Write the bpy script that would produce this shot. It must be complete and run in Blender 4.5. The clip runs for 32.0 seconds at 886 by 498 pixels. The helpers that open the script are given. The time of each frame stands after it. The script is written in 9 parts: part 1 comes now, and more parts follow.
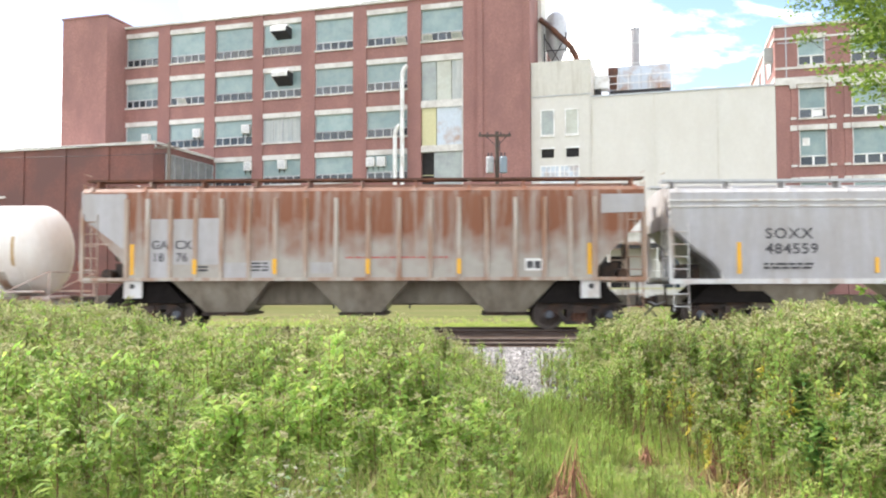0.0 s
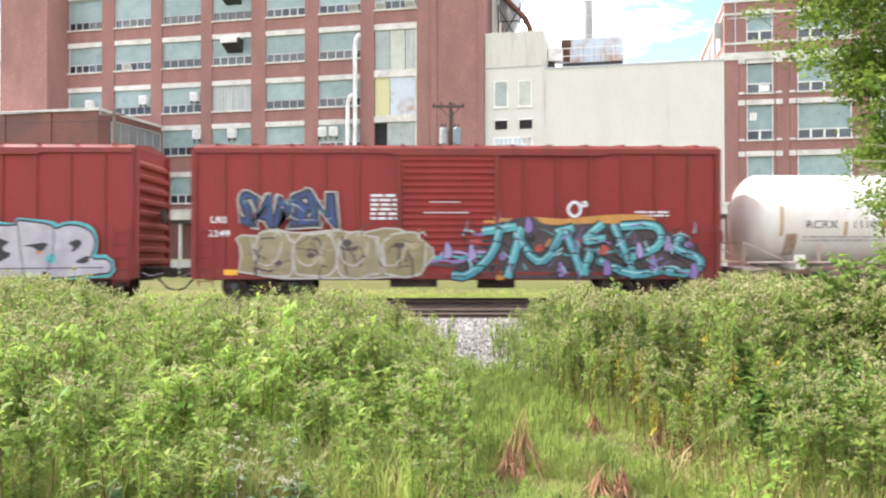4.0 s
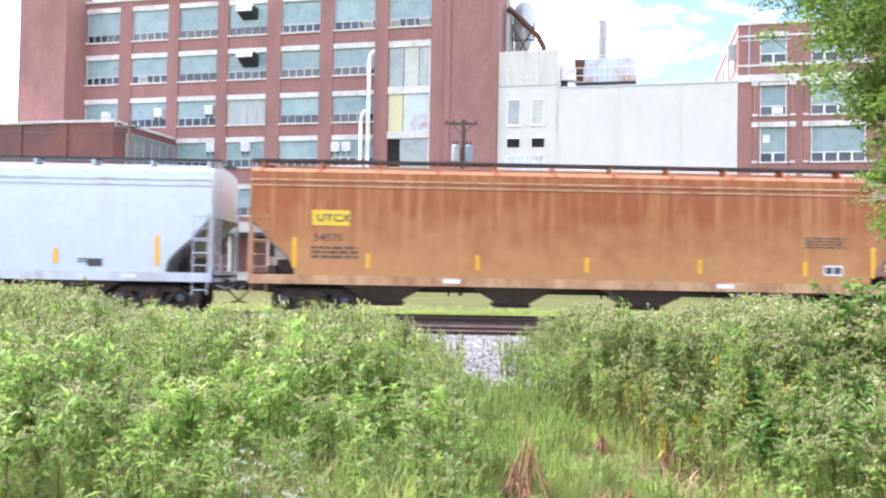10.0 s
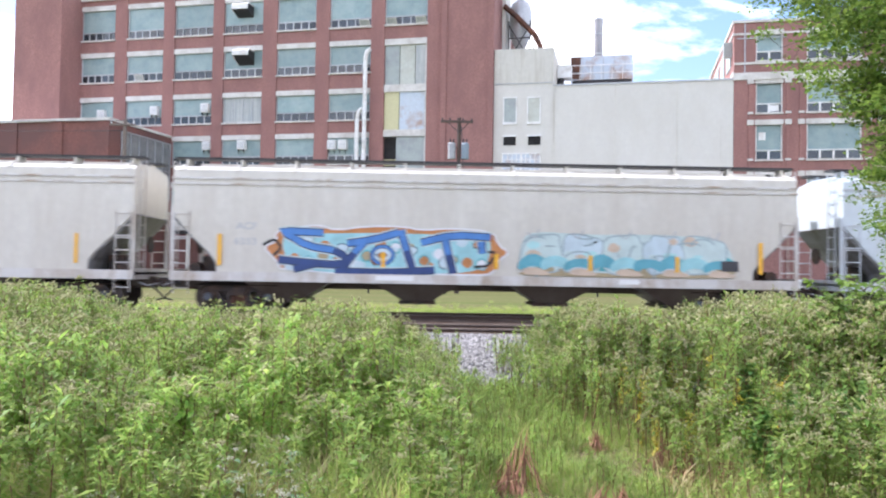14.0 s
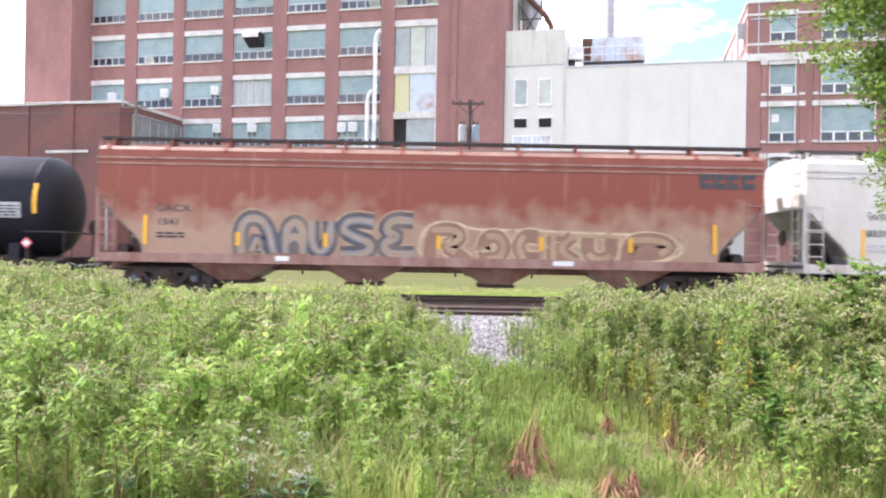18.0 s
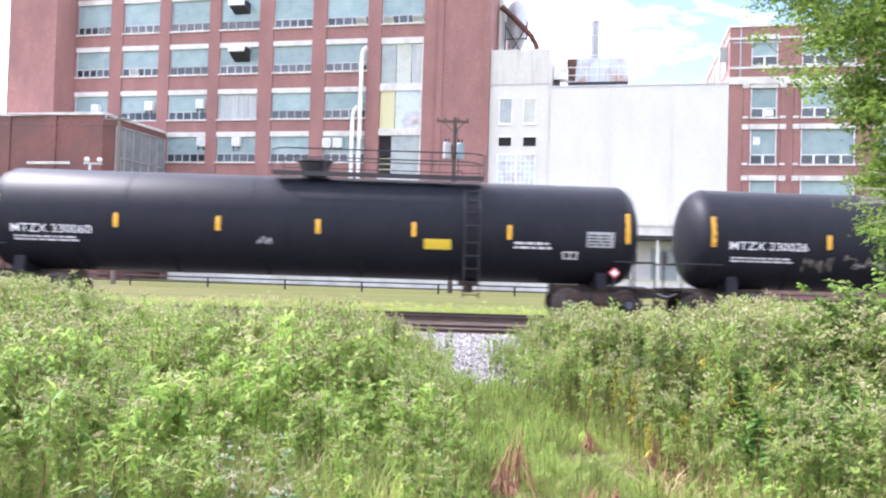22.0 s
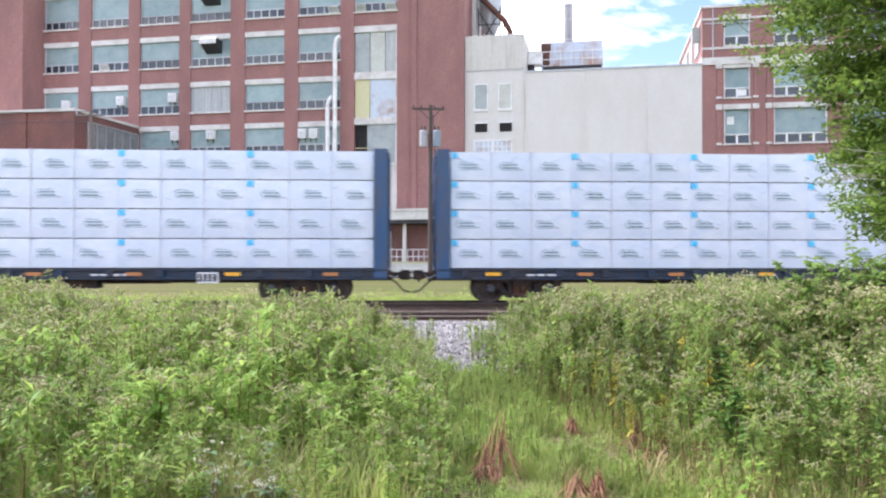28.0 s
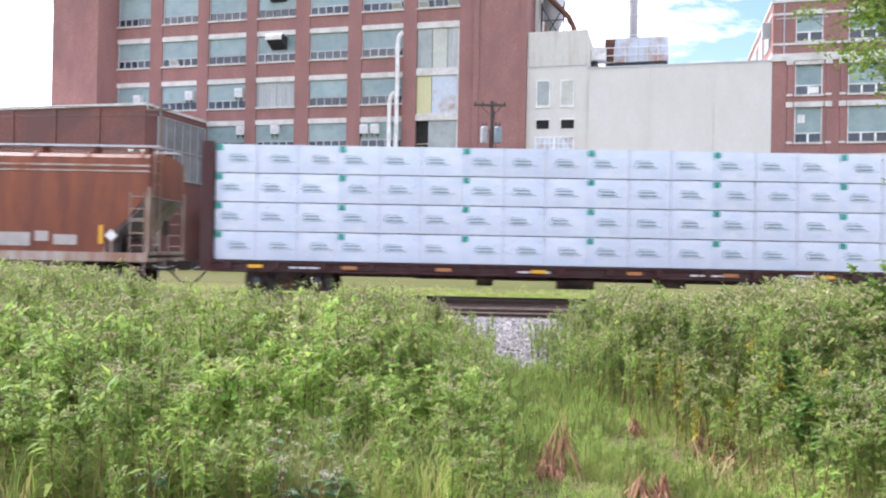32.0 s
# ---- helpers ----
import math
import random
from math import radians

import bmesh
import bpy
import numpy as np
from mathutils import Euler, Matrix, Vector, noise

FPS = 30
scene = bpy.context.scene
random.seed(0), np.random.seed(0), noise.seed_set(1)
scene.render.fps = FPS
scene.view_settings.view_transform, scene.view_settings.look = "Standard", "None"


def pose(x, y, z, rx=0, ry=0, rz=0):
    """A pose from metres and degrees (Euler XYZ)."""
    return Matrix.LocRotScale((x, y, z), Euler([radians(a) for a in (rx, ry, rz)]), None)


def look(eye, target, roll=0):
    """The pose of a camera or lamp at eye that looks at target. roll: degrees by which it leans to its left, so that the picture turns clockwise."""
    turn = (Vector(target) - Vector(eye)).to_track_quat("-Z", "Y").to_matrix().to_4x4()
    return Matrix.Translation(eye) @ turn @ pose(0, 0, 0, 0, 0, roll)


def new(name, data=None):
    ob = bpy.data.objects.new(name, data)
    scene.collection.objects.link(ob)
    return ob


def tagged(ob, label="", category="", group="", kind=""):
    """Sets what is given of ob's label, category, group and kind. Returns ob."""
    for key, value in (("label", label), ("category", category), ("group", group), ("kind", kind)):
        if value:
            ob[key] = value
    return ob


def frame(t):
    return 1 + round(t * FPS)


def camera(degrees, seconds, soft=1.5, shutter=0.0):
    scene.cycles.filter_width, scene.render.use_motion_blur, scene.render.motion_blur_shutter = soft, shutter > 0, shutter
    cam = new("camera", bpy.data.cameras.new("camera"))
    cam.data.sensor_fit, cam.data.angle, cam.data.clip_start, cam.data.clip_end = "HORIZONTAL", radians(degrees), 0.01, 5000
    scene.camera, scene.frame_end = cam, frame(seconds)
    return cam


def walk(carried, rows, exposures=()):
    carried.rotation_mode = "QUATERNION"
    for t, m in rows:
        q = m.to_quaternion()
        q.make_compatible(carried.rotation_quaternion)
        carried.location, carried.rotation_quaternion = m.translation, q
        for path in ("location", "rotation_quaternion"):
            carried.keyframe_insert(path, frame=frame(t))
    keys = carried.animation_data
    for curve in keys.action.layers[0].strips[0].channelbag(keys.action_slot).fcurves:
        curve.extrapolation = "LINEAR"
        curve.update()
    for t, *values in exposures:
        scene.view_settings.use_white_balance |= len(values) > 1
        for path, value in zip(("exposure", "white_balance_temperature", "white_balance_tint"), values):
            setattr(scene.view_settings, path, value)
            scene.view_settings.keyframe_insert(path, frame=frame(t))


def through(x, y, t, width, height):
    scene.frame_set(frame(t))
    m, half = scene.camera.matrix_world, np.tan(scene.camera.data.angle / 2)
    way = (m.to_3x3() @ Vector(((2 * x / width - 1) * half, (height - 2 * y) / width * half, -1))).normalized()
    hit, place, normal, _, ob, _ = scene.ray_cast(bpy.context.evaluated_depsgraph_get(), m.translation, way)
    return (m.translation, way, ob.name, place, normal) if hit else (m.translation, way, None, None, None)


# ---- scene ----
# camera: hand-held on one spot; seconds, sway in metres, yaw, pitch, roll
EYE = 1.62
PATH = [
    (0, -0.016, 2.08, 2.59, 0.10),
    (0.5, -0.014, 1.39, 2.60, 0.15),
    (1, -0.013, 0.72, 2.24, 0.33),
    (1.5, -0.010, 0.38, 1.88, 0.43),
    (2, -0.003, 0.15, 1.39, 0.61),
    (2.5, -0.004, -0.53, 1.39, 0.78),
    (3, -0.012, -0.88, 0.84, 0.42),
    (3.5, -0.012, -1.07, 0.44, 0.15),
    (5.5, 0.003, -2.54, 1.08, 0.02),
    (6, 0.011, -3.28, 0.57, 0.20),
    (6.5, 0.005, -3.60, -0.07, 0.28),
    (7, -0.002, -3.09, -0.01, 0.14),
    (7.5, -0.005, -2.59, 0.32, -0.55),
    (8, -0.007, -2.69, 0.39, -0.66),
    (8.5, -0.010, -2.57, 0.57, -0.68),
    (9, -0.010, -2.23, 0.77, -0.85),
    (9.5, -0.006, -1.42, 0.88, -0.90),
    (10, -0.005, -0.55, 1.72, -1.06),
    (10.5, 0.005, 0.95, 1.88, -1.25),
    (11, 0.027, 2.38, 1.10, -1.08),
    (11.5, 0.037, 2.63, 1.12, -1.05),
    (12, 0.032, 2.01, 1.97, -1.24),
    (12.5, 0.030, 0.36, 2.08, -1.10),
    (13, 0.026, -0.57, 1.34, -1.07),
    (13.5, 0.018, -0.93, 1.36, -1.00),
    (14, 0.014, -0.79, 1.58, -0.98),
    (14.5, 0.010, -0.54, 1.70, -1.02),
    (16.5, 0.009, -0.76, 1.26, -1.31),
    (17, 0.013, -0.63, 1.10, -1.36),
    (17.5, 0.011, -0.59, 0.69, -1.36),
    (18, 0.004, -0.06, 0.33, -1.03),
    (18.5, 0.005, -0.24, 0.98, -0.98),
    (19, 0.011, -0.20, 2.00, -1.07),
    (19.5, 0.009, -0.61, 1.71, -1.10),
    (20, 0.000, -1.60, 1.57, -1.37),
    (20.5, -0.002, -1.53, 0.98, -1.61),
    (21, 0.002, -1.71, 0.14, -1.64),
    (21.5, -0.001, -2.21, 0.21, -1.54),
    (22, -0.007, -1.27, 1.57, -1.76),
    (22.5, 0.006, -0.18, 1.15, -0.83),
    (23, 0.023, -0.73, 0.68, -0.40),
    (23.5, 0.022, -1.29, 0.41, -0.34),
    (24, 0.013, -1.72, 0.45, -0.34),
    (24.5, 0.009, -1.83, 0.54, -0.27),
    (25, 0.007, -1.76, 0.44, -0.12),
    (25.5, 0.008, -1.87, 0.49, 0.03),
    (27.5, 0.013, -1.15, 0.53, 0.18),
    (28, 0.007, -2.68, 0.72, -0.07),
    (28.5, -0.005, -1.77, 1.76, -2.01),
    (29, -0.009, -0.72, 1.94, -1.37),
    (29.5, -0.018, -0.64, 0.46, -0.92),
    (30, -0.028, -0.22, -0.10, -0.40),
    (30.5, -0.031, 0.24, 0.01, -0.46),
    (31, -0.035, 0.47, 0.21, -0.18),
    (31.5, -0.042, 0.82, 0.42, -0.36),
    (32, -0.045, 1.45, 0.41, -1.13),
]
cam = camera(57.7, 32.0, soft=2.15, shutter=0.35)
walk(cam, [(t, pose(x, 0, EYE, 90 + p, r, y)) for t, x, y, p, r in PATH],
     exposures=[(0, 1.48, 6450, 12), (3.5, 1.54, 6550, 13), (6, 1.45, 6300, 14), (8, 1.6, 5950, 16), (9, 1.72, 5850, 17), (12, 1.45, 5750, 18), (14, 1.25, 5800, 18), (16.5, 1.3, 6000, 22), (19, 1.72, 5950, 22), (22, 1.75, 5800, 22), (25, 1.72, 5700, 20), (28, 1.24, 5850, 20), (32, 1.24, 5900, 21)])

# ---- light ----
TO_SUN = Vector((-0.62, 0.24, 0.75)).normalized()
sun_data = bpy.data.lights.new("sun", "SUN")
sun_data.energy, sun_data.angle, sun_data.color = 3.0, radians(0.6), (1.0, 0.95, 0.87)
sun = new("sun", sun_data)
sun.matrix_world = look(TO_SUN * 50, (0, 0, 0))

world = bpy.data.worlds.new("world")
scene.world = world
world.use_nodes = True
wn, wl = world.node_tree.nodes, world.node_tree.links
wn.clear()
w_out = wn.new("ShaderNodeOutputWorld")
w_sky = wn.new("ShaderNodeTexSky")
w_sky.sky_type, w_sky.sun_disc = "NISHITA", False
w_sky.sun_elevation = math.asin(TO_SUN.z)
w_sky.sun_rotation = math.atan2(TO_SUN.x, TO_SUN.y) % (2 * math.pi)
w_co = wn.new("ShaderNodeTexCoord")
w_map = wn.new("ShaderNodeMapping")
w_map.inputs["Scale"].default_value = (1.0, 1.0, 2.2)
w_map.inputs["Location"].default_value = (0.62, 0.2, 0.1)
w_noise = wn.new("ShaderNodeTexNoise")
w_noise.inputs["Scale"].default_value, w_noise.inputs["Detail"].default_value = 2.6, 9.0
w_noise.inputs["Roughness"].default_value, w_noise.inputs["Distortion"].default_value = 0.58, 0.4
w_ramp = wn.new("ShaderNodeValToRGB")
w_ramp.color_ramp.elements[0].position, w_ramp.color_ramp.elements[1].position = 0.45, 0.63
w_bg = wn.new("ShaderNodeBackground")
w_bg.inputs["Strength"].default_value = 0.12
w_cl = wn.new("ShaderNodeBackground")
w_cl.inputs["Color"].default_value, w_cl.inputs["Strength"].default_value = (1.0, 0.965, 0.91, 1), 1.7
w_mix = wn.new("ShaderNodeMixShader")
wl.new(w_co.outputs["Generated"], w_map.inputs["Vector"])
wl.new(w_map.outputs["Vector"], w_noise.inputs["Vector"])
wl.new(w_noise.outputs["Fac"], w_ramp.inputs["Fac"])
wl.new(w_sky.outputs["Color"], w_bg.inputs["Color"])
wl.new(w_ramp.outputs["Color"], w_mix.inputs["Fac"])
wl.new(w_bg.outputs["Background"], w_mix.inputs[1])
wl.new(w_cl.outputs["Background"], w_mix.inputs[2])
wl.new(w_mix.outputs["Shader"], w_out.inputs["Surface"])


# ---- mesh helpers ----
class Geo:
    """Vertices and faces of one part."""

    def __init__(self):
        self.v, self.f = [], []

    def box(self, x0, x1, y0, y1, z0, z1):
        n = len(self.v)
        self.v += [(x, y, z) for z in (z0, z1) for y in (y0, y1) for x in (x0, x1)]
        self.f += [tuple(n + i for i in q) for q in ((0, 2, 3, 1), (4, 5, 7, 6), (0, 1, 5, 4), (2, 6, 7, 3), (0, 4, 6, 2), (1, 3, 7, 5))]
        return self

    def ring(self, rings, closed=True, caps=True):
        """Skin a list of equal rings of points."""
        n, k = len(self.v), len(rings[0])
        for r in rings:
            self.v += [tuple(p) for p in r]
        for i in range(len(rings) - 1):
            for j in range(k if closed else k - 1):
                a, b = n + i * k + j, n + i * k + (j + 1) % k
                self.f.append((a, b, b + k, a + k))
        if caps:
            self.f.append(tuple(range(n + k - 1, n - 1, -1)))
            self.f.append(tuple(range(n + (len(rings) - 1) * k, n + len(rings) * k)))
        return self

    def tube(self, a, b, r, n=8, r2=None):
        a, b = Vector(a), Vector(b)
        q = (b - a).to_track_quat("Z", "Y")
        cs = [(math.cos(2 * math.pi * i / n), math.sin(2 * math.pi * i / n)) for i in range(n)]
        r2 = r if r2 is None else r2
        return self.ring([[a + q @ Vector((r * c, r * s, 0)) for c, s in cs], [b + q @ Vector((r2 * c, r2 * s, 0)) for c, s in cs]])

    def pipe(self, pts, r, n=6):
        for a, b in zip(pts, pts[1:]):
            self.tube(a, b, r, n)
        return self

    def hose(self, pts, r, n=5):
        """One unbroken tube through the points."""
        pts = [Vector(p) for p in pts]
        rings = []
        for i, p in enumerate(pts):
            d = pts[min(i + 1, len(pts) - 1)] - pts[max(i - 1, 0)]
            q = d.to_track_quat("Z", "Y")
            rings.append([p + q @ Vector((r * math.cos(2 * math.pi * k / n), r * math.sin(2 * math.pi * k / n), 0)) for k in range(n)])
        return self.ring(rings)

    def prism(self, poly, y0, y1):
        """A polygon in x and z, pulled along y."""
        return self.ring([[(x, y0, z) for x, z in poly], [(x, y1, z) for x, z in poly]])

    def prism_x(self, poly, x0, x1):
        return self.ring([[(x0, y, z) for y, z in poly], [(x1, y, z) for y, z in poly]])

    def prism_z(self, poly, z0, z1):
        return self.ring([[(x, y, z0) for x, y in poly], [(x, y, z1) for x, y in poly]])

    def quad(self, *p):
        n = len(self.v)
        self.v += [tuple(q) for q in p]
        self.f.append(tuple(range(n, n + len(p))))
        return self


def solid(name, geo, smooth=0):
    me = bpy.data.meshes.new(name)
    me.from_pydata(geo.v, [], geo.f)
    bm = bmesh.new()
    bm.from_mesh(me)
    bmesh.ops.recalc_face_normals(bm, faces=bm.faces)
    bm.to_mesh(me)
    bm.free()
    if smooth:
        me.polygons.foreach_set("use_smooth", [True] * len(me.polygons))
        me.set_sharp_from_angle(angle=radians(smooth))
    return me


def part(name, geo, material, parent=None, label="", smooth=0, at=None):
    """One mesh under a thing or a part; geo is a Geo or a mesh that is shared."""
    me = geo
    if isinstance(geo, Geo):
        me = solid(name, geo, smooth)
    if material and not me.materials:
        me.materials.append(material)
    ob = new(name, me)
    if parent:
        ob.parent = parent
    if at is not None:
        ob.matrix_basis = at
    if label:
        tagged(ob, label)
    if name in ("small_print", "sill_label", "data_print", "stencil", "printed_mark"):
        tagged(ob, kind="stuff")
    return ob


def thing(name, label, category, group="", kind="", at=None):
    ob = new(name)
    ob.empty_display_size = 0.2
    if at is not None:
        ob.matrix_basis = at
    return tagged(ob, label, category, group, kind)


# ---- materials ----
def mat(name, col, rough=0.6, metal=0.0, vary=0.12, scale=8.0, bump=0.15, stain=None, amount=0.5, stain_scale=1.2,
        stretch=(1, 1, 1), edge=0.12, rand=0.0, island=False, spec=0.5, coord="Object"):
    m = bpy.data.materials.new(name)
    m.use_nodes = True
    n, l = m.node_tree.nodes, m.node_tree.links
    b = n["Principled BSDF"]
    b.inputs["Roughness"].default_value, b.inputs["Metallic"].default_value = rough, metal
    b.inputs["Specular IOR Level"].default_value = spec
    tc = n.new("ShaderNodeTexCoord")
    fine = n.new("ShaderNodeTexNoise")
    fine.inputs["Scale"].default_value, fine.inputs["Detail"].default_value = scale, 6
    l.new(tc.outputs[coord], fine.inputs["Vector"])
    hsv = n.new("ShaderNodeHueSaturation")
    hsv.inputs["Color"].default_value = (*col, 1)
    mr = n.new("ShaderNodeMapRange")
    mr.inputs["From Min"].default_value, mr.inputs["From Max"].default_value = 0.25, 0.75
    mr.inputs["To Min"].default_value, mr.inputs["To Max"].default_value = 1 - vary, 1 + vary
    l.new(fine.outputs["Fac"], mr.inputs["Value"])
    l.new(mr.outputs["Result"], hsv.inputs["Value"])
    out = hsv.outputs["Color"]
    if stain:
        mp = n.new("ShaderNodeMapping")
        mp.inputs["Scale"].default_value = stretch
        l.new(tc.outputs[coord], mp.inputs["Vector"])
        co = n.new("ShaderNodeTexNoise")
        co.inputs["Scale"].default_value, co.inputs["Detail"].default_value = stain_scale, 8
        co.inputs["Roughness"].default_value = 0.65
        l.new(mp.outputs["Vector"], co.inputs["Vector"])
        rp = n.new("ShaderNodeMapRange")
        rp.inputs["From Min"].default_value = 0.68 - 0.36 * amount - edge
        rp.inputs["From Max"].default_value = 0.68 - 0.36 * amount + edge
        l.new(co.outputs["Fac"], rp.inputs["Value"])
        mx = n.new("ShaderNodeMixRGB")
        mx.inputs["Color2"].default_value = (*stain, 1)
        l.new(rp.outputs["Result"], mx.inputs["Fac"])
        l.new(out, mx.inputs["Color1"])
        out = mx.outputs["Color"]
    if rand or island:
        h2 = n.new("ShaderNodeHueSaturation")
        src = n.new("ShaderNodeNewGeometry").outputs["Random Per Island"] if island else n.new("ShaderNodeObjectInfo").outputs["Random"]
        m2 = n.new("ShaderNodeMapRange")
        m2.inputs["To Min"].default_value, m2.inputs["To Max"].default_value = 1 - (rand or 0.3), 1 + (rand or 0.3)
        l.new(src, m2.inputs["Value"])
        l.new(m2.outputs["Result"], h2.inputs["Value"])
        l.new(out, h2.inputs["Color"])
        out = h2.outputs["Color"]
    l.new(out, b.inputs["Base Color"])
    if bump:
        bp = n.new("ShaderNodeBump")
        bp.inputs["Strength"].default_value, bp.inputs["Distance"].default_value = bump, 0.02
        l.new(fine.outputs["Fac"], bp.inputs["Height"])
        l.new(bp.outputs["Normal"], b.inputs["Normal"])
    return m


def leaf_mat(name, col, col2, through=0.35, rough=0.55):
    """Foliage: a diffuse face that lets part of the light through, each leaf of its own tone."""
    m = bpy.data.materials.new(name)
    m.use_nodes = True
    n, l = m.node_tree.nodes, m.node_tree.links
    b = n["Principled BSDF"]
    b.inputs["Roughness"].default_value = rough
    b.inputs["Specular IOR Level"].default_value = 0.3
    g = n.new("ShaderNodeNewGeometry")
    rp = n.new("ShaderNodeMixRGB")
    rp.inputs["Color1"].default_value, rp.inputs["Color2"].default_value = (*col, 1), (*col2, 1)
    l.new(g.outputs["Random Per Island"], rp.inputs["Fac"])
    tc = n.new("ShaderNodeTexCoord")
    no = n.new("ShaderNodeTexNoise")
    no.inputs["Scale"].default_value = 1.1
    l.new(tc.outputs["Object"], no.inputs["Vector"])
    hs = n.new("ShaderNodeHueSaturation")
    mr = n.new("ShaderNodeMapRange")
    mr.inputs["From Min"].default_value, mr.inputs["From Max"].default_value = 0.3, 0.7
    mr.inputs["To Min"].default_value, mr.inputs["To Max"].default_value = 0.7, 1.3
    l.new(no.outputs["Fac"], mr.inputs["Value"])
    l.new(mr.outputs["Result"], hs.inputs["Value"])
    l.new(rp.outputs["Color"], hs.inputs["Color"])
    l.new(hs.outputs["Color"], b.inputs["Base Color"])
    t = n.new("ShaderNodeBsdfTranslucent")
    l.new(hs.outputs["Color"], t.inputs["Color"])
    mx = n.new("ShaderNodeMixShader")
    mx.inputs["Fac"].default_value = through
    l.new(b.outputs["BSDF"], mx.inputs[1])
    l.new(t.outputs["BSDF"], mx.inputs[2])
    l.new(mx.outputs["Shader"], n["Material Output"].inputs["Surface"])
    return m


BRICK = mat("brick_red", (0.33, 0.166, 0.142), 0.85, vary=0.24, scale=7, bump=0.4, stain=(0.22, 0.113, 0.102), amount=0.5, stain_scale=0.5, stretch=(1, 1, 0.45), edge=0.22)
BRICK_DARK = mat("brick_deep_red", (0.20, 0.083, 0.067), 0.85, vary=0.24, scale=7, bump=0.4, stain=(0.14, 0.07, 0.062), amount=0.5, stain_scale=0.3)
CONCRETE = mat("pale_concrete", (0.62, 0.60, 0.56), 0.8, vary=0.1, scale=4, stain=(0.45, 0.42, 0.38), amount=0.35, stain_scale=0.8)
WHITE_WALL = mat("cream_painted_wall", (0.61, 0.595, 0.55), 0.75, vary=0.05, scale=3, bump=0.1, stain=(0.545, 0.52, 0.465), amount=0.4, stain_scale=0.5, stretch=(1.0, 1.0, 0.5), edge=0.25)
SIDING = mat("cream_metal_siding", (0.58, 0.56, 0.50), 0.6, vary=0.06, scale=3, stain=(0.45, 0.42, 0.35), amount=0.3, stretch=(2, 2, 0.2))
GLASS_BLOCK = mat("pale_blue_green_glazing", (0.22, 0.31, 0.31), 0.35, vary=0.12, scale=2.5, bump=0.08, stain=(0.30, 0.38, 0.37), amount=0.45, stain_scale=0.9, rand=0.12)
PANE_DARK = mat("dark_window_glass", (0.035, 0.045, 0.055), 0.12, vary=0.3, scale=1.0, bump=0.0, rand=0.5, spec=0.6)
PANE_CURTAIN = mat("curtained_window", (0.45, 0.46, 0.43), 0.5, vary=0.1, scale=3, stain=(0.3, 0.33, 0.33), amount=0.5, stretch=(6, 6, 0.3))
WHITE_PAINT = mat("white_paint", (0.74, 0.74, 0.72), 0.5, vary=0.06, scale=6, stain=(0.5, 0.47, 0.42), amount=0.25)
YELLOW_PANEL = mat("pale_yellow_panel", (0.55, 0.52, 0.30), 0.6, vary=0.08)
GREY_PANEL = mat("grey_green_panel", (0.35, 0.39, 0.37), 0.6, vary=0.08, stain=(0.28, 0.3, 0.3), amount=0.4)
DARK_HOLE = mat("dark_interior", (0.02, 0.018, 0.018), 0.9, vary=0.4, scale=1.5)
STEEL_DARK = mat("dark_steel", (0.035, 0.033, 0.034), 0.55, 0.3, vary=0.3, scale=6)
STEEL_GREY = mat("galvanised_steel", (0.42, 0.43, 0.44), 0.45, 0.5, vary=0.15, scale=5)
RUST = mat("rusty_steel", (0.16, 0.065, 0.035), 0.85, 0.1, vary=0.3, scale=12, stain=(0.07, 0.04, 0.03), amount=0.5)
WOOD_GREY = mat("weathered_wood", (0.16, 0.13, 0.11), 0.85, vary=0.3, scale=14)
TIE_WOOD = mat("creosoted_wood", (0.06, 0.048, 0.04), 0.9, vary=0.35, scale=14, rand=0.3)
RAIL_STEEL = mat("rusty_rail", (0.085, 0.05, 0.036), 0.7, 0.3, vary=0.25, scale=12)
RAIL_HEAD = mat("worn_rail_head", (0.13, 0.10, 0.085), 0.5, 0.5, vary=0.2, scale=14)
BALLAST = mat("crushed_stone", (0.26, 0.25, 0.25), 0.9, vary=0.45, scale=28, bump=0.9, stain=(0.20, 0.17, 0.14), amount=0.35, stain_scale=0.7, coord="Object", spec=0.03)
STONE = mat("loose_stone", (0.255, 0.24, 0.228), 0.85, vary=0.2, scale=20, island=True, rand=0.5)
GRASS_GROUND = mat("mown_grass_ground", (0.092, 0.128, 0.027), 0.95, vary=0.35, scale=9, bump=0.6, stain=(0.15, 0.15, 0.06), amount=0.36, stain_scale=0.09, stretch=(0.35, 1, 1), edge=0.1, spec=0.03)
TRACK_BROWN = mat("dark_brown_track_bed", (0.075, 0.052, 0.04), 0.95, vary=0.4, scale=18, bump=0.7, stain=(0.12, 0.10, 0.085), amount=0.35, stain_scale=1.5, spec=0.03)
DRY_GRASS = mat("dry_meadow_grass", (0.150, 0.132, 0.066), 0.95, vary=0.4, scale=5, bump=0.6, stain=(0.092, 0.115, 0.034), amount=0.5, stain_scale=0.25, stretch=(0.15, 1, 1), edge=0.12, spec=0.03)
SOIL = mat("soil_under_weeds", (0.085, 0.10, 0.036), 0.95, vary=0.4, scale=6, bump=0.6, stain=(0.16, 0.125, 0.07), amount=0.45, spec=0.03)
HOOD_BLUE = mat("faded_blue_white_panel", (0.50, 0.56, 0.62), 0.6, vary=0.08, stain=(0.36, 0.19, 0.10), amount=0.2, stain_scale=0.6)
TRANSFORMER = mat("transformer_grey_blue", (0.19, 0.24, 0.28), 0.5, vary=0.08)

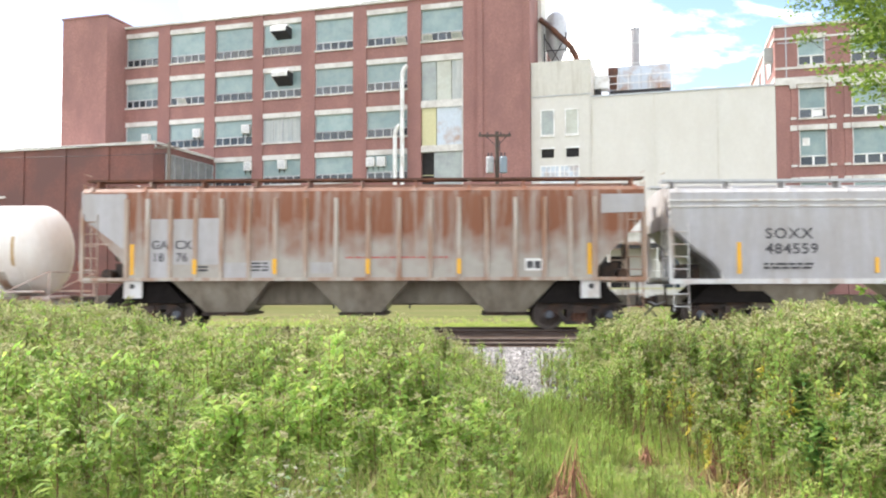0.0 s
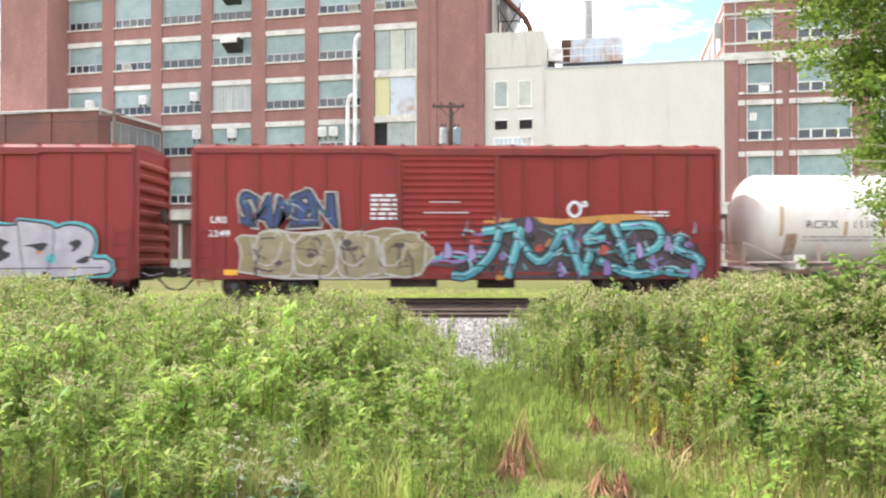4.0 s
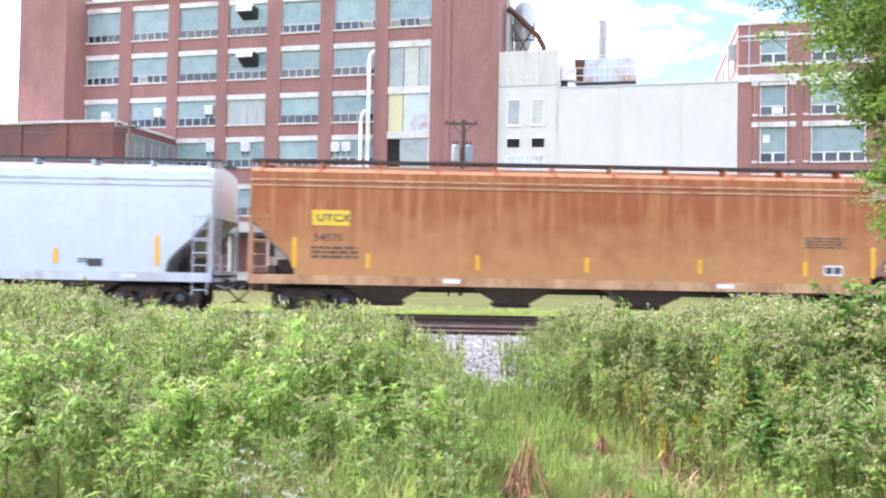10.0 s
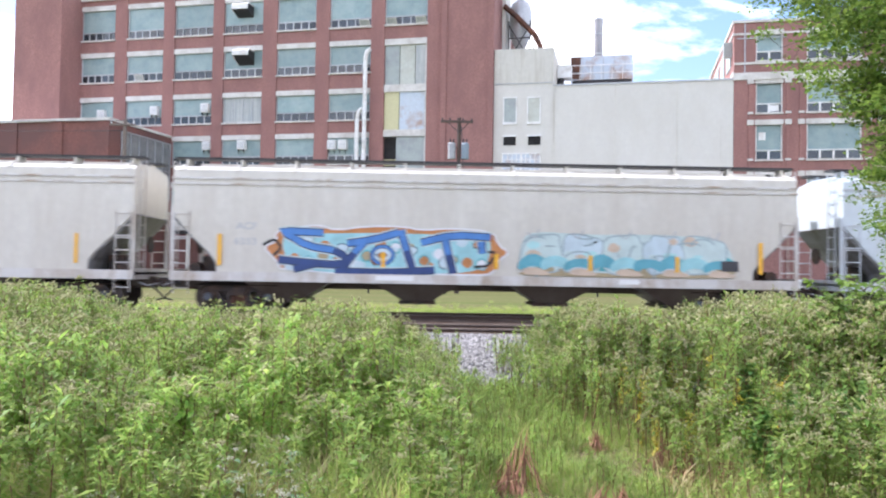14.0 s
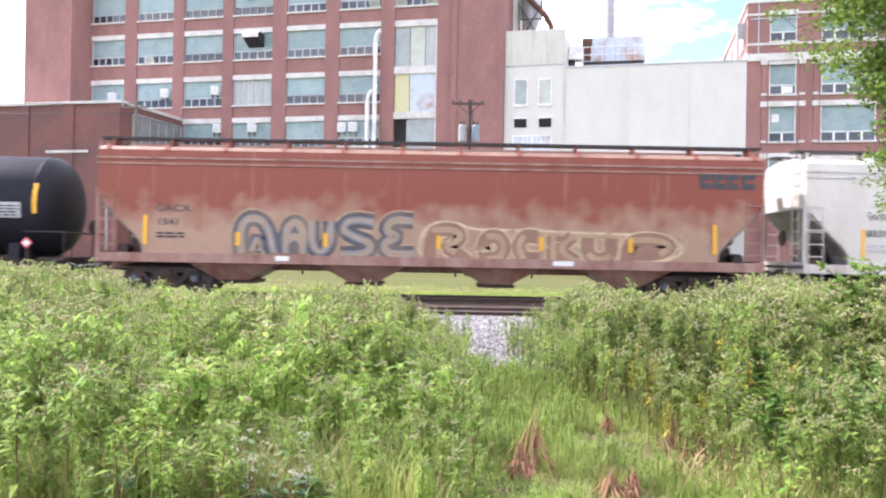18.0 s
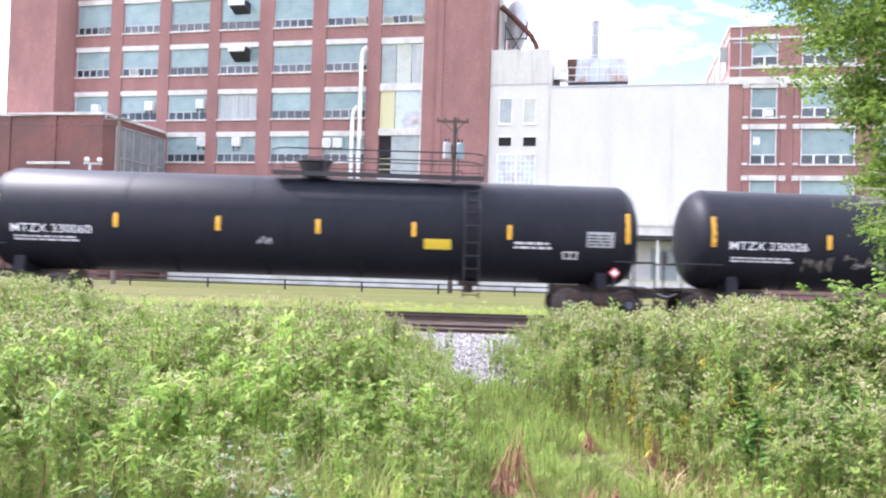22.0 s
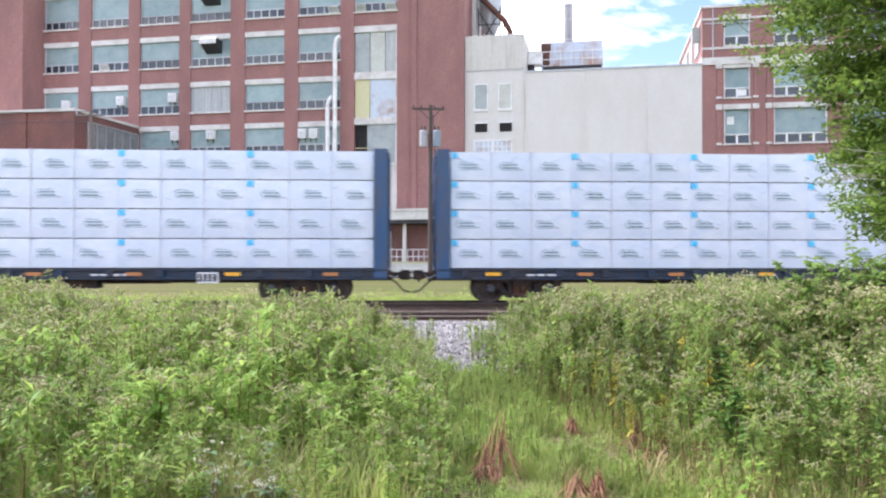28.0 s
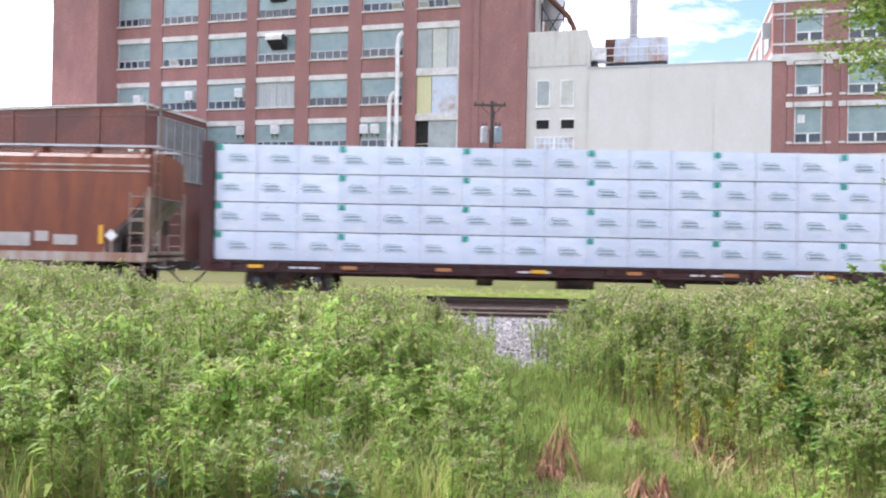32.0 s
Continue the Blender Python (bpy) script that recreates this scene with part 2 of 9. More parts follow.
BASE_Z = 0.30          # top of the rails
TRACK_Y, SIDE_Y = 25.0, 19.5


# ---- ground and tracks ----
def ground_z(y):
    if y < 11.5:
        return 0.0
    if y < 16.5:
        return 0.10 * (y - 11.5) / 5
    if y < 29:
        return 0.10
    return 0.10 + 0.10 * min(1.0, (y - 29) / 15)


def ground():
    ys = [-60, -20, -4, 0, 3, 5, 7, 9, 11.5, 14, 16.5, 20, 24, 29, 34, 40, 46, 55, 70, 100, 200, 500, 1200]
    xs = [-1200, -400, -120, -60, -30, -15, -8, -4, 0, 4, 8, 15, 30, 60, 120, 400, 1200]
    g = Geo()
    for y in ys:
        for x in xs:
            g.v.append((x, y, ground_z(y) - 0.02))
    k = len(xs)
    for i in range(len(ys) - 1):
        for j in range(k - 1):
            a = i * k + j
            g.f.append((a, a + 1, a + 1 + k, a + k))
    ob = part("ground", g, GRASS_GROUND, smooth=80)
    tagged(ob, "mown green grass with dry tan patches", "ground", kind="structure")
    soil = Geo()
    ys2 = [2.2, 4, 6, 8, 10, 11.0, 11.5]
    for y in ys2:
        for x in (-16, -8, -4, 0, 4, 8, 16):
            soil.v.append((x, y, ground_z(y) - 0.012))
    for i in range(len(ys2) - 1):
        for j in range(6):
            a = i * 7 + j
            soil.f.append((a, a + 1, a + 8, a + 7))
    tagged(part("soil", soil, SOIL, smooth=80), "dark soil with dead stems under the weeds", "soil", kind="structure")


def ballast():
    """Two beds of crushed stone that run into one another."""
    prof = [(10.9, -0.06), (11.6, 0.03), (14.5, 0.13), (16.6, 0.17), (18.3, 0.20), (19.5, 0.17), (20.7, 0.20), (22.3, 0.12), (23.8, 0.17), (25.0, 0.14), (26.2, 0.17),
            (27.6, 0.12), (28.6, -0.06)]
    rnd = random.Random(4)
    xs = [-320 + 8 * i for i in range(36)] + [-32 + 0.4 * i for i in range(161)] + [40 + 8 * i for i in range(36)]
    g = Geo()
    for x in xs:
        near = abs(x) < 33
        for y, z in prof:
            g.v.append((x, y + (rnd.uniform(-0.12, 0.12) if near else 0), z + (rnd.uniform(-0.025, 0.025) if near else 0)))
    k = len(prof)
    for i in range(len(xs) - 1):
        for j in range(k - 1):
            a = i * k + j
            g.f.append((a, a + 1, a + 1 + k, a + k))
    tagged(part("ballast", g, BALLAST, smooth=60), "grey crushed stone bed of the railway", "ballast", kind="structure")


def loose_stones():
    rnd = random.Random(8)
    base = [Vector(p) for p in ((1, 0, -0.2), (0.3, 0.9, -0.1), (-0.8, 0.5, -0.2), (-0.7, -0.6, 0), (0.4, -0.9, -0.15), (0.25, 0.1, 0.75), (-0.3, -0.1, 0.7))]
    faces = ((0, 1, 5), (1, 2, 6), (1, 6, 5), (2, 3, 6), (3, 4, 5), (3, 5, 6), (4, 0, 5))
    g = Geo()
    for i in range(9000):
        y = rnd.uniform(11.2, 18.2)
        x = y * 0.075 + rnd.gauss(-0.35, 1.6)
        s = rnd.uniform(0.018, 0.05)
        z = np.interp(y, (10.9, 11.6, 14.5, 16.6, 18.4), (-0.06, 0.03, 0.13, 0.17, 0.2))
        q = Euler((rnd.uniform(-0.4, 0.4), rnd.uniform(-0.4, 0.4), rnd.uniform(0, 6.28))).to_quaternion()
        n = len(g.v)
        g.v += [tuple(q @ (p * s) + Vector((x, y, z + 0.012))) for p in base]
        g.f += [tuple(n + a for a in f) for f in faces]
    me = bpy.data.meshes.new("gravel")
    me.from_pydata(g.v, [], g.f)
    me.materials.append(STONE)
    tagged(new("gravel", me), "loose grey and white crushed stones beside the track", "gravel", kind="stuff")


def track(yc, label, dz=0.0):
    root = thing("railway_track", label, "railway track", group="railway tracks", at=pose(0, yc, BASE_Z + dz))
    prof = [(-0.075, -0.18), (0.075, -0.18), (0.075, -0.165), (0.012, -0.145), (0.012, -0.05), (0.036, -0.035), (-0.036, -0.035), (-0.012, -0.05), (-0.012, -0.145), (-0.075, -0.165)]
    head = [(-0.036, -0.036), (0.036, -0.036), (0.036, -0.006), (0.028, 0.0), (-0.028, 0.0), (-0.036, -0.006)]
    for s in (-0.753, 0.753):
        r = part("rail", Geo().prism_x([(y + s, z) for y, z in prof], -330, 330), RAIL_STEEL, root)
        part("rail_head", Geo().prism_x([(y + s, z) for y, z in head], -330, 330), RAIL_HEAD, r, "worn rail head")
    tie = solid("sleeper", Geo().box(-0.115, 0.115, -1.28, 1.28, -0.36, -0.182))
    tie.materials.append(TIE_WOOD)
    plate = solid("tie_plate", Geo().box(-0.09, 0.09, -0.19, 0.19, -0.183, -0.168))
    plate.materials.append(RUST)
    for i in range(110):
        x = (i - 55) * 0.53
        t = part("sleeper", tie, None, root, at=pose(x, 0, 0))
        if abs(i - 55) < 20:
            for s in (-0.753, 0.753):
                part("tie_plate", plate, None, t, at=pose(0, s, 0))


def strips():
    """A dark brown strip between and beside the rails, and the dry meadow behind the railway."""
    rnd = random.Random(14)
    for name, ya, yb, z, m, label, cat in (("track_strip", 18.25, 24.1, 0.212, TRACK_BROWN, "dark brown strip between the rails", "dirt"), ("meadow", 31.5, 63.0, None, DRY_GRASS, "dry olive and tan meadow grass", "meadow")):
        g = Geo()
        n = 120
        for i in range(n + 1):
            x = -150 + 300 * i / n
            for k in range(4):
                y = ya + (yb - ya) * k / 3 + (rnd.uniform(-0.15, 0.15) if k in (0, 3) else 0) * (1 if z else 4)
                g.v.append((x, y, z if z else ground_z(y) - 0.008))
        for i in range(n):
            for k in range(3):
                a = i * 4 + k
                g.f.append((a, a + 1, a + 5, a + 4))
        tagged(part(name, g, m, smooth=80), label, cat, kind="structure")


ground()
ballast()
strips()
loose_stones()
track(TRACK_Y, "railway track with brown rails under the train", 0.0)
track(SIDE_Y, "empty siding track with rusty brown rails", -0.01)

# ---- the factory ----
FB = pose(4.858, 66.0, 0, 0, 0, -13.735)
factory = thing("brick_factory", "five-storey red brick factory with pale concrete lintels", "factory", at=FB)
COLS = [(-39.20, -35.63), (-34.36, -30.61), (-29.50, -25.64), (-24.57, -20.78), (-19.42, -15.77), (-14.50, -10.72), (-9.50, -5.75)]
ROWS = [(22.45, 25.80), (18.48, 21.38), (14.40, 17.22), (10.60, 13.40), (6.30, 9.20)]


def main_wall():
    g = Geo()
    g.box(-39.3, 0, 0.55, 17, 0, 26.2)
    edges = [-39.3] + [v for c in COLS for v in c] + [-4.45]
    for i in range(0, len(edges), 2):
        g.box(edges[i], edges[i + 1], 0.0, 0.56, 0, 26.3)
    zs = [26.3] + [v for r in ROWS for v in (r[1], r[0])] + [0]
    for a, b in COLS[:6]:
        for i in range(0, len(zs), 2):
            g.box(a, b, 0.10, 0.56, zs[i + 1], zs[i])
    g.box(COLS[6][0], COLS[6][1], 0.10, 0.56, 25.8, 26.3)
    g.box(COLS[6][0], COLS[6][1], 0.10, 0.56, 21.35, 22.45)
    g.box(COLS[6][0], COLS[6][1], 0.10, 0.56, 0, 5.6)
    part("wall", g, BRICK, factory)
    part("stair_tower", Geo().box(-44.25, -39.3, -2.63, 6, 0, 26.8).box(-44.35, -39.2, -2.73, 6.1, 26.8, 26.95), BRICK, factory, "windowless brick corner tower")
    lift = part("lift_tower", Geo().box(-4.45, 0, -0.22, 8, 0, 30.5), BRICK, factory, "windowless brick tower with end pilasters")
    for x in (-4.45, -0.5):
        part("pilaster", Geo().box(x, x + 0.48, -0.32, -0.22, 0, 30.5), BRICK, lift)
    part("coping", Geo().box(-39.3, -4.45, -0.12, 0.7, 26.3, 26.48), CONCRETE, factory, "pale stone coping")
    part("roof_hut", Geo().box(-16.2, -13.6, 3, 6, 26.3, 27.8), GREY_PANEL, factory)


FRAME_GREY = mat("weathered_grey_frame", (0.40, 0.41, 0.42), 0.6, vary=0.2, scale=6, rand=0.3)


def main_window(c, r, curtain=False, panes=True, rnd=random.Random(3)):
    (a, b), (z0, z1) = COLS[c], ROWS[r]
    w = part("window", Geo().box(a, b, 0.02, 0.30, z1 - 0.44, z1), CONCRETE, factory)
    part("sill", Geo().box(a - 0.05, b + 0.05, -0.06, 0.36, z0, z0 + 0.14), CONCRETE, w)
    top = z0 + 0.14 + (0.72 if panes else 0.0)
    part("glazing", Geo().box(a, b, 0.24, 0.34, top, z1 - 0.44), PANE_CURTAIN if curtain else GLASS_BLOCK, w, "pale ribbed curtain" if curtain else "")
    fr = Geo().box(a, a + 0.09, 0.18, 0.36, z0 + 0.14, z1 - 0.44).box(b - 0.09, b, 0.18, 0.36, z0 + 0.14, z1 - 0.44)
    if panes:
        k = 5
        st = (b - a) / k
        fr.box(a, b, 0.19, 0.36, top - 0.05, top + 0.05)
        for i in range(k):
            if i:
                fr.box(a + st * i - 0.05, a + st * i + 0.05, 0.17, 0.36, z0 + 0.14, top - 0.05)
            part("pane", Geo().box(a + st * i + 0.05, a + st * (i + 1) - 0.05, 0.26, 0.33, z0 + 0.14, top - 0.05), PANE_DARK, w)
    else:
        for i in range(1, 4):
            x = a + (b - a) * i / 4
            fr.box(x - 0.04, x + 0.04, 0.19, 0.36, z0 + 0.14, z1 - 0.44)
    part("window_frame", fr, FRAME_GREY, w)
    return w


PALE_PANEL = mat("pale_grey_green_board", (0.50, 0.52, 0.46), 0.7, vary=0.1, scale=4, stain=(0.42, 0.42, 0.36), amount=0.4)


def panel_bay():
    """The bay of patched panels and dark doorways next to the lift tower."""
    a, b = COLS[6]
    fr = Geo()
    for z0, z1 in ((20.83, 21.35), (16.81, 17.44), (13.0, 13.57), (9.05, 9.72), (5.3, 5.8)):
        fr.box(a, b, 0.04, 0.5, z0, z1)
    fr.box(b - 0.14, b, 0.06, 0.5, 5.8, 20.83)
    bay = part("loading_bay", fr, CONCRETE, factory, "bay patched with pale panels and open doorways")
    for x0, x1, z0, z1, m, lab in ((a, a + 1.35, 17.44, 20.83, GREY_PANEL, ""), (a + 1.35, a + 2.7, 17.44, 20.83, PALE_PANEL, ""), (a + 2.7, b - 0.14, 17.44, 20.83, PANE_CURTAIN, "louvred panel"),
                                   (a, a + 1.35, 13.57, 16.81, YELLOW_PANEL, "pale yellow panel"), (a + 1.35, b - 0.14, 13.57, 16.81, HOOD_BLUE, ""),
                                   (a + 1.1, b - 0.14, 9.72, 13.0, GREY_PANEL, ""), (a + 2.45, b - 0.14, 5.8, 9.05, WHITE_WALL, "")):
        part("panel", Geo().box(x0 + 0.03, x1 - 0.03, 0.20, 0.4, z0, z1), m, bay, lab)
    for x0, x1, z0, z1 in ((a, a + 1.1, 9.72, 13.0), (a, a + 2.45, 5.8, 9.05)):
        part("doorway", Geo().box(x0, x1, 0.42, 0.54, z0, z1), DARK_HOLE, bay, "dark open doorway")
    rail = Geo()
    for z in (10.1, 10.55, 11.0):
        rail.box(a, a + 1.1, 0.30, 0.36, z, z + 0.06)
    part("safety_rail", rail, YELLOW_PANEL, bay, "yellow safety rail")


main_wall()
for r in range(5):
    for c in range(6 if r else 7):
        if r == 2 and c == 3:
            main_window(c, r, curtain=True, panes=False)
        else:
            main_window(c, r)
panel_bay()


def hood(x0, x1, z0, z1, label):
    o = thing("ventilation_hood", label, "ventilation hood", group="hoods on the factory windows", at=FB)
    prof = [(0.3, z1), (-0.75, z1), (-1.05, z1 - 0.2), (-1.08, z1 - 0.62), (-1.0, z1 - 0.62), (-0.95, z1 - 0.26), (-0.7, z1 - 0.08), (0.3, z1 - 0.08)]
    part("cowl", Geo().prism_x(prof, x0, x1), WHITE_PAINT, o)
    part("side", Geo().prism_x([(0.3, z1), (-0.75, z1), (-1.05, z1 - 0.2), (-1.08, z1 - 0.62), (0.3, z0 + 0.2)], x0 - 0.04, x0), WHITE_PAINT, o)
    part("throat", Geo().prism_x([(0.28, z1 - 0.1), (-0.7, z1 - 0.1), (-0.94, z1 - 0.28), (-0.98, z1 - 0.6), (0.28, z0 + 0.2)], x0 + 0.02, x1 - 0.02), STEEL_DARK, o, "dark open underside")


hood(-23.3, -21.8, 23.75, 25.0, "white sheet-metal hood on an upper window")
hood(-23.15, -21.65, 19.45, 20.9, "white sheet-metal hood on a middle window")


def window_unit(x, z, w=0.75, h=0.8, d=0.2):
    o = thing("air_conditioner", "white window air conditioner on the brick factory", "air conditioner", group="air conditioners", at=FB @ pose(x, 0, z))
    part("casing", Geo().box(0, w, -d, 0.3, 0, h), WHITE_PAINT, o)
    g = Geo()
    for i in range(5):
        g.box(0.06, w - 0.06, -d - 0.015, -d, h * (0.15 + 0.15 * i), h * (0.15 + 0.15 * i) + 0.05)
    part("grille", g, STEEL_GREY, o)
    for x0 in (0.1, w - 0.14):
        part("bracket", Geo().prism_x([(0.0, 0.0), (-d, 0.0), (0.0, -0.4)], x0, x0 + 0.04), STEEL_DARK, o)


for x, z in ((-26.35, 12.1), (-22.95, 12.1), (-14.45, 11.95), (-13.45, 11.95), (-31.7, 15.4), (-26.6, 15.5), (-37.2, 15.2)):
    window_unit(x, z)


def tilted_sash(x, z):
    o = thing("open_sash", "white window sash tilted open", "window sash", group="open sashes", at=FB @ pose(x, -0.05, z, 38, 0, 0))
    part("sash_frame", Geo().box(0, 0.9, -0.04, 0.0, 0, 0.06).box(0, 0.9, -0.04, 0, 0.5, 0.56).box(0, 0.06, -0.04, 0, 0.06, 0.5).box(0.84, 0.9, -0.04, 0, 0.06, 0.5), WHITE_PAINT, o)
    part("sash_pane", Geo().box(0.06, 0.84, -0.03, -0.01, 0.06, 0.5), PANE_CURTAIN, o)


for x, z in ((-33.3, 18.65), (-11.7, 22.6), (-9.3, 22.6), (-6.7, 22.6)):
    tilted_sash(x, z)


def flue(x, top, label):
    o = thing("white_duct", label, "duct", group="white ducts on the factory", at=FB)
    pts = [(x, -0.55, 0.3), (x, -0.55, top - 0.9)] + [(x + 0.5 * (1 - math.cos(a)) * 0.9, -0.55, top - 0.9 + 0.9 * math.sin(a)) for a in (0.4, 0.8, 1.2, 1.57)]
    part("pipe", Geo().pipe(pts, 0.19, 10), WHITE_PAINT, o, smooth=50)
    for z in np.arange(3, top - 1, 3.2):
        part("bracket", Geo().box(x - 0.24, x + 0.24, -0.6, 0.0, z, z + 0.08), STEEL_GREY, o)


flue(-11.0, 20.4, "tall white painted duct up the brick wall")
flue(-11.65, 15.3, "shorter white painted duct up the brick wall")


DULL_GLASS = mat("dull_grey_glazing", (0.17, 0.175, 0.18), 0.4, vary=0.2, scale=1.5, stain=(0.26, 0.26, 0.25), amount=0.4, stain_scale=0.8)


def annex():
    """The low brick block in front of the factory."""
    o = thing("brick_annex", "low red brick block with white coping in front of the factory", "building", at=FB)
    u1, y0, top = -29.6, -8.8, 13.25
    g = Geo().box(-62, u1, y0, 0, 0, top)
    part("wall", g, BRICK_DARK, o)
    for i in range(8):
        x = u1 - 0.5 - i * 4.3
        part("pilaster", Geo().box(x - 0.5, x + 0.5, y0 - 0.12, y0, 0, top), BRICK_DARK, o)
    part("coping", Geo().box(-62.1, u1 + 0.1, y0 - 0.2, 0.0, top, top + 0.22), CONCRETE, o, "white coping")
    side = part("glazed_side", Geo().box(u1, u1 + 0.06, y0 + 1.6, -0.3, 7.6, top - 0.6), DULL_GLASS, o, "dull grey glazed side wall")
    fr = Geo()
    for i in range(7):
        y = y0 + 1.5 + i * (7.1 / 6)
        fr.box(u1 + 0.02, u1 + 0.14, y - 0.05, y + 0.05, 7.6, top - 0.6)
    for z in (7.6, 10.1, top - 0.6):
        fr.box(u1 + 0.02, u1 + 0.15, y0 + 1.5, -0.2, z - 0.05, z + 0.05)
    part("mullions", fr, STEEL_GREY, side)
    part("recess", Geo().box(-36.5, -32.5, y0 - 0.13, y0 - 0.09, 9.3, 9.5).box(-47, -44.4, y0 - 0.13, y0 - 0.09, 9.2, 9.4), CONCRETE, o, "pale streaks on the brickwork")


annex()


def white_block():
    o = thing("cream_block", "cream painted windowless block joined to the brick factory", "building", at=FB)
    part("wall", Geo().box(0.02, 4.95, 0.10, 12, 0, 17.1).box(4.95, 18.78, 0.0, 14, 0, 16.8), WHITE_WALL, o)
    for x in (9.85, 14.6, 4.98):
        part("downpipe", Geo().box(x - 0.05, x + 0.05, -0.05, 0.0, 0, 16.8), SIDING, o)
    for x in (9.5, 14.25, 18.2):
        part("pilaster", Geo().box(x - 0.35, x, -0.035, 0.0, 0, 16.8), WHITE_WALL, o)
    part("parapet_cap", Geo().box(4.9, 18.8, -0.08, 0.3, 16.8, 16.92).box(0, 4.97, 0.02, 0.4, 17.1, 17.16), STEEL_GREY, o, "grey metal parapet cap")
    box_ = part("penthouse", Geo().box(0.02, 4.9, 0.05, 6, 17.16, 20.0), SIDING, o, "cream ribbed metal penthouse")
    ribs = Geo()
    for i in range(24):
        ribs.box(0.1 + i * 0.2, 0.16 + i * 0.2, 0.02, 0.05, 17.2, 19.95)
    part("ribs", ribs, SIDING, box_)
    for x0, x1, z0, z1, m, lab in ((0.89, 1.85, 13.95, 15.92, GREY_PANEL, "grey boarded window"), (2.88, 3.8, 13.95, 15.9, PALE_PANEL, "pale boarded window"),
                                   (0.85, 3.85, 8.6, 11.3, HOOD_BLUE, "wide white multi-pane window")):
        w = part("window", Geo().box(x0, x1, 0.05, 0.2, z0, z1), m, o, lab)
        fr = Geo().box(x0 - 0.1, x0, 0.0, 0.2, z0 - 0.1, z1 + 0.1).box(x1, x1 + 0.1, 0.0, 0.2, z0 - 0.1, z1 + 0.1).box(x0, x1, 0.0, 0.2, z1, z1 + 0.1).box(x0 - 0.1, x1 + 0.1, -0.03, 0.2, z0 - 0.2, z0)
        if x1 - x0 > 2:
            for i in range(1, 8):
                fr.box(x0 + i * (x1 - x0) / 8 - (0.1 if i == 4 else 0.03), x0 + i * (x1 - x0) / 8 + (0.1 if i == 4 else 0.03), 0.0, 0.1, z0, z1)
            for i in range(1, 6):
                fr.box(x0, x1, 0.01, 0.09, z0 + i * (z1 - z0) / 6 - 0.025, z0 + i * (z1 - z0) / 6 + 0.025)
        part("window_frame", fr, WHITE_PAINT, w)
    for x0 in (0.87, 2.9):
        v = part("vent_opening", Geo().box(x0, x0 + 1.0, 0.06, 0.3, 12.05, 12.75), DARK_HOLE, o, "black louvred vent opening")
        g = Geo()
        for i in range(4):
            g.prism_x([(0.0, 12.1 + i * 0.16), (0.09, 12.18 + i * 0.16), (0.09, 12.2 + i * 0.16), (0.0, 12.12 + i * 0.16)], x0, x0 + 1.0)
        part("louvre", g, STEEL_DARK, v)
        part("vent_hood", Geo().box(x0 - 0.08, x0 + 1.08, -0.08, 0.1, 12.75, 12.86), WHITE_PAINT, v)


white_block()


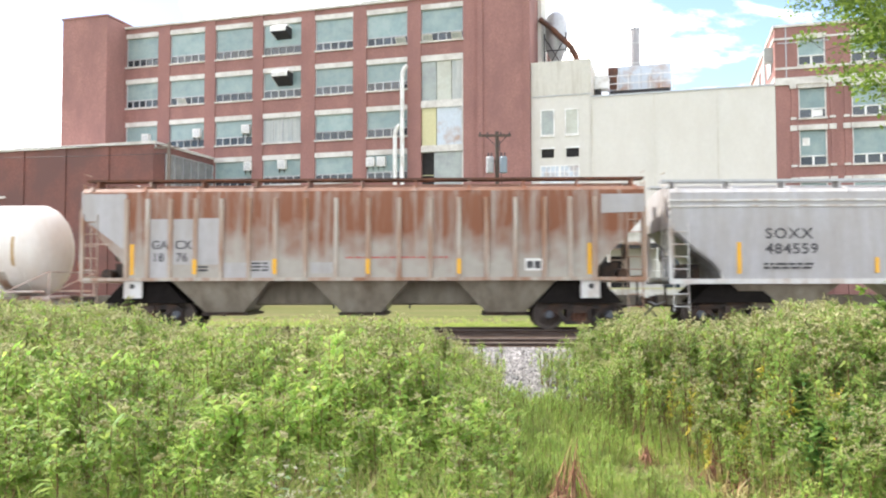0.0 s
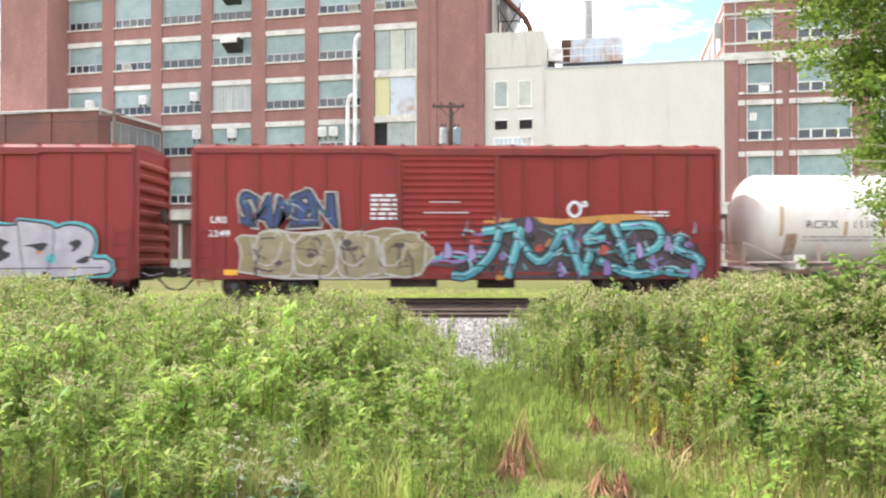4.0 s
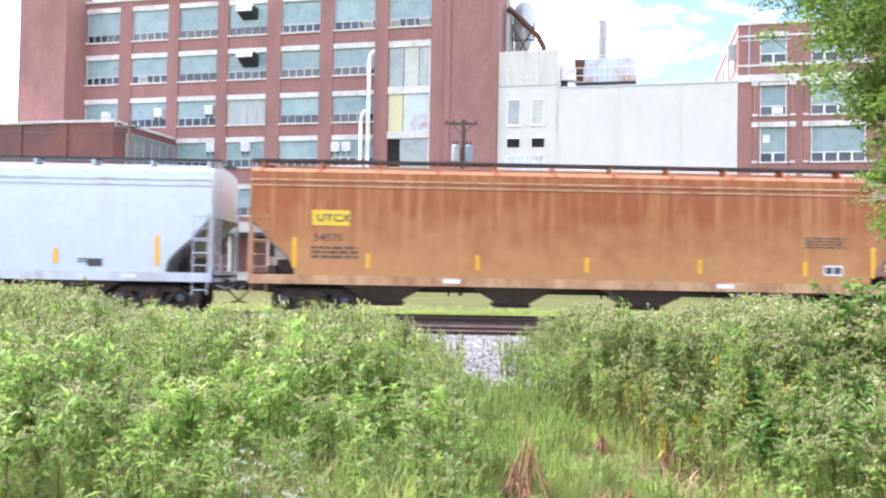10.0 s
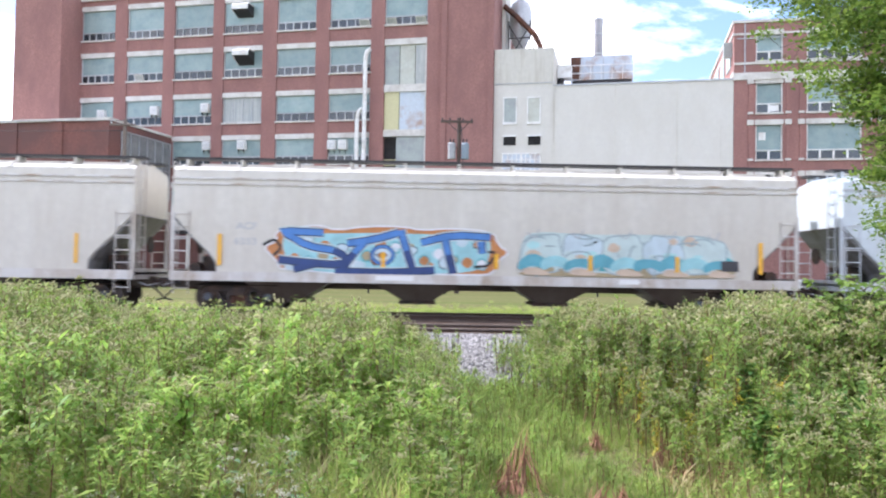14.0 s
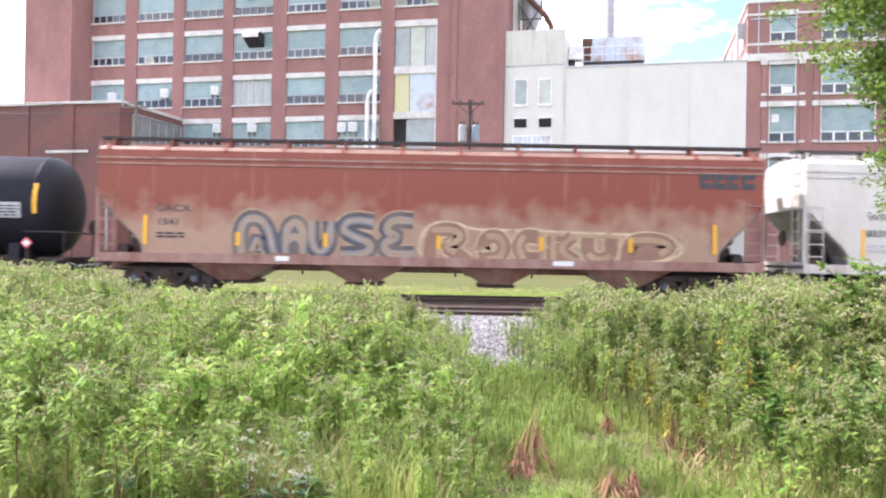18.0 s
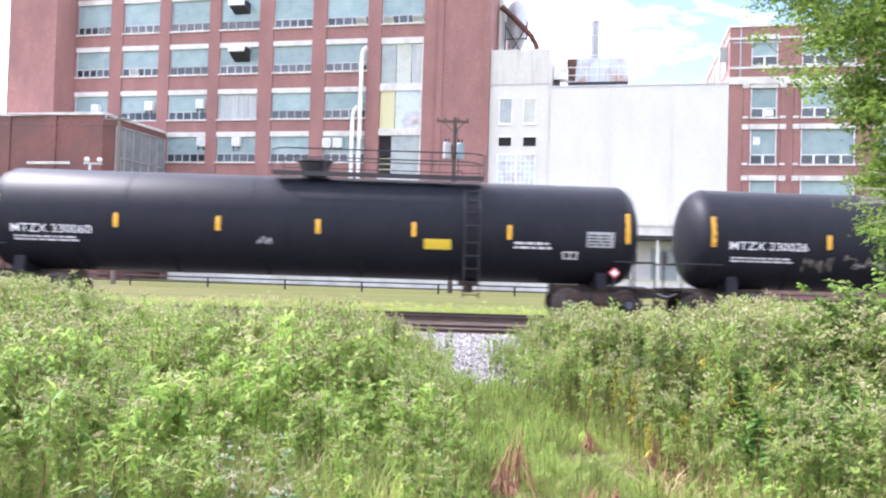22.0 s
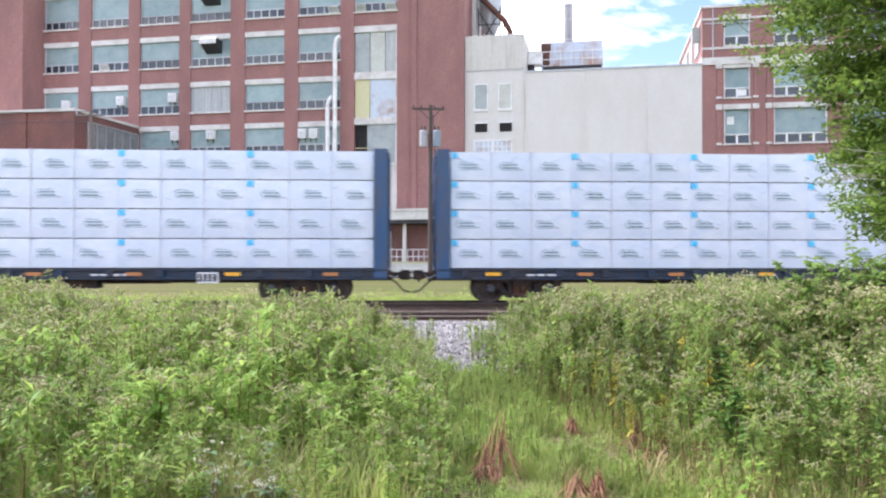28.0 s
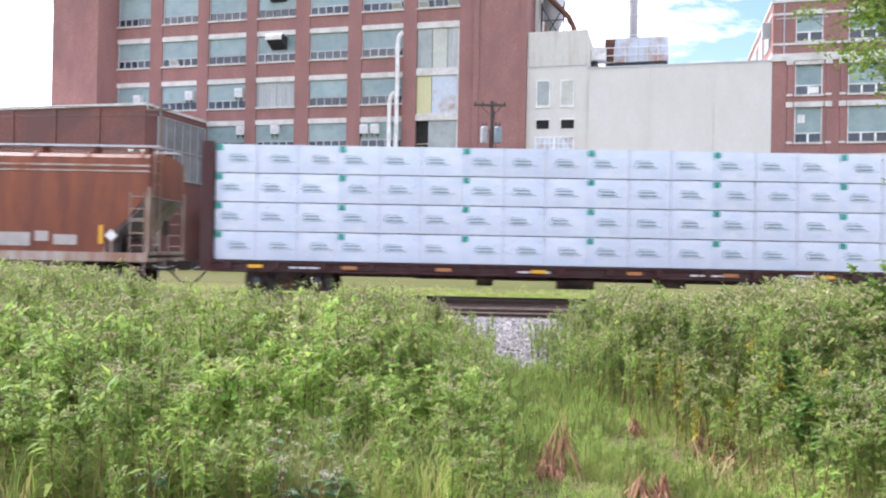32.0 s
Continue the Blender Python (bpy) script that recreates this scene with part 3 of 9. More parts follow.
def right_block():
    o = thing("brick_wing", "red brick wing with pale stone bands beside the cream block", "building", at=FB)
    W = [(20.4, 22.35), (24.05, 27.9), (29.6, 33.4), (35.1, 38.9)]
    R = [(18.25, 20.2), (14.2, 16.45), (10.6, 13.25), (6.4, 9.3)]
    g = Geo().box(18.8, 42, 0.5, 19, 0, 21.2)
    edges = [18.8] + [v for c in W for v in c] + [42]
    for i in range(0, len(edges), 2):
        g.box(edges[i], edges[i + 1], 0, 0.5, 0, 21.2)
    zs = [21.2] + [v for r in R for v in (r[1], r[0])] + [0]
    for a, b in W:
        for i in range(0, len(zs), 2):
            g.box(a, b, 0.06, 0.5, zs[i + 1], zs[i])
        g.box(a - 0.5, a - 0.25, -0.1, 0, 0, 16.8)
        g.box(b + 0.25, b + 0.5, -0.1, 0, 0, 16.8)
    part("wall", g, BRICK, o)
    part("stone_band", Geo().box(18.75, 42, -0.14, 0.02, 16.75, 17.3).box(18.8, 42, -0.06, 0.02, 17.95, 18.12).box(18.7, 42.1, -0.1, 19.1, 21.2, 21.4).box(18.8, 42, -0.06, 0.02, 20.25, 20.4), CONCRETE, o, "pale stone bands and coping")
    for a, b in W:
        for i, (z0, z1) in enumerate(R):
            w = part("window", Geo().box(a, b, 0.25, 0.35, z0, z1), GLASS_BLOCK, o)
            part("lintel", Geo().box(a - 0.05, b + 0.05, -0.04, 0.3, z1, z1 + 0.4), CONCRETE, w)
            part("sill", Geo().box(a - 0.05, b + 0.05, -0.07, 0.3, z0 - 0.14, z0), CONCRETE, w)
            k = 2 if b - a < 3 else 4
            fr = Geo().box(a, a + 0.1, 0.12, 0.3, z0, z1).box(b - 0.1, b, 0.12, 0.3, z0, z1).box(a, b, 0.14, 0.3, z0 + 0.66, z0 + 0.74)
            for j in range(k):
                x0, x1 = a + (b - a) * j / k, a + (b - a) * (j + 1) / k
                if j:
                    fr.box(x0 - 0.07, x0 + 0.07, 0.13, 0.3, z0, z0 + 0.66)
                part("pane", Geo().box(x0 + 0.1, x1 - 0.1, 0.2, 0.26, z0 + 0.05, z0 + 0.62), PANE_DARK, w)
            part("window_frame", fr, WHITE_PAINT, w)
            if i:
                for x in (a - 0.38, b + 0.38):
                    part("stone_block", Geo().box(x - 0.2, x + 0.2, -0.16, 0, z0 - 0.12, z0 + 0.05), CONCRETE, w)
                    part("stone_block", Geo().box(x - 0.24, x + 0.24, -0.16, 0, z1 - 0.02, z1 + 0.38), CONCRETE, w)
    part("paper_sheet", Geo().box(20.65, 21.15, 0.19, 0.22, 12.1, 12.7), WHITE_PAINT, o, "white sheet behind the glass")
    part("paper_sheet", Geo().box(21.4, 22.1, 0.19, 0.22, 14.3, 14.8), WHITE_PAINT, o, "white sheet behind the glass")
    for k in range(4):
        y = 2.0 + k * 4.3
        for z0, z1 in R[:2]:
            part("side_window", Geo().box(18.72, 18.8, y, y + 2.4, z0, z1), GLASS_BLOCK, o)
    part("side_band", Geo().box(18.72, 18.8, 0, 19, 17.2, 17.45).box(18.72, 18.8, 0, 19, 20.3, 20.5), CONCRETE, o)
    part("alarm_box", Geo().box(18.1, 18.75, 1.0, 1.7, 18.9, 20.0), GREY_PANEL, o, "grey metal box on a bracket").matrix_basis = pose(0.05, 0, 0)
    part("conduit", Geo().box(19.55, 19.63, -0.08, 0, 16.9, 21.2).box(19.0, 22.6, -0.07, 0, 19.95, 20.02), STEEL_GREY, o, "pale conduit pipes")


right_block()


STACK = mat("weathered_grey_flue", (0.36, 0.36, 0.37), 0.7, vary=0.12, scale=3, stain=(0.27, 0.26, 0.26), amount=0.4, stretch=(1, 1, 0.3))


def roof_plant():
    o = thing("cooling_unit", "faded blue-white cooling unit with rusty corner on the roof", "cooling unit", at=FB)
    part("base", Geo().box(5.9, 11.1, 8.0, 11, 16.5, 19.05), STEEL_DARK, o)
    part("casing", Geo().box(5.7, 11.2, 7.9, 11.2, 19.1, 21.25), HOOD_BLUE, o)
    part("rusty_louvre", Geo().box(5.72, 6.6, 7.84, 7.9, 19.2, 21.15), RUST, o, "rust-brown louvre")
    g = Geo()
    for z in (19.6, 20.3):
        g.box(5.6, 11.3, 7.55, 7.6, z, z + 0.07)
    for i in range(7):
        g.box(5.6 + i * 0.94, 5.66 + i * 0.94, 7.55, 7.6, 19.0, 20.4)
    part("handrail", g, WHITE_PAINT, o)
    p = Geo()
    for i in range(5):
        p.box(6.7 + i * 0.95, 6.75 + i * 0.95, 7.85, 7.9, 19.1, 21.25)
    part("panel_seam", p, STEEL_GREY, o)
    part("ridge", Geo().prism_x([(8.0, 21.25), (9.5, 21.45), (11, 21.25)], 5.8, 11.1), STEEL_GREY, o)
    s = thing("flue_stack", "pale grey round flue stack on the roof", "chimney", at=FB)
    part("shaft", Geo().tube((8.0, 12.2, 16.5), (8.0, 12.2, 25.8), 0.42, 16), STACK, s, smooth=40)
    part("rim", Geo().tube((8.0, 12.2, 25.8), (8.0, 12.2, 25.95), 0.46, 16), STEEL_GREY, s)
    part("shaft_bands", Geo().tube((8.0, 12.2, 22.5), (8.0, 12.2, 22.6), 0.45, 16).tube((8.0, 12.2, 24.4), (8.0, 12.2, 24.5), 0.45, 16), STEEL_GREY, s)
    d = thing("duct_elbow", "dark duct and white hood on the roof", "duct", at=FB)
    part("elbow", Geo().box(5.0, 5.5, 3, 4, 16.9, 17.9).tube((5.2, 3.5, 17.2), (5.2, 3.5, 18.2), 0.28, 10), STEEL_DARK, d)
    part("cap", Geo().box(4.95, 6.1, 3, 4.4, 18.2, 19.3), WHITE_PAINT, d)
    c = thing("dust_collector", "grey cyclone dust collector with brown pipe in a steel frame", "dust collector", at=FB)
    part("shaft_casing", Geo().box(-0.9, 0.32, 4, 7, 17.2, 30), WHITE_WALL, c, "pale shaft casing")
    prof = [(0.35, 21.2), (0.95, 22.6), (1.0, 24.6), (0.8, 25.4), (0.35, 25.8)]
    g = Geo()
    g.ring([[(1.45 + r * math.cos(a), 5.2 + r * math.sin(a), z) for a in [2 * math.pi * i / 18 for i in range(18)]] for r, z in prof])
    part("drum", g, STEEL_GREY, c, smooth=50)
    part("brown_pipe", Geo().pipe([(0.2, 3.9, 24.9), (1.3, 3.9, 23.9), (2.9, 3.9, 22.2), (3.35, 3.9, 21.3), (3.35, 3.9, 20.0)], 0.24, 10), RUST, c, "rust-brown inclined pipe", smooth=50)
    fr = Geo()
    for x in (0.6, 2.5):
        fr.tube((x, 3.8, 20), (x, 3.8, 23.5), 0.06, 6)
        fr.tube((x, 6.4, 20), (x, 6.4, 23.5), 0.06, 6)
    fr.tube((0.6, 3.8, 20), (2.5, 3.8, 23.2), 0.05, 6).tube((2.5, 3.8, 20), (0.6, 3.8, 23.2), 0.05, 6).tube((0.6, 3.8, 22), (2.5, 3.8, 22), 0.05, 6)
    part("frame", fr, STEEL_DARK, c)
    lad = Geo().box(-0.55, -0.5, 3.85, 3.9, 20, 29).box(-0.1, -0.05, 3.85, 3.9, 20, 29)
    for i in range(20):
        lad.box(-0.55, -0.05, 3.86, 3.89, 20.2 + i * 0.42, 20.24 + i * 0.42)
    part("ladder", lad, STEEL_GREY, c)
    m = thing("aerial_mast", "thin grey aerial mast on the factory roof", "aerial", at=FB)
    part("mast", Geo().tube((-31.9, 2, 26.2), (-31.9, 2, 31.5), 0.04, 6), STEEL_DARK, m)
    part("foot", Geo().box(-32.2, -31.6, 1.7, 2.3, 26.2, 26.3), STEEL_DARK, m)


roof_plant()


def dock():
    o = thing("loading_dock", "concrete loading dock with canopy, columns and yellow edge", "loading dock", at=FB)
    part("platform", Geo().box(-27, 18.6, -3.0, -0.05, 0, 1.3), CONCRETE, o)
    part("dock_edge", Geo().box(-27, 18.6, -3.06, -2.9, 1.3, 1.42), YELLOW_PANEL, o, "yellow painted dock edge")
    part("canopy", Geo().box(-27.2, 18.6, -3.3, -0.33, 4.75, 5.45).box(-27.3, 18.7, -3.4, -0.33, 5.45, 5.62), CONCRETE, o)
    part("canopy_soffit", Geo().box(-27.0, 18.5, -3.2, -0.35, 4.45, 4.75), STEEL_DARK, o)
    post = solid("column", Geo().box(-0.13, 0.13, -0.13, 0.13, 1.3, 4.45))
    post.materials.append(WHITE_WALL)
    for i in range(13):
        part("column", post, None, o, at=pose(-26 + i * 3.6, -2.7, 0))
    for x0, x1, m, lab in ((-10.4, -9.2, DARK_HOLE, "dark doorway"), (-8.0, -6.2, WHITE_WALL, "roller door"), (-14.8, -12.4, WHITE_WALL, "roller door"), (-4.2, -2.6, PANE_DARK, "dark window"), (1.2, 2.6, PANE_DARK, "dark window"), (5.6, 7.8, DARK_HOLE, "dark doorway"), (10.3, 11.6, PANE_DARK, "dark window"), (13.2, 15.2, GREY_PANEL, "grey roller door"), (-20.2, -17.6, WHITE_WALL, "roller door")):
        part("door", Geo().box(x0, x1, -0.06, 0.12, 1.35, 3.9), m, o, lab)
    g = Geo()
    for i in range(10):
        x = -6.0 + i * 0.45
        g.box(x, x + 0.05, -2.6, -2.55, 1.3, 2.4)
    for z in (1.8, 2.35):
        g.box(-6.0, -1.9, -2.6, -2.55, z, z + 0.06)
    part("railing", g, WHITE_PAINT, o, "white railing")
    w = thing("wall_lamp", "grey lamp on a curved arm on the factory wall", "lamp", at=FB)
    part("arm", Geo().pipe([(-15.3, 0, 7.4), (-15.5, -0.6, 7.9), (-16.0, -1.2, 8.1)], 0.04), STEEL_GREY, w)
    part("head", Geo().prism_x([(-1.5, 8.0), (-1.1, 8.0), (-1.15, 8.2), (-1.45, 8.2)], -16.7, -16.0), WHITE_PAINT, w)


dock()


POLE_WOOD = mat("dark_creosoted_wood", (0.075, 0.055, 0.045), 0.85, vary=0.3, scale=9, bump=0.4)


def utility_pole():
    o = thing("utility_pole", "weathered wooden utility pole with two grey transformers", "utility pole", at=pose(1.62, 52, ground_z(52)))
    z0 = -ground_z(52)
    part("pole", Geo().tube((0, 0, 0), (0, 0, 11.6 + z0), 0.17, 12, 0.12), POLE_WOOD, o, smooth=50)
    part("crossarm", Geo().box(-1.2, 0.9, -0.2, -0.08, 11.25 + z0, 11.4 + z0), POLE_WOOD, o)
    part("crossarm_brace", Geo().tube((-0.7, -0.15, 11.25 + z0), (0, -0.15, 10.6 + z0), 0.025, 5).tube((0.6, -0.15, 11.25 + z0), (0, -0.15, 10.6 + z0), 0.025, 5), STEEL_DARK, o)
    for x in (-1.1, -0.6, 0.25, 0.8):
        part("insulator", Geo().tube((x, -0.14, 11.4 + z0), (x, -0.14, 11.55 + z0), 0.045, 8), STEEL_DARK, o)
    for x, m in ((-0.46, FRAME_GREY), (0.4, TRANSFORMER)):
        t = part("transformer", Geo().tube((x, -0.1, 8.9 + z0), (x, -0.1, 9.85 + z0), 0.25, 14).tube((x, -0.1, 9.85 + z0), (x, -0.1, 9.95 + z0), 0.27, 14, 0.2), m, o, smooth=40)
        part("bushing", Geo().tube((x - 0.1, -0.1, 9.95 + z0), (x - 0.1, -0.1, 10.2 + z0), 0.05, 6).tube((x + 0.1, -0.1, 9.95 + z0), (x + 0.1, -0.1, 10.2 + z0), 0.05, 6), STEEL_DARK, t)
        part("hanger", Geo().box(min(x, 0), max(x, 0), -0.05, 0.05, 9.6 + z0, 9.68 + z0), STEEL_DARK, o)
    lp = [(0.35 + 0.28 * math.cos(a), -0.18, 7.7 + z0 + 0.45 * math.sin(a)) for a in [2 * math.pi * i / 14 for i in range(15)]]
    part("cable_coil", Geo().pipe(lp, 0.03, 5).pipe([(0.15, -0.15, 11 + z0), (0.3, -0.15, 8.2 + z0), (0.1, -0.15, 3 + z0)], 0.03, 5), STEEL_DARK, o)
    p = thing("utility_pole", "slim grey wooden utility pole by the brick annex", "utility pole", at=pose(-19.2, 50, ground_z(50)))
    part("pole", Geo().tube((0, 0, 0), (0, 0, 10.5), 0.16, 10, 0.11), WOOD_GREY, p, smooth=50)
    part("crossarm", Geo().box(-0.9, 0.7, -0.18, -0.07, 10.1, 10.22), WOOD_GREY, p)
    part("insulator", Geo().tube((-0.8, -0.12, 10.22), (-0.8, -0.12, 10.42), 0.05, 6).tube((0.6, -0.12, 10.22), (0.6, -0.12, 10.42), 0.05, 6), STEEL_GREY, p)
    q = thing("floodlight_pole", "white pole with two floodlights", "floodlight", at=pose(-20.9, 50, ground_z(50)))
    part("pole", Geo().tube((0, 0, 0), (0, 0, 7.4), 0.09, 8), STEEL_GREY, q)
    part("bracket", Geo().box(-0.4, 0.75, -0.05, 0.05, 7.35, 7.45), STEEL_GREY, q)
    for x in (-0.15, 0.62):
        part("floodlight", Geo().ring([[(x + rr * math.cos(a), -0.1 + rr * math.sin(a), z) for a in [i * math.pi / 5 for i in range(10)]] for rr, z in ((0.05, 7.45), (0.14, 7.5), (0.17, 7.62), (0.13, 7.72), (0.04, 7.76))]), WHITE_PAINT, q, smooth=50)
    cab = thing("overhead_cable", "thin black overhead cables running to the slim pole", "cable")
    for k, (dz, dy) in enumerate(((0, 0), (0.05, 0.3), (-0.6, 0.1))):
        pts = [(-19.2 - 40 * f, 50 - 2 * f + dy - 0.14, 10.6 + dz - 1.5 * f * (1 - f)) for f in [i / 10 for i in range(11)]]
        part("cable", Geo().hose(pts, 0.018, 4), STEEL_DARK, cab)


utility_pole()


def fence():
    o = thing("pipe_fence", "low dark steel pipe fence across the grass", "fence", at=pose(0, 50, ground_z(50)))
    post = solid("post", Geo().tube((0, 0, -0.1), (0, 0, 0.62), 0.06, 8))
    post.materials.append(STEEL_DARK)
    for i in range(-14, 15):
        part("post", post, None, o, at=pose(0.85 + i * 4.75, 0, 0))
    for z in (0.28, 0.58):
        part("rail", Geo().tube((-66, 0, z), (68, 0, z), 0.045, 8), STEEL_DARK, o)


fence()


# ---- the train ----
from mathutils.geometry import tessellate_polygon


def paint(name, col, rust=(0.20, 0.085, 0.04), amount=0.3, streak=0.25, rough=0.5, vary=0.06, edge=0.14, scale=1.3):
    return mat(name, col, rough, vary=vary, scale=5, bump=0.05, spec=0.3, stain=rust, amount=amount, stain_scale=scale, stretch=(1.6, 1.6, streak), edge=edge)


BOGIE_DARK = mat("greasy_bogie_steel", (0.030, 0.024, 0.022), 0.6, 0.2, vary=0.35, scale=9, stain=(0.10, 0.05, 0.03), amount=0.35, stain_scale=3)
WHEEL_STEEL = mat("wheel_steel", (0.095, 0.075, 0.066), 0.5, 0.4, vary=0.3, scale=9)
TREAD = mat("polished_tread", (0.42, 0.40, 0.38), 0.3, 0.8, vary=0.1)
# near-black that paints the shade under the hopper bodies
UNDER_SHADE = mat("shaded_underframe", (0.014, 0.012, 0.011), 0.9, vary=0.3, scale=6, spec=0.1)
CAP_BLUE = mat("bearing_cap", (0.10, 0.11, 0.13), 0.5, 0.2, vary=0.2)
REFLEX = mat("yellow_reflector", (0.80, 0.42, 0.02), 0.4, vary=0.08)
OLD_REFLEX = mat("faded_reflector", (0.42, 0.27, 0.10), 0.5, vary=0.15)
BLACK_PAINT = mat("black_paint", (0.015, 0.015, 0.017), 0.45, vary=0.2)
INK = mat("stencil_black", (0.05, 0.05, 0.055), 0.6, vary=0.2)
INK_WHITE = mat("stencil_white", (0.70, 0.70, 0.70), 0.6, vary=0.1)
G_SILVER = mat("silver_spray_paint", (0.40, 0.385, 0.42), 0.4, vary=0.15, scale=3, stain=(0.31, 0.29, 0.335), amount=0.4)
G_CHROME = mat("bright_silver_spray_paint", (0.52, 0.495, 0.53), 0.4, vary=0.14, scale=3, stain=(0.42, 0.39, 0.43), amount=0.4)
G_TEAL = mat("teal_spray_paint", (0.075, 0.35, 0.37), 0.5, vary=0.15, scale=3)
G_AQUA = mat("aqua_spray_paint", (0.055, 0.26, 0.31), 0.5, vary=0.2, scale=3)
G_LILAC = mat("lilac_spray_paint", (0.34, 0.27, 0.48), 0.5, vary=0.15, scale=3)
G_MIST = mat("mist_grey_spray_paint", (0.30, 0.38, 0.40), 0.5, vary=0.15, scale=3)
G_TEALBLUE = mat("blue_teal_spray_paint", (0.12, 0.36, 0.43), 0.5, vary=0.15, scale=3)
G_LTEAL = mat("pale_teal_spray_paint", (0.30, 0.55, 0.58), 0.5, vary=0.15, scale=3)
G_CYAN = mat("cyan_spray_paint", (0.05, 0.32, 0.46), 0.5, vary=0.2, scale=3)
G_NIGHT = mat("blue_black_spray_paint", (0.022, 0.03, 0.05), 0.5, vary=0.2, scale=3)
G_BLUE = mat("navy_spray_paint", (0.025, 0.055, 0.18), 0.5, vary=0.2, scale=3)
G_LBLUE = mat("light_blue_spray_paint", (0.16, 0.29, 0.53), 0.5, vary=0.15, scale=3)
G_DUSTBLUE = mat("dusty_blue_spray_paint", (0.17, 0.33, 0.52), 0.5, vary=0.2, scale=3, stain=(0.30, 0.42, 0.56), amount=0.4)
G_MIDBLUE = mat("mid_blue_spray_paint", (0.07, 0.20, 0.50), 0.5, vary=0.15, scale=3)
G_PALE = mat("pale_mint_spray_paint", (0.50, 0.60, 0.58), 0.5, vary=0.1, scale=3)
G_ICE = mat("ice_blue_spray_paint", (0.50, 0.60, 0.64), 0.5, vary=0.12, scale=3)
G_PEACH = mat("peach_spray_paint", (0.56, 0.44, 0.33), 0.5, vary=0.12, scale=3)
G_MINT = mat("mint_spray_paint", (0.38, 0.62, 0.62), 0.5, vary=0.12, scale=3)
G_WHITE = mat("white_spray_paint", (0.68, 0.68, 0.70), 0.5, vary=0.08, scale=3)
G_YELLOW = mat("yellow_spray_paint", (0.60, 0.46, 0.04), 0.5, vary=0.1, scale=3)
G_CREAM = mat("cream_spray_paint", (0.52, 0.50, 0.28), 0.5, vary=0.1, scale=3)
G_PURPLE = mat("violet_spray_paint", (0.22, 0.15, 0.36), 0.5, vary=0.15, scale=3)
G_ORANGE = mat("orange_spray_paint", (0.46, 0.19, 0.06), 0.5, vary=0.15, scale=3)
G_RED = mat("red_spray_paint", (0.42, 0.07, 0.06), 0.5, vary=0.1, scale=3)
G_SLATE = mat("slate_grey_spray_paint", (0.20, 0.21, 0.24), 0.5, vary=0.3, scale=3, stain=(0.36, 0.29, 0.19), amount=0.4)
G_ORANGE2 = mat("amber_spray_paint", (0.50, 0.24, 0.06), 0.5, vary=0.2, scale=3)
G_MURK = mat("dark_umber_spray_paint", (0.07, 0.05, 0.055), 0.5, vary=0.3, scale=3)
G_OLIVE = mat("olive_spray_paint", (0.24, 0.20, 0.10), 0.5, vary=0.2, scale=3)
G_KHAKI = mat("khaki_spray_paint", (0.27, 0.225, 0.135), 0.5, vary=0.2, scale=3)
G_CHALK = mat("chalky_spray_paint", (0.42, 0.39, 0.35), 0.5, vary=0.15, scale=3)
G_STRAW = mat("faded_straw_spray_paint", (0.42, 0.30, 0.18), 0.6, vary=0.2, scale=2, stain=(0.34, 0.21, 0.13), amount=0.45)
G_KHAKI2 = mat("faded_brown_spray_paint", (0.27, 0.15, 0.10), 0.6, vary=0.2, scale=2)
G_PALETAN = mat("pale_tan_spray_paint", (0.54, 0.43, 0.27), 0.6, vary=0.2, scale=3)
G_GRAPHITE = mat("graphite_spray_paint", (0.075, 0.07, 0.075), 0.6, vary=0.3, scale=3, stain=(0.18, 0.14, 0.11), amount=0.4)
G_TAN = mat("tan_spray_paint", (0.36, 0.29, 0.17), 0.5, vary=0.15, scale=3)
SIGN_WHITE = mat("white_label", (0.75, 0.75, 0.73), 0.5, vary=0.05)
SIGN_RED = mat("red_placard", (0.55, 0.04, 0.05), 0.5, vary=0.05)
SIGN_YELLOW = mat("yellow_label", (0.70, 0.50, 0.03), 0.5, vary=0.05)

WHEEL_R, AXLE = 0.45, 0.89
WHEELSETS, CARS = [], []


def lathe(prof, n=20, axis="y"):
    g = Geo()
    g.ring([[(r * math.cos(a), y, r * math.sin(a)) for a in [2 * math.pi * i / n for i in range(n)]] for r, y in prof])
    return g


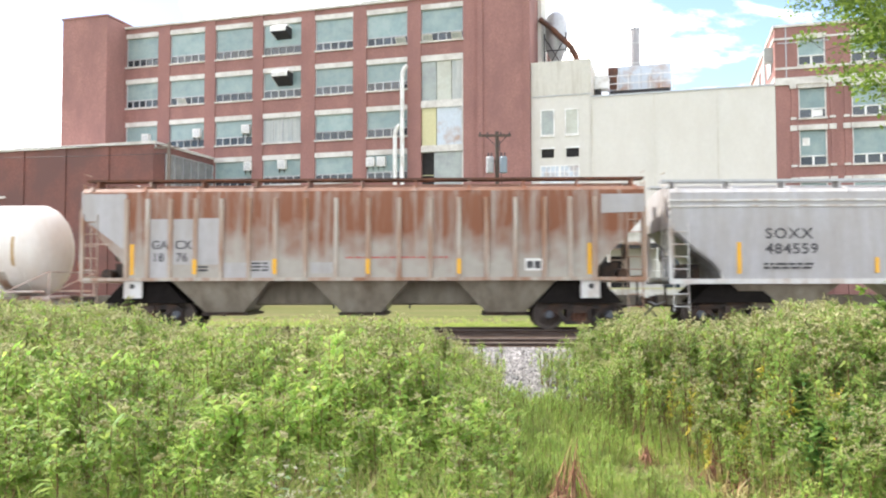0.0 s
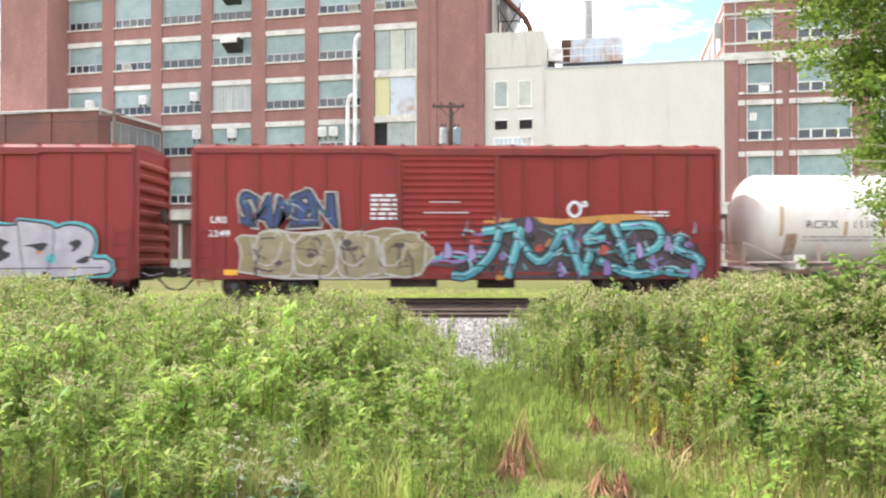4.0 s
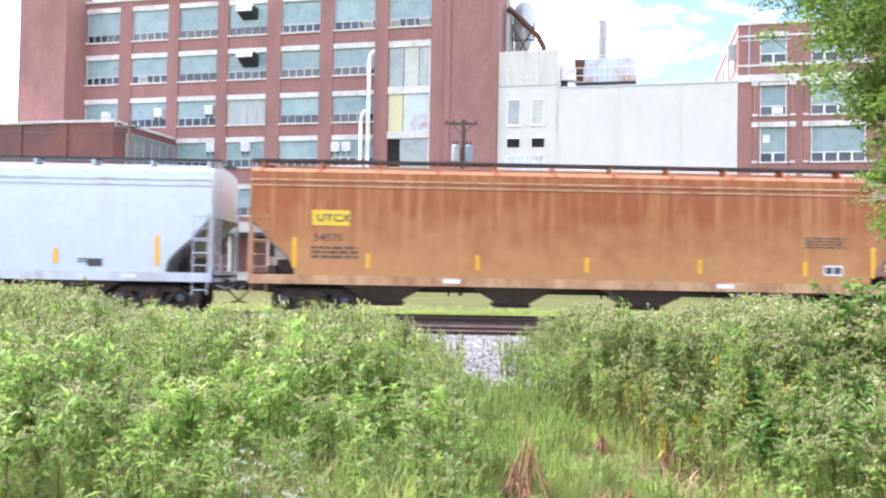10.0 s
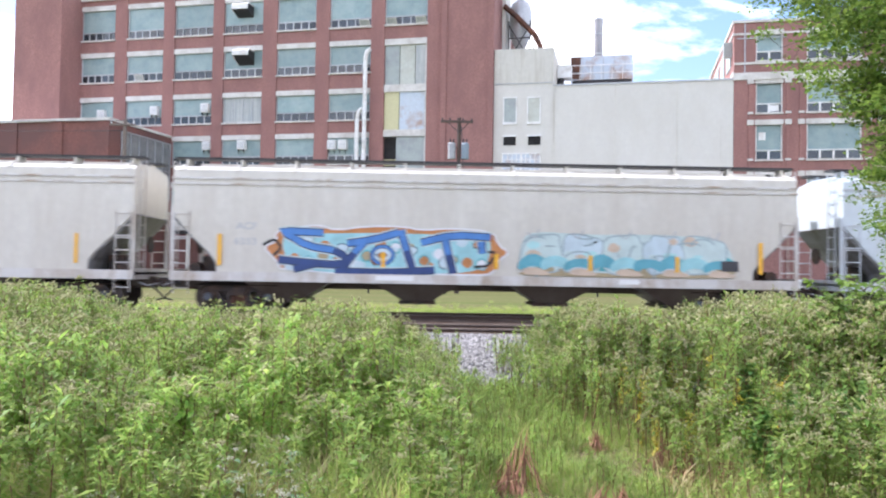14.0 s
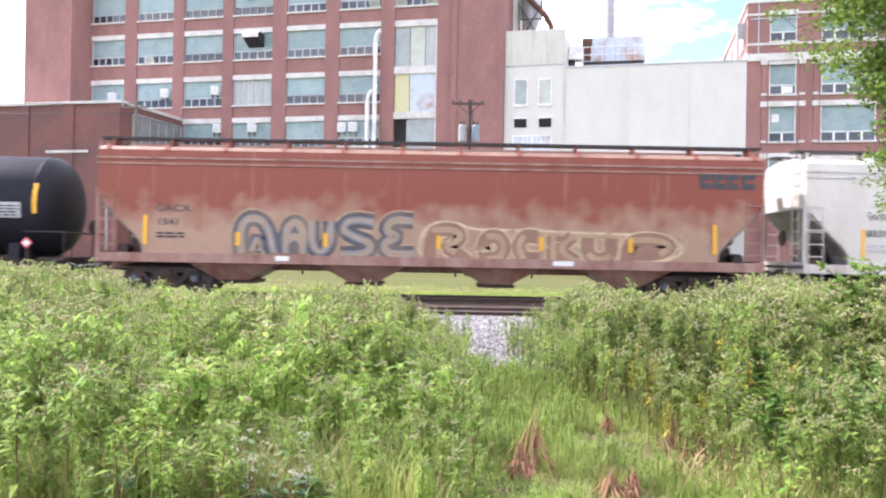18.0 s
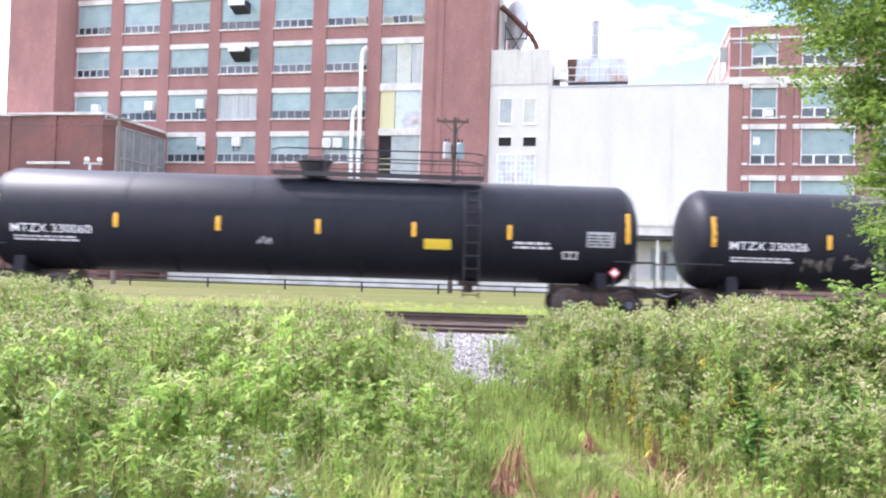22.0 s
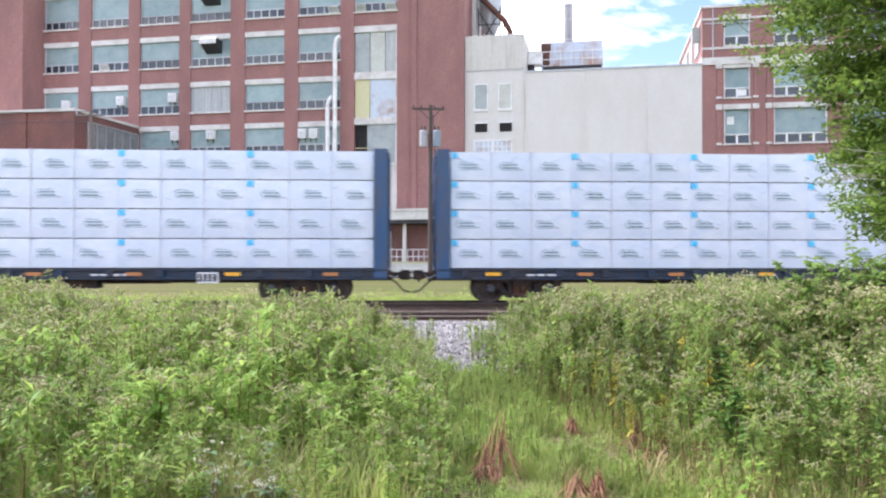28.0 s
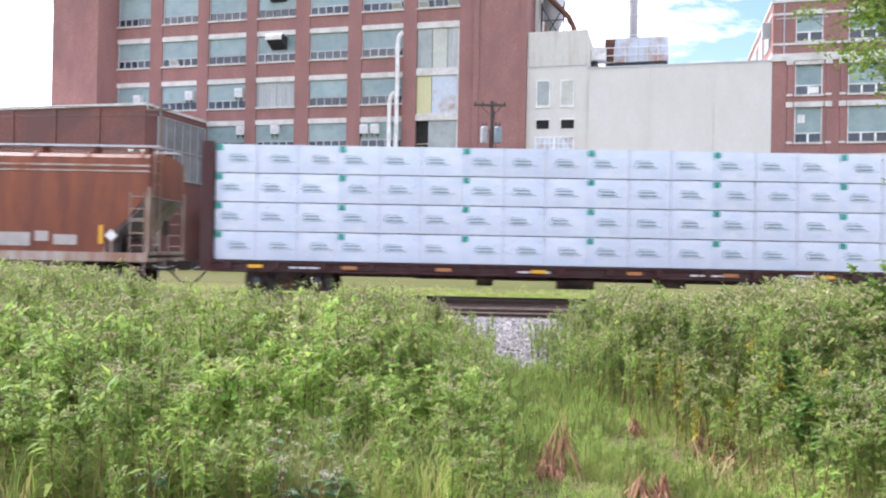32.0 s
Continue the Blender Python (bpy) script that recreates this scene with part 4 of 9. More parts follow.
def bogie_meshes():
    m = {}
    for k, y in enumerate((-1.06, 0.96)):
        sf = Geo()
        y1 = y + 0.10
        sf.prism([(-1.05, 0.62), (1.05, 0.62), (0.95, 0.74), (0.5, 0.80), (-0.5, 0.80), (-0.95, 0.74)], y, y1)
        sf.prism([(-0.78, 0.62), (-0.62, 0.62), (-0.32, 0.28), (-0.42, 0.18)], y, y1)
        sf.prism([(0.78, 0.62), (0.62, 0.62), (0.32, 0.28), (0.42, 0.18)], y, y1)
        sf.box(-0.42, 0.42, y, y1, 0.16, 0.27)
        sf.box(-0.36, -0.24, y, y1, 0.27, 0.62).box(0.24, 0.36, y, y1, 0.27, 0.62)
        for x in (-AXLE, AXLE):
            sf.box(x - 0.17, x + 0.17, y, y1, 0.34, 0.63)
        m["frame%d" % k] = solid("side_frame", sf)
    m["spring"] = solid("spring", Geo().tube((0, 0, 0.27), (0, 0, 0.50), 0.065, 8))
    m["bolster"] = solid("bogie", Geo().box(-0.22, 0.22, -1.15, 1.15, 0.50, 0.72).box(-0.3, 0.3, -0.4, 0.4, 0.66, 0.80).box(-0.62, -0.5, -0.8, 0.8, 0.36, 0.44).box(0.5, 0.62, -0.8, 0.8, 0.36, 0.44))
    prof = [(0.10, -0.80), (0.16, -0.80), (0.30, -0.735), (0.37, -0.735), (0.38, -0.80), (WHEEL_R, -0.80), (WHEEL_R + 0.004, -0.70), (WHEEL_R + 0.03, -0.69), (WHEEL_R + 0.03, -0.665), (0.37, -0.665), (0.2, -0.69), (0.085, -0.69),
            (0.085, 0.69), (0.2, 0.69), (0.37, 0.665), (WHEEL_R + 0.03, 0.665), (WHEEL_R + 0.03, 0.69), (WHEEL_R + 0.004, 0.70), (WHEEL_R, 0.80), (0.38, 0.80), (0.37, 0.735), (0.30, 0.735), (0.16, 0.80), (0.10, 0.80)]
    wg = lathe(prof, 28)
    m["wheelset"] = solid("wheelset", wg, 35)
    rim = lathe([(0.385, -0.804), (WHEEL_R - 0.004, -0.804), (WHEEL_R - 0.004, -0.80), (0.385, -0.80)], 28)
    m["rim"] = solid("rim", rim)
    cap = lathe([(0.02, -1.14), (0.10, -1.14), (0.13, -1.09), (0.13, -0.95)], 14)
    for i in range(3):
        a = i * 2.094 + 0.4
        cap.tube((0.06 * math.cos(a), -1.16, 0.06 * math.sin(a)), (0.06 * math.cos(a), -1.13, 0.06 * math.sin(a)), 0.018, 6)
    m["cap"] = solid("bearing_cap", cap, 40)
    for k, mt in (("frame0", BOGIE_DARK), ("frame1", BOGIE_DARK), ("spring", RUST), ("bolster", BOGIE_DARK), ("wheelset", WHEEL_STEEL), ("rim", TREAD), ("cap", CAP_BLUE)):
        m[k].materials.append(mt)
    return m


BM = bogie_meshes()


def bogie(car, x):
    b = part("bogie", BM["bolster"], None, car, at=pose(x, 0, 0))
    part("side_frame", BM["frame0"], None, b)
    part("side_frame", BM["frame1"], None, b)
    for y in (-1.01, 1.01):
        for q in (-0.15, 0, 0.15):
            part("spring", BM["spring"], None, b, at=pose(q, y, 0))
    for s in (-AXLE, AXLE):
        w = part("wheelset", BM["wheelset"], None, b, at=pose(s, 0, WHEEL_R))
        WHEELSETS.append((w, s))
        part("bearing_cap", BM["cap"], None, b, at=pose(s, 0, WHEEL_R))
        part("bearing_cap", BM["cap"], None, b, at=pose(s, 0, WHEEL_R, 0, 0, 180))


def coupler(car, x, s):
    """Draft gear, knuckle coupler and brake hose at the end x, pointing along s."""
    g = Geo().box(min(x - s * 1.2, x + s * 0.15), max(x - s * 1.2, x + s * 0.15), -0.22, 0.22, 0.66, 0.98)
    g.box(min(x, x + s * 0.5), max(x, x + s * 0.5), -0.09, 0.09, 0.74, 0.92)
    g.prism_z([(x + s * 0.42, -0.17), (x + s * 0.72, -0.20), (x + s * 0.74, -0.02), (x + s * 0.6, 0.02), (x + s * 0.7, 0.12), (x + s * 0.6, 0.2), (x + s * 0.42, 0.14)], 0.68, 0.98)
    c = part("coupler", g, BOGIE_DARK, car)
    pts = [(x + s * 0.15, -0.35, 0.72), (x + s * 0.35, -0.35, 0.55), (x + s * 0.52, -0.33, 0.36), (x + s * 0.75, -0.30, 0.30)]
    part("brake_hose", Geo().pipe(pts, 0.028, 6), BLACK_PAINT, c, smooth=60)
    part("cut_lever", Geo().pipe([(x + s * 0.1, -1.35, 0.85), (x + s * 0.3, -1.2, 0.75), (x + s * 0.35, -0.2, 0.82)], 0.018, 5), STEEL_GREY, c)


def ladder(g, x0, x1, y, z0, z1, step=0.36, r=0.018):
    g.tube((x0, y, z0), (x0, y, z1), r, 5).tube((x1, y, z0), (x1, y, z1), r, 5)
    z = z0 + 0.15
    while z < z1:
        g.tube((x0, y, z), (x1, y, z), r * 0.9, 5)
        z += step
    return g


def letters(name, text, size, x, z, y, material, parent, label="", offset=0.0, stretch=1.0, shear=0.0, wrap=None, bend=None, align="LEFT", spacing=1.0):
    """Lettering that lies on the side of a car. wrap: axis height and radius of a round tank."""
    cu = bpy.data.curves.new(name, "FONT")
    cu.body, cu.size, cu.offset, cu.shear, cu.align_x, cu.space_character = text, size, offset, shear, align, spacing
    cu.resolution_u = 3
    tmp = bpy.data.objects.new(name, cu)
    me = bpy.data.meshes.new_from_object(tmp)
    bpy.data.objects.remove(tmp)
    for v in me.vertices:
        px, pz = v.co.x * stretch + x, v.co.y + z
        if bend:
            pz += bend[0] * math.sin(bend[1] * (px - x) + bend[2])
        py = y
        if wrap:
            zc, r = wrap
            py = -math.sqrt(max(0.01, r * r - (pz - zc) ** 2)) - 0.013
        v.co = (px, py, pz)
    if me.materials:
        me.materials.clear()
    me.materials.append(material)
    ob = new(name, me)
    ob.parent = parent
    if label:
        tagged(ob, label)
    return ob


def patch(g, x0, x1, z0, z1, y=-1.506, wrap=None, n=4):
    """A flat patch on a side, or one that follows a round tank."""
    if not wrap:
        return g.box(x0, x1, y - 0.004, y + 0.004, z0, z1)
    zc, r = wrap
    rings = []
    for i in range(n + 1):
        z = z0 + (z1 - z0) * i / n
        yy = -math.sqrt(max(0.01, r * r - (z - zc) ** 2))
        rings.append([(x0, yy - 0.006, z), (x1, yy - 0.006, z), (x1, yy + 0.02, z), (x0, yy + 0.02, z)])
    return g.ring(rings)


def bars(g, x0, x1, z0, z1, rows, y=-1.506, wrap=None, seed=1):
    """Small print too fine to read, as plain bars."""
    rnd = random.Random(seed)
    h = (z1 - z0) / rows
    for i in range(rows):
        x = x0
        z = z0 + i * h
        while x < x1 - 0.05:
            w = min(rnd.uniform(0.1, 0.35), x1 - x)
            patch(g, x, x + w, z, z + h * 0.55, y, wrap, 1)
            x += w + 0.06
    return g


def text_mesh(name, text, offset, shear, spacing):
    cu = bpy.data.curves.new(name, "FONT")
    cu.body, cu.size, cu.offset, cu.shear, cu.space_character, cu.resolution_u = text, 1.0, offset, shear, spacing, 4
    tmp = bpy.data.objects.new(name, cu)
    me = bpy.data.meshes.new_from_object(tmp)
    bpy.data.objects.remove(tmp)
    return me


def letter_ranks(me):
    """For each vertex 0 or 1, in turn from letter to letter, so that letters which overlap lie in two planes."""
    root = list(range(len(me.vertices)))

    def find(i):
        while root[i] != i:
            root[i] = root[root[i]]
            i = root[i]
        return i

    for e in me.edges:
        a, b = find(e.vertices[0]), find(e.vertices[1])
        if a != b:
            root[a] = b
    span = {}
    for v in me.vertices:
        r = find(v.index)
        lo, hi = span.get(r, (9e9, -9e9))
        span[r] = (min(lo, v.co.x), max(hi, v.co.x))
    order = {r: i % 2 for i, r in enumerate(sorted(span, key=lambda r: sum(span[r])))}
    return [order[find(v.index)] for v in me.vertices]


def accents(car, x0, x1, z0, z1, mats, n, seed, y=-1.56, r=0.05):
    """Loose strokes, arrows and dots sprayed over a painted word."""
    rnd = random.Random(seed)
    for k, m in enumerate(mats):
        g = Geo()
        yy = y - 0.0015 * k
        for i in range(n):
            x, z, a = rnd.uniform(x0, x1), rnd.uniform(z0, z1), rnd.uniform(0, 6.28)
            bend, ln, w = rnd.uniform(-3, 3), rnd.uniform(0.2, 0.6), r * rnd.uniform(0.5, 1.2)
            px, pz = x, z
            for t in range(6):
                a += bend * ln / 6
                qx, qz = px + math.cos(a) * ln / 6, pz + math.sin(a) * ln / 6
                w2 = w * (1 - (t + 1) / 7)
                w1 = w * (1 - t / 7)
                nx, nz = -math.sin(a), math.cos(a)
                g.quad((px - nx * w1, yy, pz - nz * w1), (px + nx * w1, yy, pz + nz * w1), (qx + nx * w2, yy, qz + nz * w2), (qx - nx * w2, yy, qz - nz * w2))
                px, pz = qx, qz
            yy -= 0.00004
        part("graffiti_stroke", g, m, car)


def piece(car, text, x0, x1, z0, z1, fill, line, back=None, y=-1.506, shear=0.0, spacing=0.86, wild=0.07, wrap=None, label="", fat=0.065, shine=None):
    """A spray-painted word in coats (background, outline, fill), stretched into a box and warped by hand."""
    ref = text_mesh("ref", text, 0.0, shear, spacing)
    co = np.empty(len(ref.vertices) * 3)
    ref.vertices.foreach_get("co", co)
    co = co.reshape(-1, 3)
    lo, hi = co.min(0), co.max(0)
    bpy.data.meshes.remove(ref)
    k = sum(ord(c) for c in text)
    made = None
    coats = [("graffiti_background", back, 2.0, 0.003), ("graffiti_outline", line, 1.35, 0.007), ("graffiti_fill", fill, 0.85, 0.011), ("graffiti_shine", shine, -0.15, 0.015)]
    for nm, m, grow, lift in coats:
        if not m:
            continue
        me = text_mesh(nm, text, fat * grow, shear, spacing)
        step = letter_ranks(me)
        for v in me.vertices:
            u, w = (v.co.x - lo[0]) / (hi[0] - lo[0]), (v.co.y - lo[1]) / (hi[1] - lo[1])
            px, pz = x0 + u * (x1 - x0), z0 + w * (z1 - z0)
            px += wild * 1.3 * math.sin(4.1 * pz + 2.2 * px + k) + wild * 0.5 * math.sin(7.3 * pz - 3.1 * px)
            pz += wild * (math.sin(2.9 * px + k) + 0.6 * math.sin(6.7 * px + 2.0 * pz)) * (0.35 + 0.65 * w)
            up = lift + 0.0018 * step[v.index]
            py = y - up
            if wrap:
                py = -math.sqrt(max(0.01, wrap[1] ** 2 - (pz - wrap[0]) ** 2)) - up - 0.03
            v.co = (px, py, pz)
        me.materials.clear()
        me.materials.append(m)
        made = new(nm, me)
        made.parent = car
    if label:
        tagged(made, label)
    return made


def rounded(pts, soft, closed=True):
    """Cut the corners of a drawn line, soft times over."""
    pts = [Vector(p) for p in pts]
    for _ in range(soft):
        q = [] if closed else [pts[0]]
        for i in range(len(pts) if closed else len(pts) - 1):
            a, b = pts[i], pts[(i + 1) % len(pts)]
            q += [a * 0.75 + b * 0.25, a * 0.25 + b * 0.75]
        if not closed:
            q.append(pts[-1])
        pts = q
    return pts


def stroke(car, pts, m, y, w=0.04, soft=2, closed=False, label="", taper=False, wrap=None):
    """One sprayed line of width 2w through the points (x, z)."""
    q = rounded(pts, soft, closed)
    n = len(q)
    g = Geo()
    for i in range(n):
        if closed:
            t = q[(i + 1) % n] - q[i - 1]
        else:
            t = q[min(i + 1, n - 1)] - q[max(i - 1, 0)]
        t = t.normalized() if t.length > 1e-6 else Vector((1, 0))
        k = w * (1 - 0.75 * i / n) if taper else w
        for u in (1, -1):
            px, pz = q[i].x - u * t.y * k, q[i].y + u * t.x * k
            g.v.append((px, y if not wrap else -math.sqrt(max(0.01, wrap[1] ** 2 - (pz - wrap[0]) ** 2)) + y, pz))
    for i in range(n if closed else n - 1):
        a, b = 2 * i, 2 * ((i + 1) % n)
        g.f.append((a, a + 1, b + 1, b))
    return part("graffiti_stroke", g, m, car, label)


def spray(car, pts, m, y, line=None, w=0.03, soft=2, label="", halo=None, jag=0.0):
    """A sprayed field with a rounded edge, an outline and a rough halo behind it."""
    q = rounded(pts, soft)
    g = Geo()
    g.v = [(v.x, y, v.y) for v in q]
    g.f = [tuple(f) for f in tessellate_polygon([[Vector((v.x, v.y, 0)) for v in q]])]
    part("graffiti_field", g, m, car, label)
    if halo:
        rnd = random.Random(len(pts))
        ring = [v + Vector((rnd.uniform(-jag, jag), rnd.uniform(-jag, jag))) for v in rounded(pts, max(soft - 1, 0))]
        stroke(car, ring, halo, y + 0.003, w * 3.6, 1, True)
    if line:
        stroke(car, pts, line, y - 0.002, w, soft, True)


def bubbles(car, cells, z0, z1, y, fills, line, seed, inner=4, ink=None, lw=0.024, patches=(), square=0.62, label="", wisps=()):
    """Rounded graffiti letters side by side, each a field with an outline, inner lines and patches of a second colour."""
    rnd = random.Random(seed)
    for k, (a, b) in enumerate(cells):
        cx, cz, hw, hh = (a + b) / 2, (z0 + z1) / 2, (b - a) / 2 * 1.07, (z1 - z0) / 2
        pts = []
        for i in range(16):
            an = 2 * math.pi * i / 16
            ca, sa, w = math.cos(an), math.sin(an), 1 + rnd.uniform(-0.17, 0.10)
            pts.append((cx + hw * w * math.copysign(abs(ca) ** square, ca), cz + hh * w * math.copysign(abs(sa) ** square, sa)))
        yy = y - 0.004 * (k % 2)
        spray(car, pts, fills[k % len(fills)], yy, line, lw, 2, label)
        for j, m in enumerate(patches):
            x, z, q = cx + rnd.uniform(-0.6, 0.6) * hw, cz + rnd.uniform(-0.7, 0.7) * hh, rnd.uniform(0.12, 0.28)
            spray(car, [(x - q, z), (x - q * 0.2, z + q * rnd.uniform(0.4, 1.2)), (x + q, z + q * 0.2), (x + q * 0.1, z - q * rnd.uniform(0.3, 0.9))], m, y - 0.0075 - 0.0004 * j, None, 0.02, 1)
        for j in range(inner):
            x, z = cx + rnd.uniform(-0.75, 0.5) * hw, cz + rnd.uniform(-0.8, 0.8) * hh
            an, ln = rnd.choice((0.0, 0.2, 1.4, 1.57, 1.8, 2.9)) + rnd.uniform(-0.3, 0.3), rnd.uniform(0.25, 0.75)
            dx, dz, bow = math.cos(an) * ln / 2, math.sin(an) * ln / 2, rnd.uniform(-0.16, 0.16)
            stroke(car, [(x - dx, z - dz), (x - dx * 0.2 - dz * bow * 3, z + dx * bow * 3), (x + dx, z + dz), (x + dx + bow, z + dz - abs(bow))], ink or line, y - 0.0095 - 0.0003 * j, rnd.uniform(0.012, 0.036), 2)
        for j, m in enumerate(wisps):
            x = rnd.uniform(a, b)
            stroke(car, [(x - 0.12, z1 - 0.12), (x, z1 + rnd.uniform(0.0, 0.14)), (x + 0.1, z1 - 0.1)], m, y - 0.011 - 0.0003 * j, 0.022, 1)


def scrawl(car, x, z, w, h, material, seed=0, y=-1.508, n=10, r=0.022, label="spray-painted scrawl", wrap=None):
    rnd = random.Random(seed)
    pts = [(x, z + h * rnd.random())] + [(x + w * (i + 1) / n + rnd.uniform(-0.12, 0.05) * w, z + h * rnd.random()) for i in range(n)]
    return stroke(car, pts, material, -0.006 if wrap else y, r, 1, False, label, wrap=wrap)


def stripes(car, xs, z0=1.3, z1=1.75, w=0.12, y=-1.508, wrap=None, tall=(), m=None):
    for x in xs:
        g = Geo()
        a, b = (z0, z1) if x not in tall else (z0 - 0.02, z1 + 0.45)
        patch(g, x - w / 2, x + w / 2, a, b, y, wrap)
        part("reflector", g, m or REFLEX, car)


def start_car(name, label, category, xc):
    car = thing(name, label, category, group="cars of the freight train", at=pose(xc, TRACK_Y, BASE_Z))
    CARS.append((car, xc))
    return car


# -- covered hoppers --
# grime plus painted shade for the open hopper ends
SLOPE_GREY = paint("shaded_grimy_slope_sheet", (0.24, 0.24, 0.245), (0.12, 0.105, 0.095), 0.4, 0.4)


def hopper(label, x0, x1, body, lower, sill_mat, top=4.25, sill=(0.93, 1.20), drop=(2.85, 1.35), bays=(-5.85, -2.0, 2.0, 5.85), bay=(1.35, 0.42, 0.42), ribs=(), flare=0.03, roof=None, board=STEEL_GREY, truck=1.9, bead=True):
    L = (x1 - x0) / 2
    car = start_car("hopper_wagon", label, "hopper wagon", (x0 + x1) / 2)
    zs = sill[1] - 0.02

    def sec(x, zb):
        half = [(1.5, zb), (1.5 + flare, max(zb + 0.02, 2.2)), (1.5 + flare, max(zb + 0.04, 3.2)), (1.5, top - 0.28), (1.475, top - 0.09), (1.38, top + 0.015), (0.55, top + 0.13)]
        return [(x, -y, z) for y, z in half] + [(x, y, z) for y, z in reversed(half)]

    zd, ins = drop
    g = Geo()
    cut = [(0, zd), (0.45, zd - 0.40 * (zd - zs)), (0.8, zd - 0.66 * (zd - zs)), (0.95, zd - 0.82 * (zd - zs)), (1.0, zs)]
    g.ring([sec(-L + 0.05 + ins * k, z) for k, z in cut] + [sec(L - 0.05 - ins * k, z) for k, z in reversed(cut)])
    shell = part("body", g, body, car, smooth=30)
    if roof:
        shell.data.materials.append(roof)
        for pl in shell.data.polygons:
            if pl.normal.z > 0.3 or (roof is BROWN_ROOF and abs(pl.normal.x) > 0.8):
                pl.material_index = 1
    if not ribs and bead:
        for s in (-1, 1):
            low = [(s * (L - 0.05 - ins * k), z) for k, z in cut]
            # extra sheet over the body's slope, greyer than its paint to show shade
            part("slope_sheet", Geo().prism(low + [(x + s * 0.05, z - 0.03) for x, z in reversed(low)], -1.44, 1.44), SLOPE_GREY, car, "grimy grey slope sheet, darkened to stand in for shade")
    # roof: hatch cover, cross ribs, raised running board
    part("hatch_cover", Geo().prism_x([(-0.32, top + 0.12), (0.32, top + 0.12), (0.28, top + 0.24), (-0.28, top + 0.24)], -L + 0.5, L - 0.5), roof or body, car)
    for y in (-1.02, 0.55):
        part("running_board", Geo().box(-L - 0.05, L + 0.05, y, y + 0.47, top + 0.28, top + 0.345), board, car, "steel grating walkway")
    k = int(2 * L / 1.65)
    for i in range(k + 1):
        x = -L + 0.3 + i * (2 * L - 0.6) / k
        for y in (-1.02, 0.55):
            part("board_support", Geo().box(x - 0.03, x + 0.03, y, y + 0.47, top + 0.0, top + 0.28), body, car)
        part("roof_rib", Geo().prism_x([(-1.475, top - 0.12), (-1.38, top + 0.03), (-0.6, top + 0.15), (-0.6, top + 0.18), (-1.40, top + 0.065), (-1.515, top - 0.10)], x - 0.05, x + 0.05), body, car)
    if bead:
        for y in (-1.54, 1.46):
            part("top_chord", Geo().box(-L + 0.02, L - 0.02, y, y + 0.08, top - 0.36, top - 0.30).box(-L + 0.02, L - 0.02, y, y + 0.08, top - 0.52, top - 0.47), sill_mat, car)
    for s in (-1, 1):
        part("side_sill", Geo().box(-L, L, min(s * 1.4, s * 1.56), max(s * 1.4, s * 1.56), *sill), sill_mat, car)
    if ribs:
        for x in ribs:
            for s in (-1, 1):
                part("side_post", Geo().prism_z([(x - 0.07, s * 1.5), (x + 0.07, s * 1.5), (x + 0.045, s * 1.6), (x - 0.045, s * 1.6)], sill[1], top - 0.3), sill_mat, car)
    part("centre_sill", Geo().box(-L - 0.05, L + 0.05, -0.25, 0.25, 0.72, 1.02), lower, car)
    tw, bw, zb = bay
    for xb in bays:
        hp = part("discharge_bay", Geo().ring([[(xb - tw, -1.42, sill[0] + 0.05), (xb + tw, -1.42, sill[0] + 0.05), (xb + tw, 1.35, sill[0] + 0.05), (xb - tw, 1.35, sill[0] + 0.05)],
                                                [(xb - bw, -1.0, zb), (xb + bw, -1.0, zb), (xb + bw, 0.75, zb), (xb - bw, 0.75, zb)]]), lower, car)
        part("outlet_gate", Geo().box(xb - bw - 0.12, xb + bw + 0.12, -0.9, 0.9, zb - 0.1, zb).tube((xb, -1.05, zb - 0.05), (xb, -0.9, zb - 0.05), 0.07, 8), BOGIE_DARK, hp)
    for s in (-1, 1):
        e = s * L
        fr = Geo()
        for y in (-1.46, 1.46):
            fr.box(min(e, e - s * 0.09), max(e, e - s * 0.09), y - 0.05, y + 0.05, sill[1], zd + 0.25)
            fr.box(min(e - s * ins, e - s * (ins + 0.08)), max(e - s * ins, e - s * (ins + 0.08)), y - 0.04, y + 0.04, sill[1], sill[1] + 0.3)
        fr.box(min(e, e - s * 1.2), max(e, e - s * 1.2), -1.4, 1.4, sill[1] - 0.14, sill[1] - 0.06)
        fr.box(min(e, e - s * 0.08), max(e, e - s * 0.08), -1.5, 1.5, sill[0], sill[1] + 0.05)
        part("end_frame", fr, sill_mat, car)
        for y in (-1.55, 1.55):
            part("side_ladder", ladder(Geo(), e - s * 0.12, e - s * 0.55, y, 0.55, zd + 0.1), sill_mat, car)
        lg = Geo()
        for y in (-1.2, -0.75):
            lg.tube((e + s * 0.02, y, sill[1]), (e + s * 0.02, y, top + 0.2), 0.02, 5)
        for i in range(9):
            z = sill[1] + 0.25 + i * 0.36
            lg.tube((e + s * 0.02, -1.2, z), (e + s * 0.02, -0.75, z), 0.016, 5)
        part("grab_iron", Geo().pipe([(e - s * 0.02, -1.5, sill[1] + 1.0), (e - s * 0.9, -1.5, sill[1] + 1.0)], 0.018, 5), sill_mat, car)
        part("end_ladder", lg, sill_mat, car)
        gear = Geo().box(e - s * 0.9 - 0.25, e - s * 0.9 + 0.25, -0.5, 0.5, sill[1] - 0.06, sill[1] + 0.45).tube((e - s * 0.55, -0.9, sill[1] + 0.1), (e - s * 0.55, 0.2, sill[1] + 0.1), 0.17, 10)
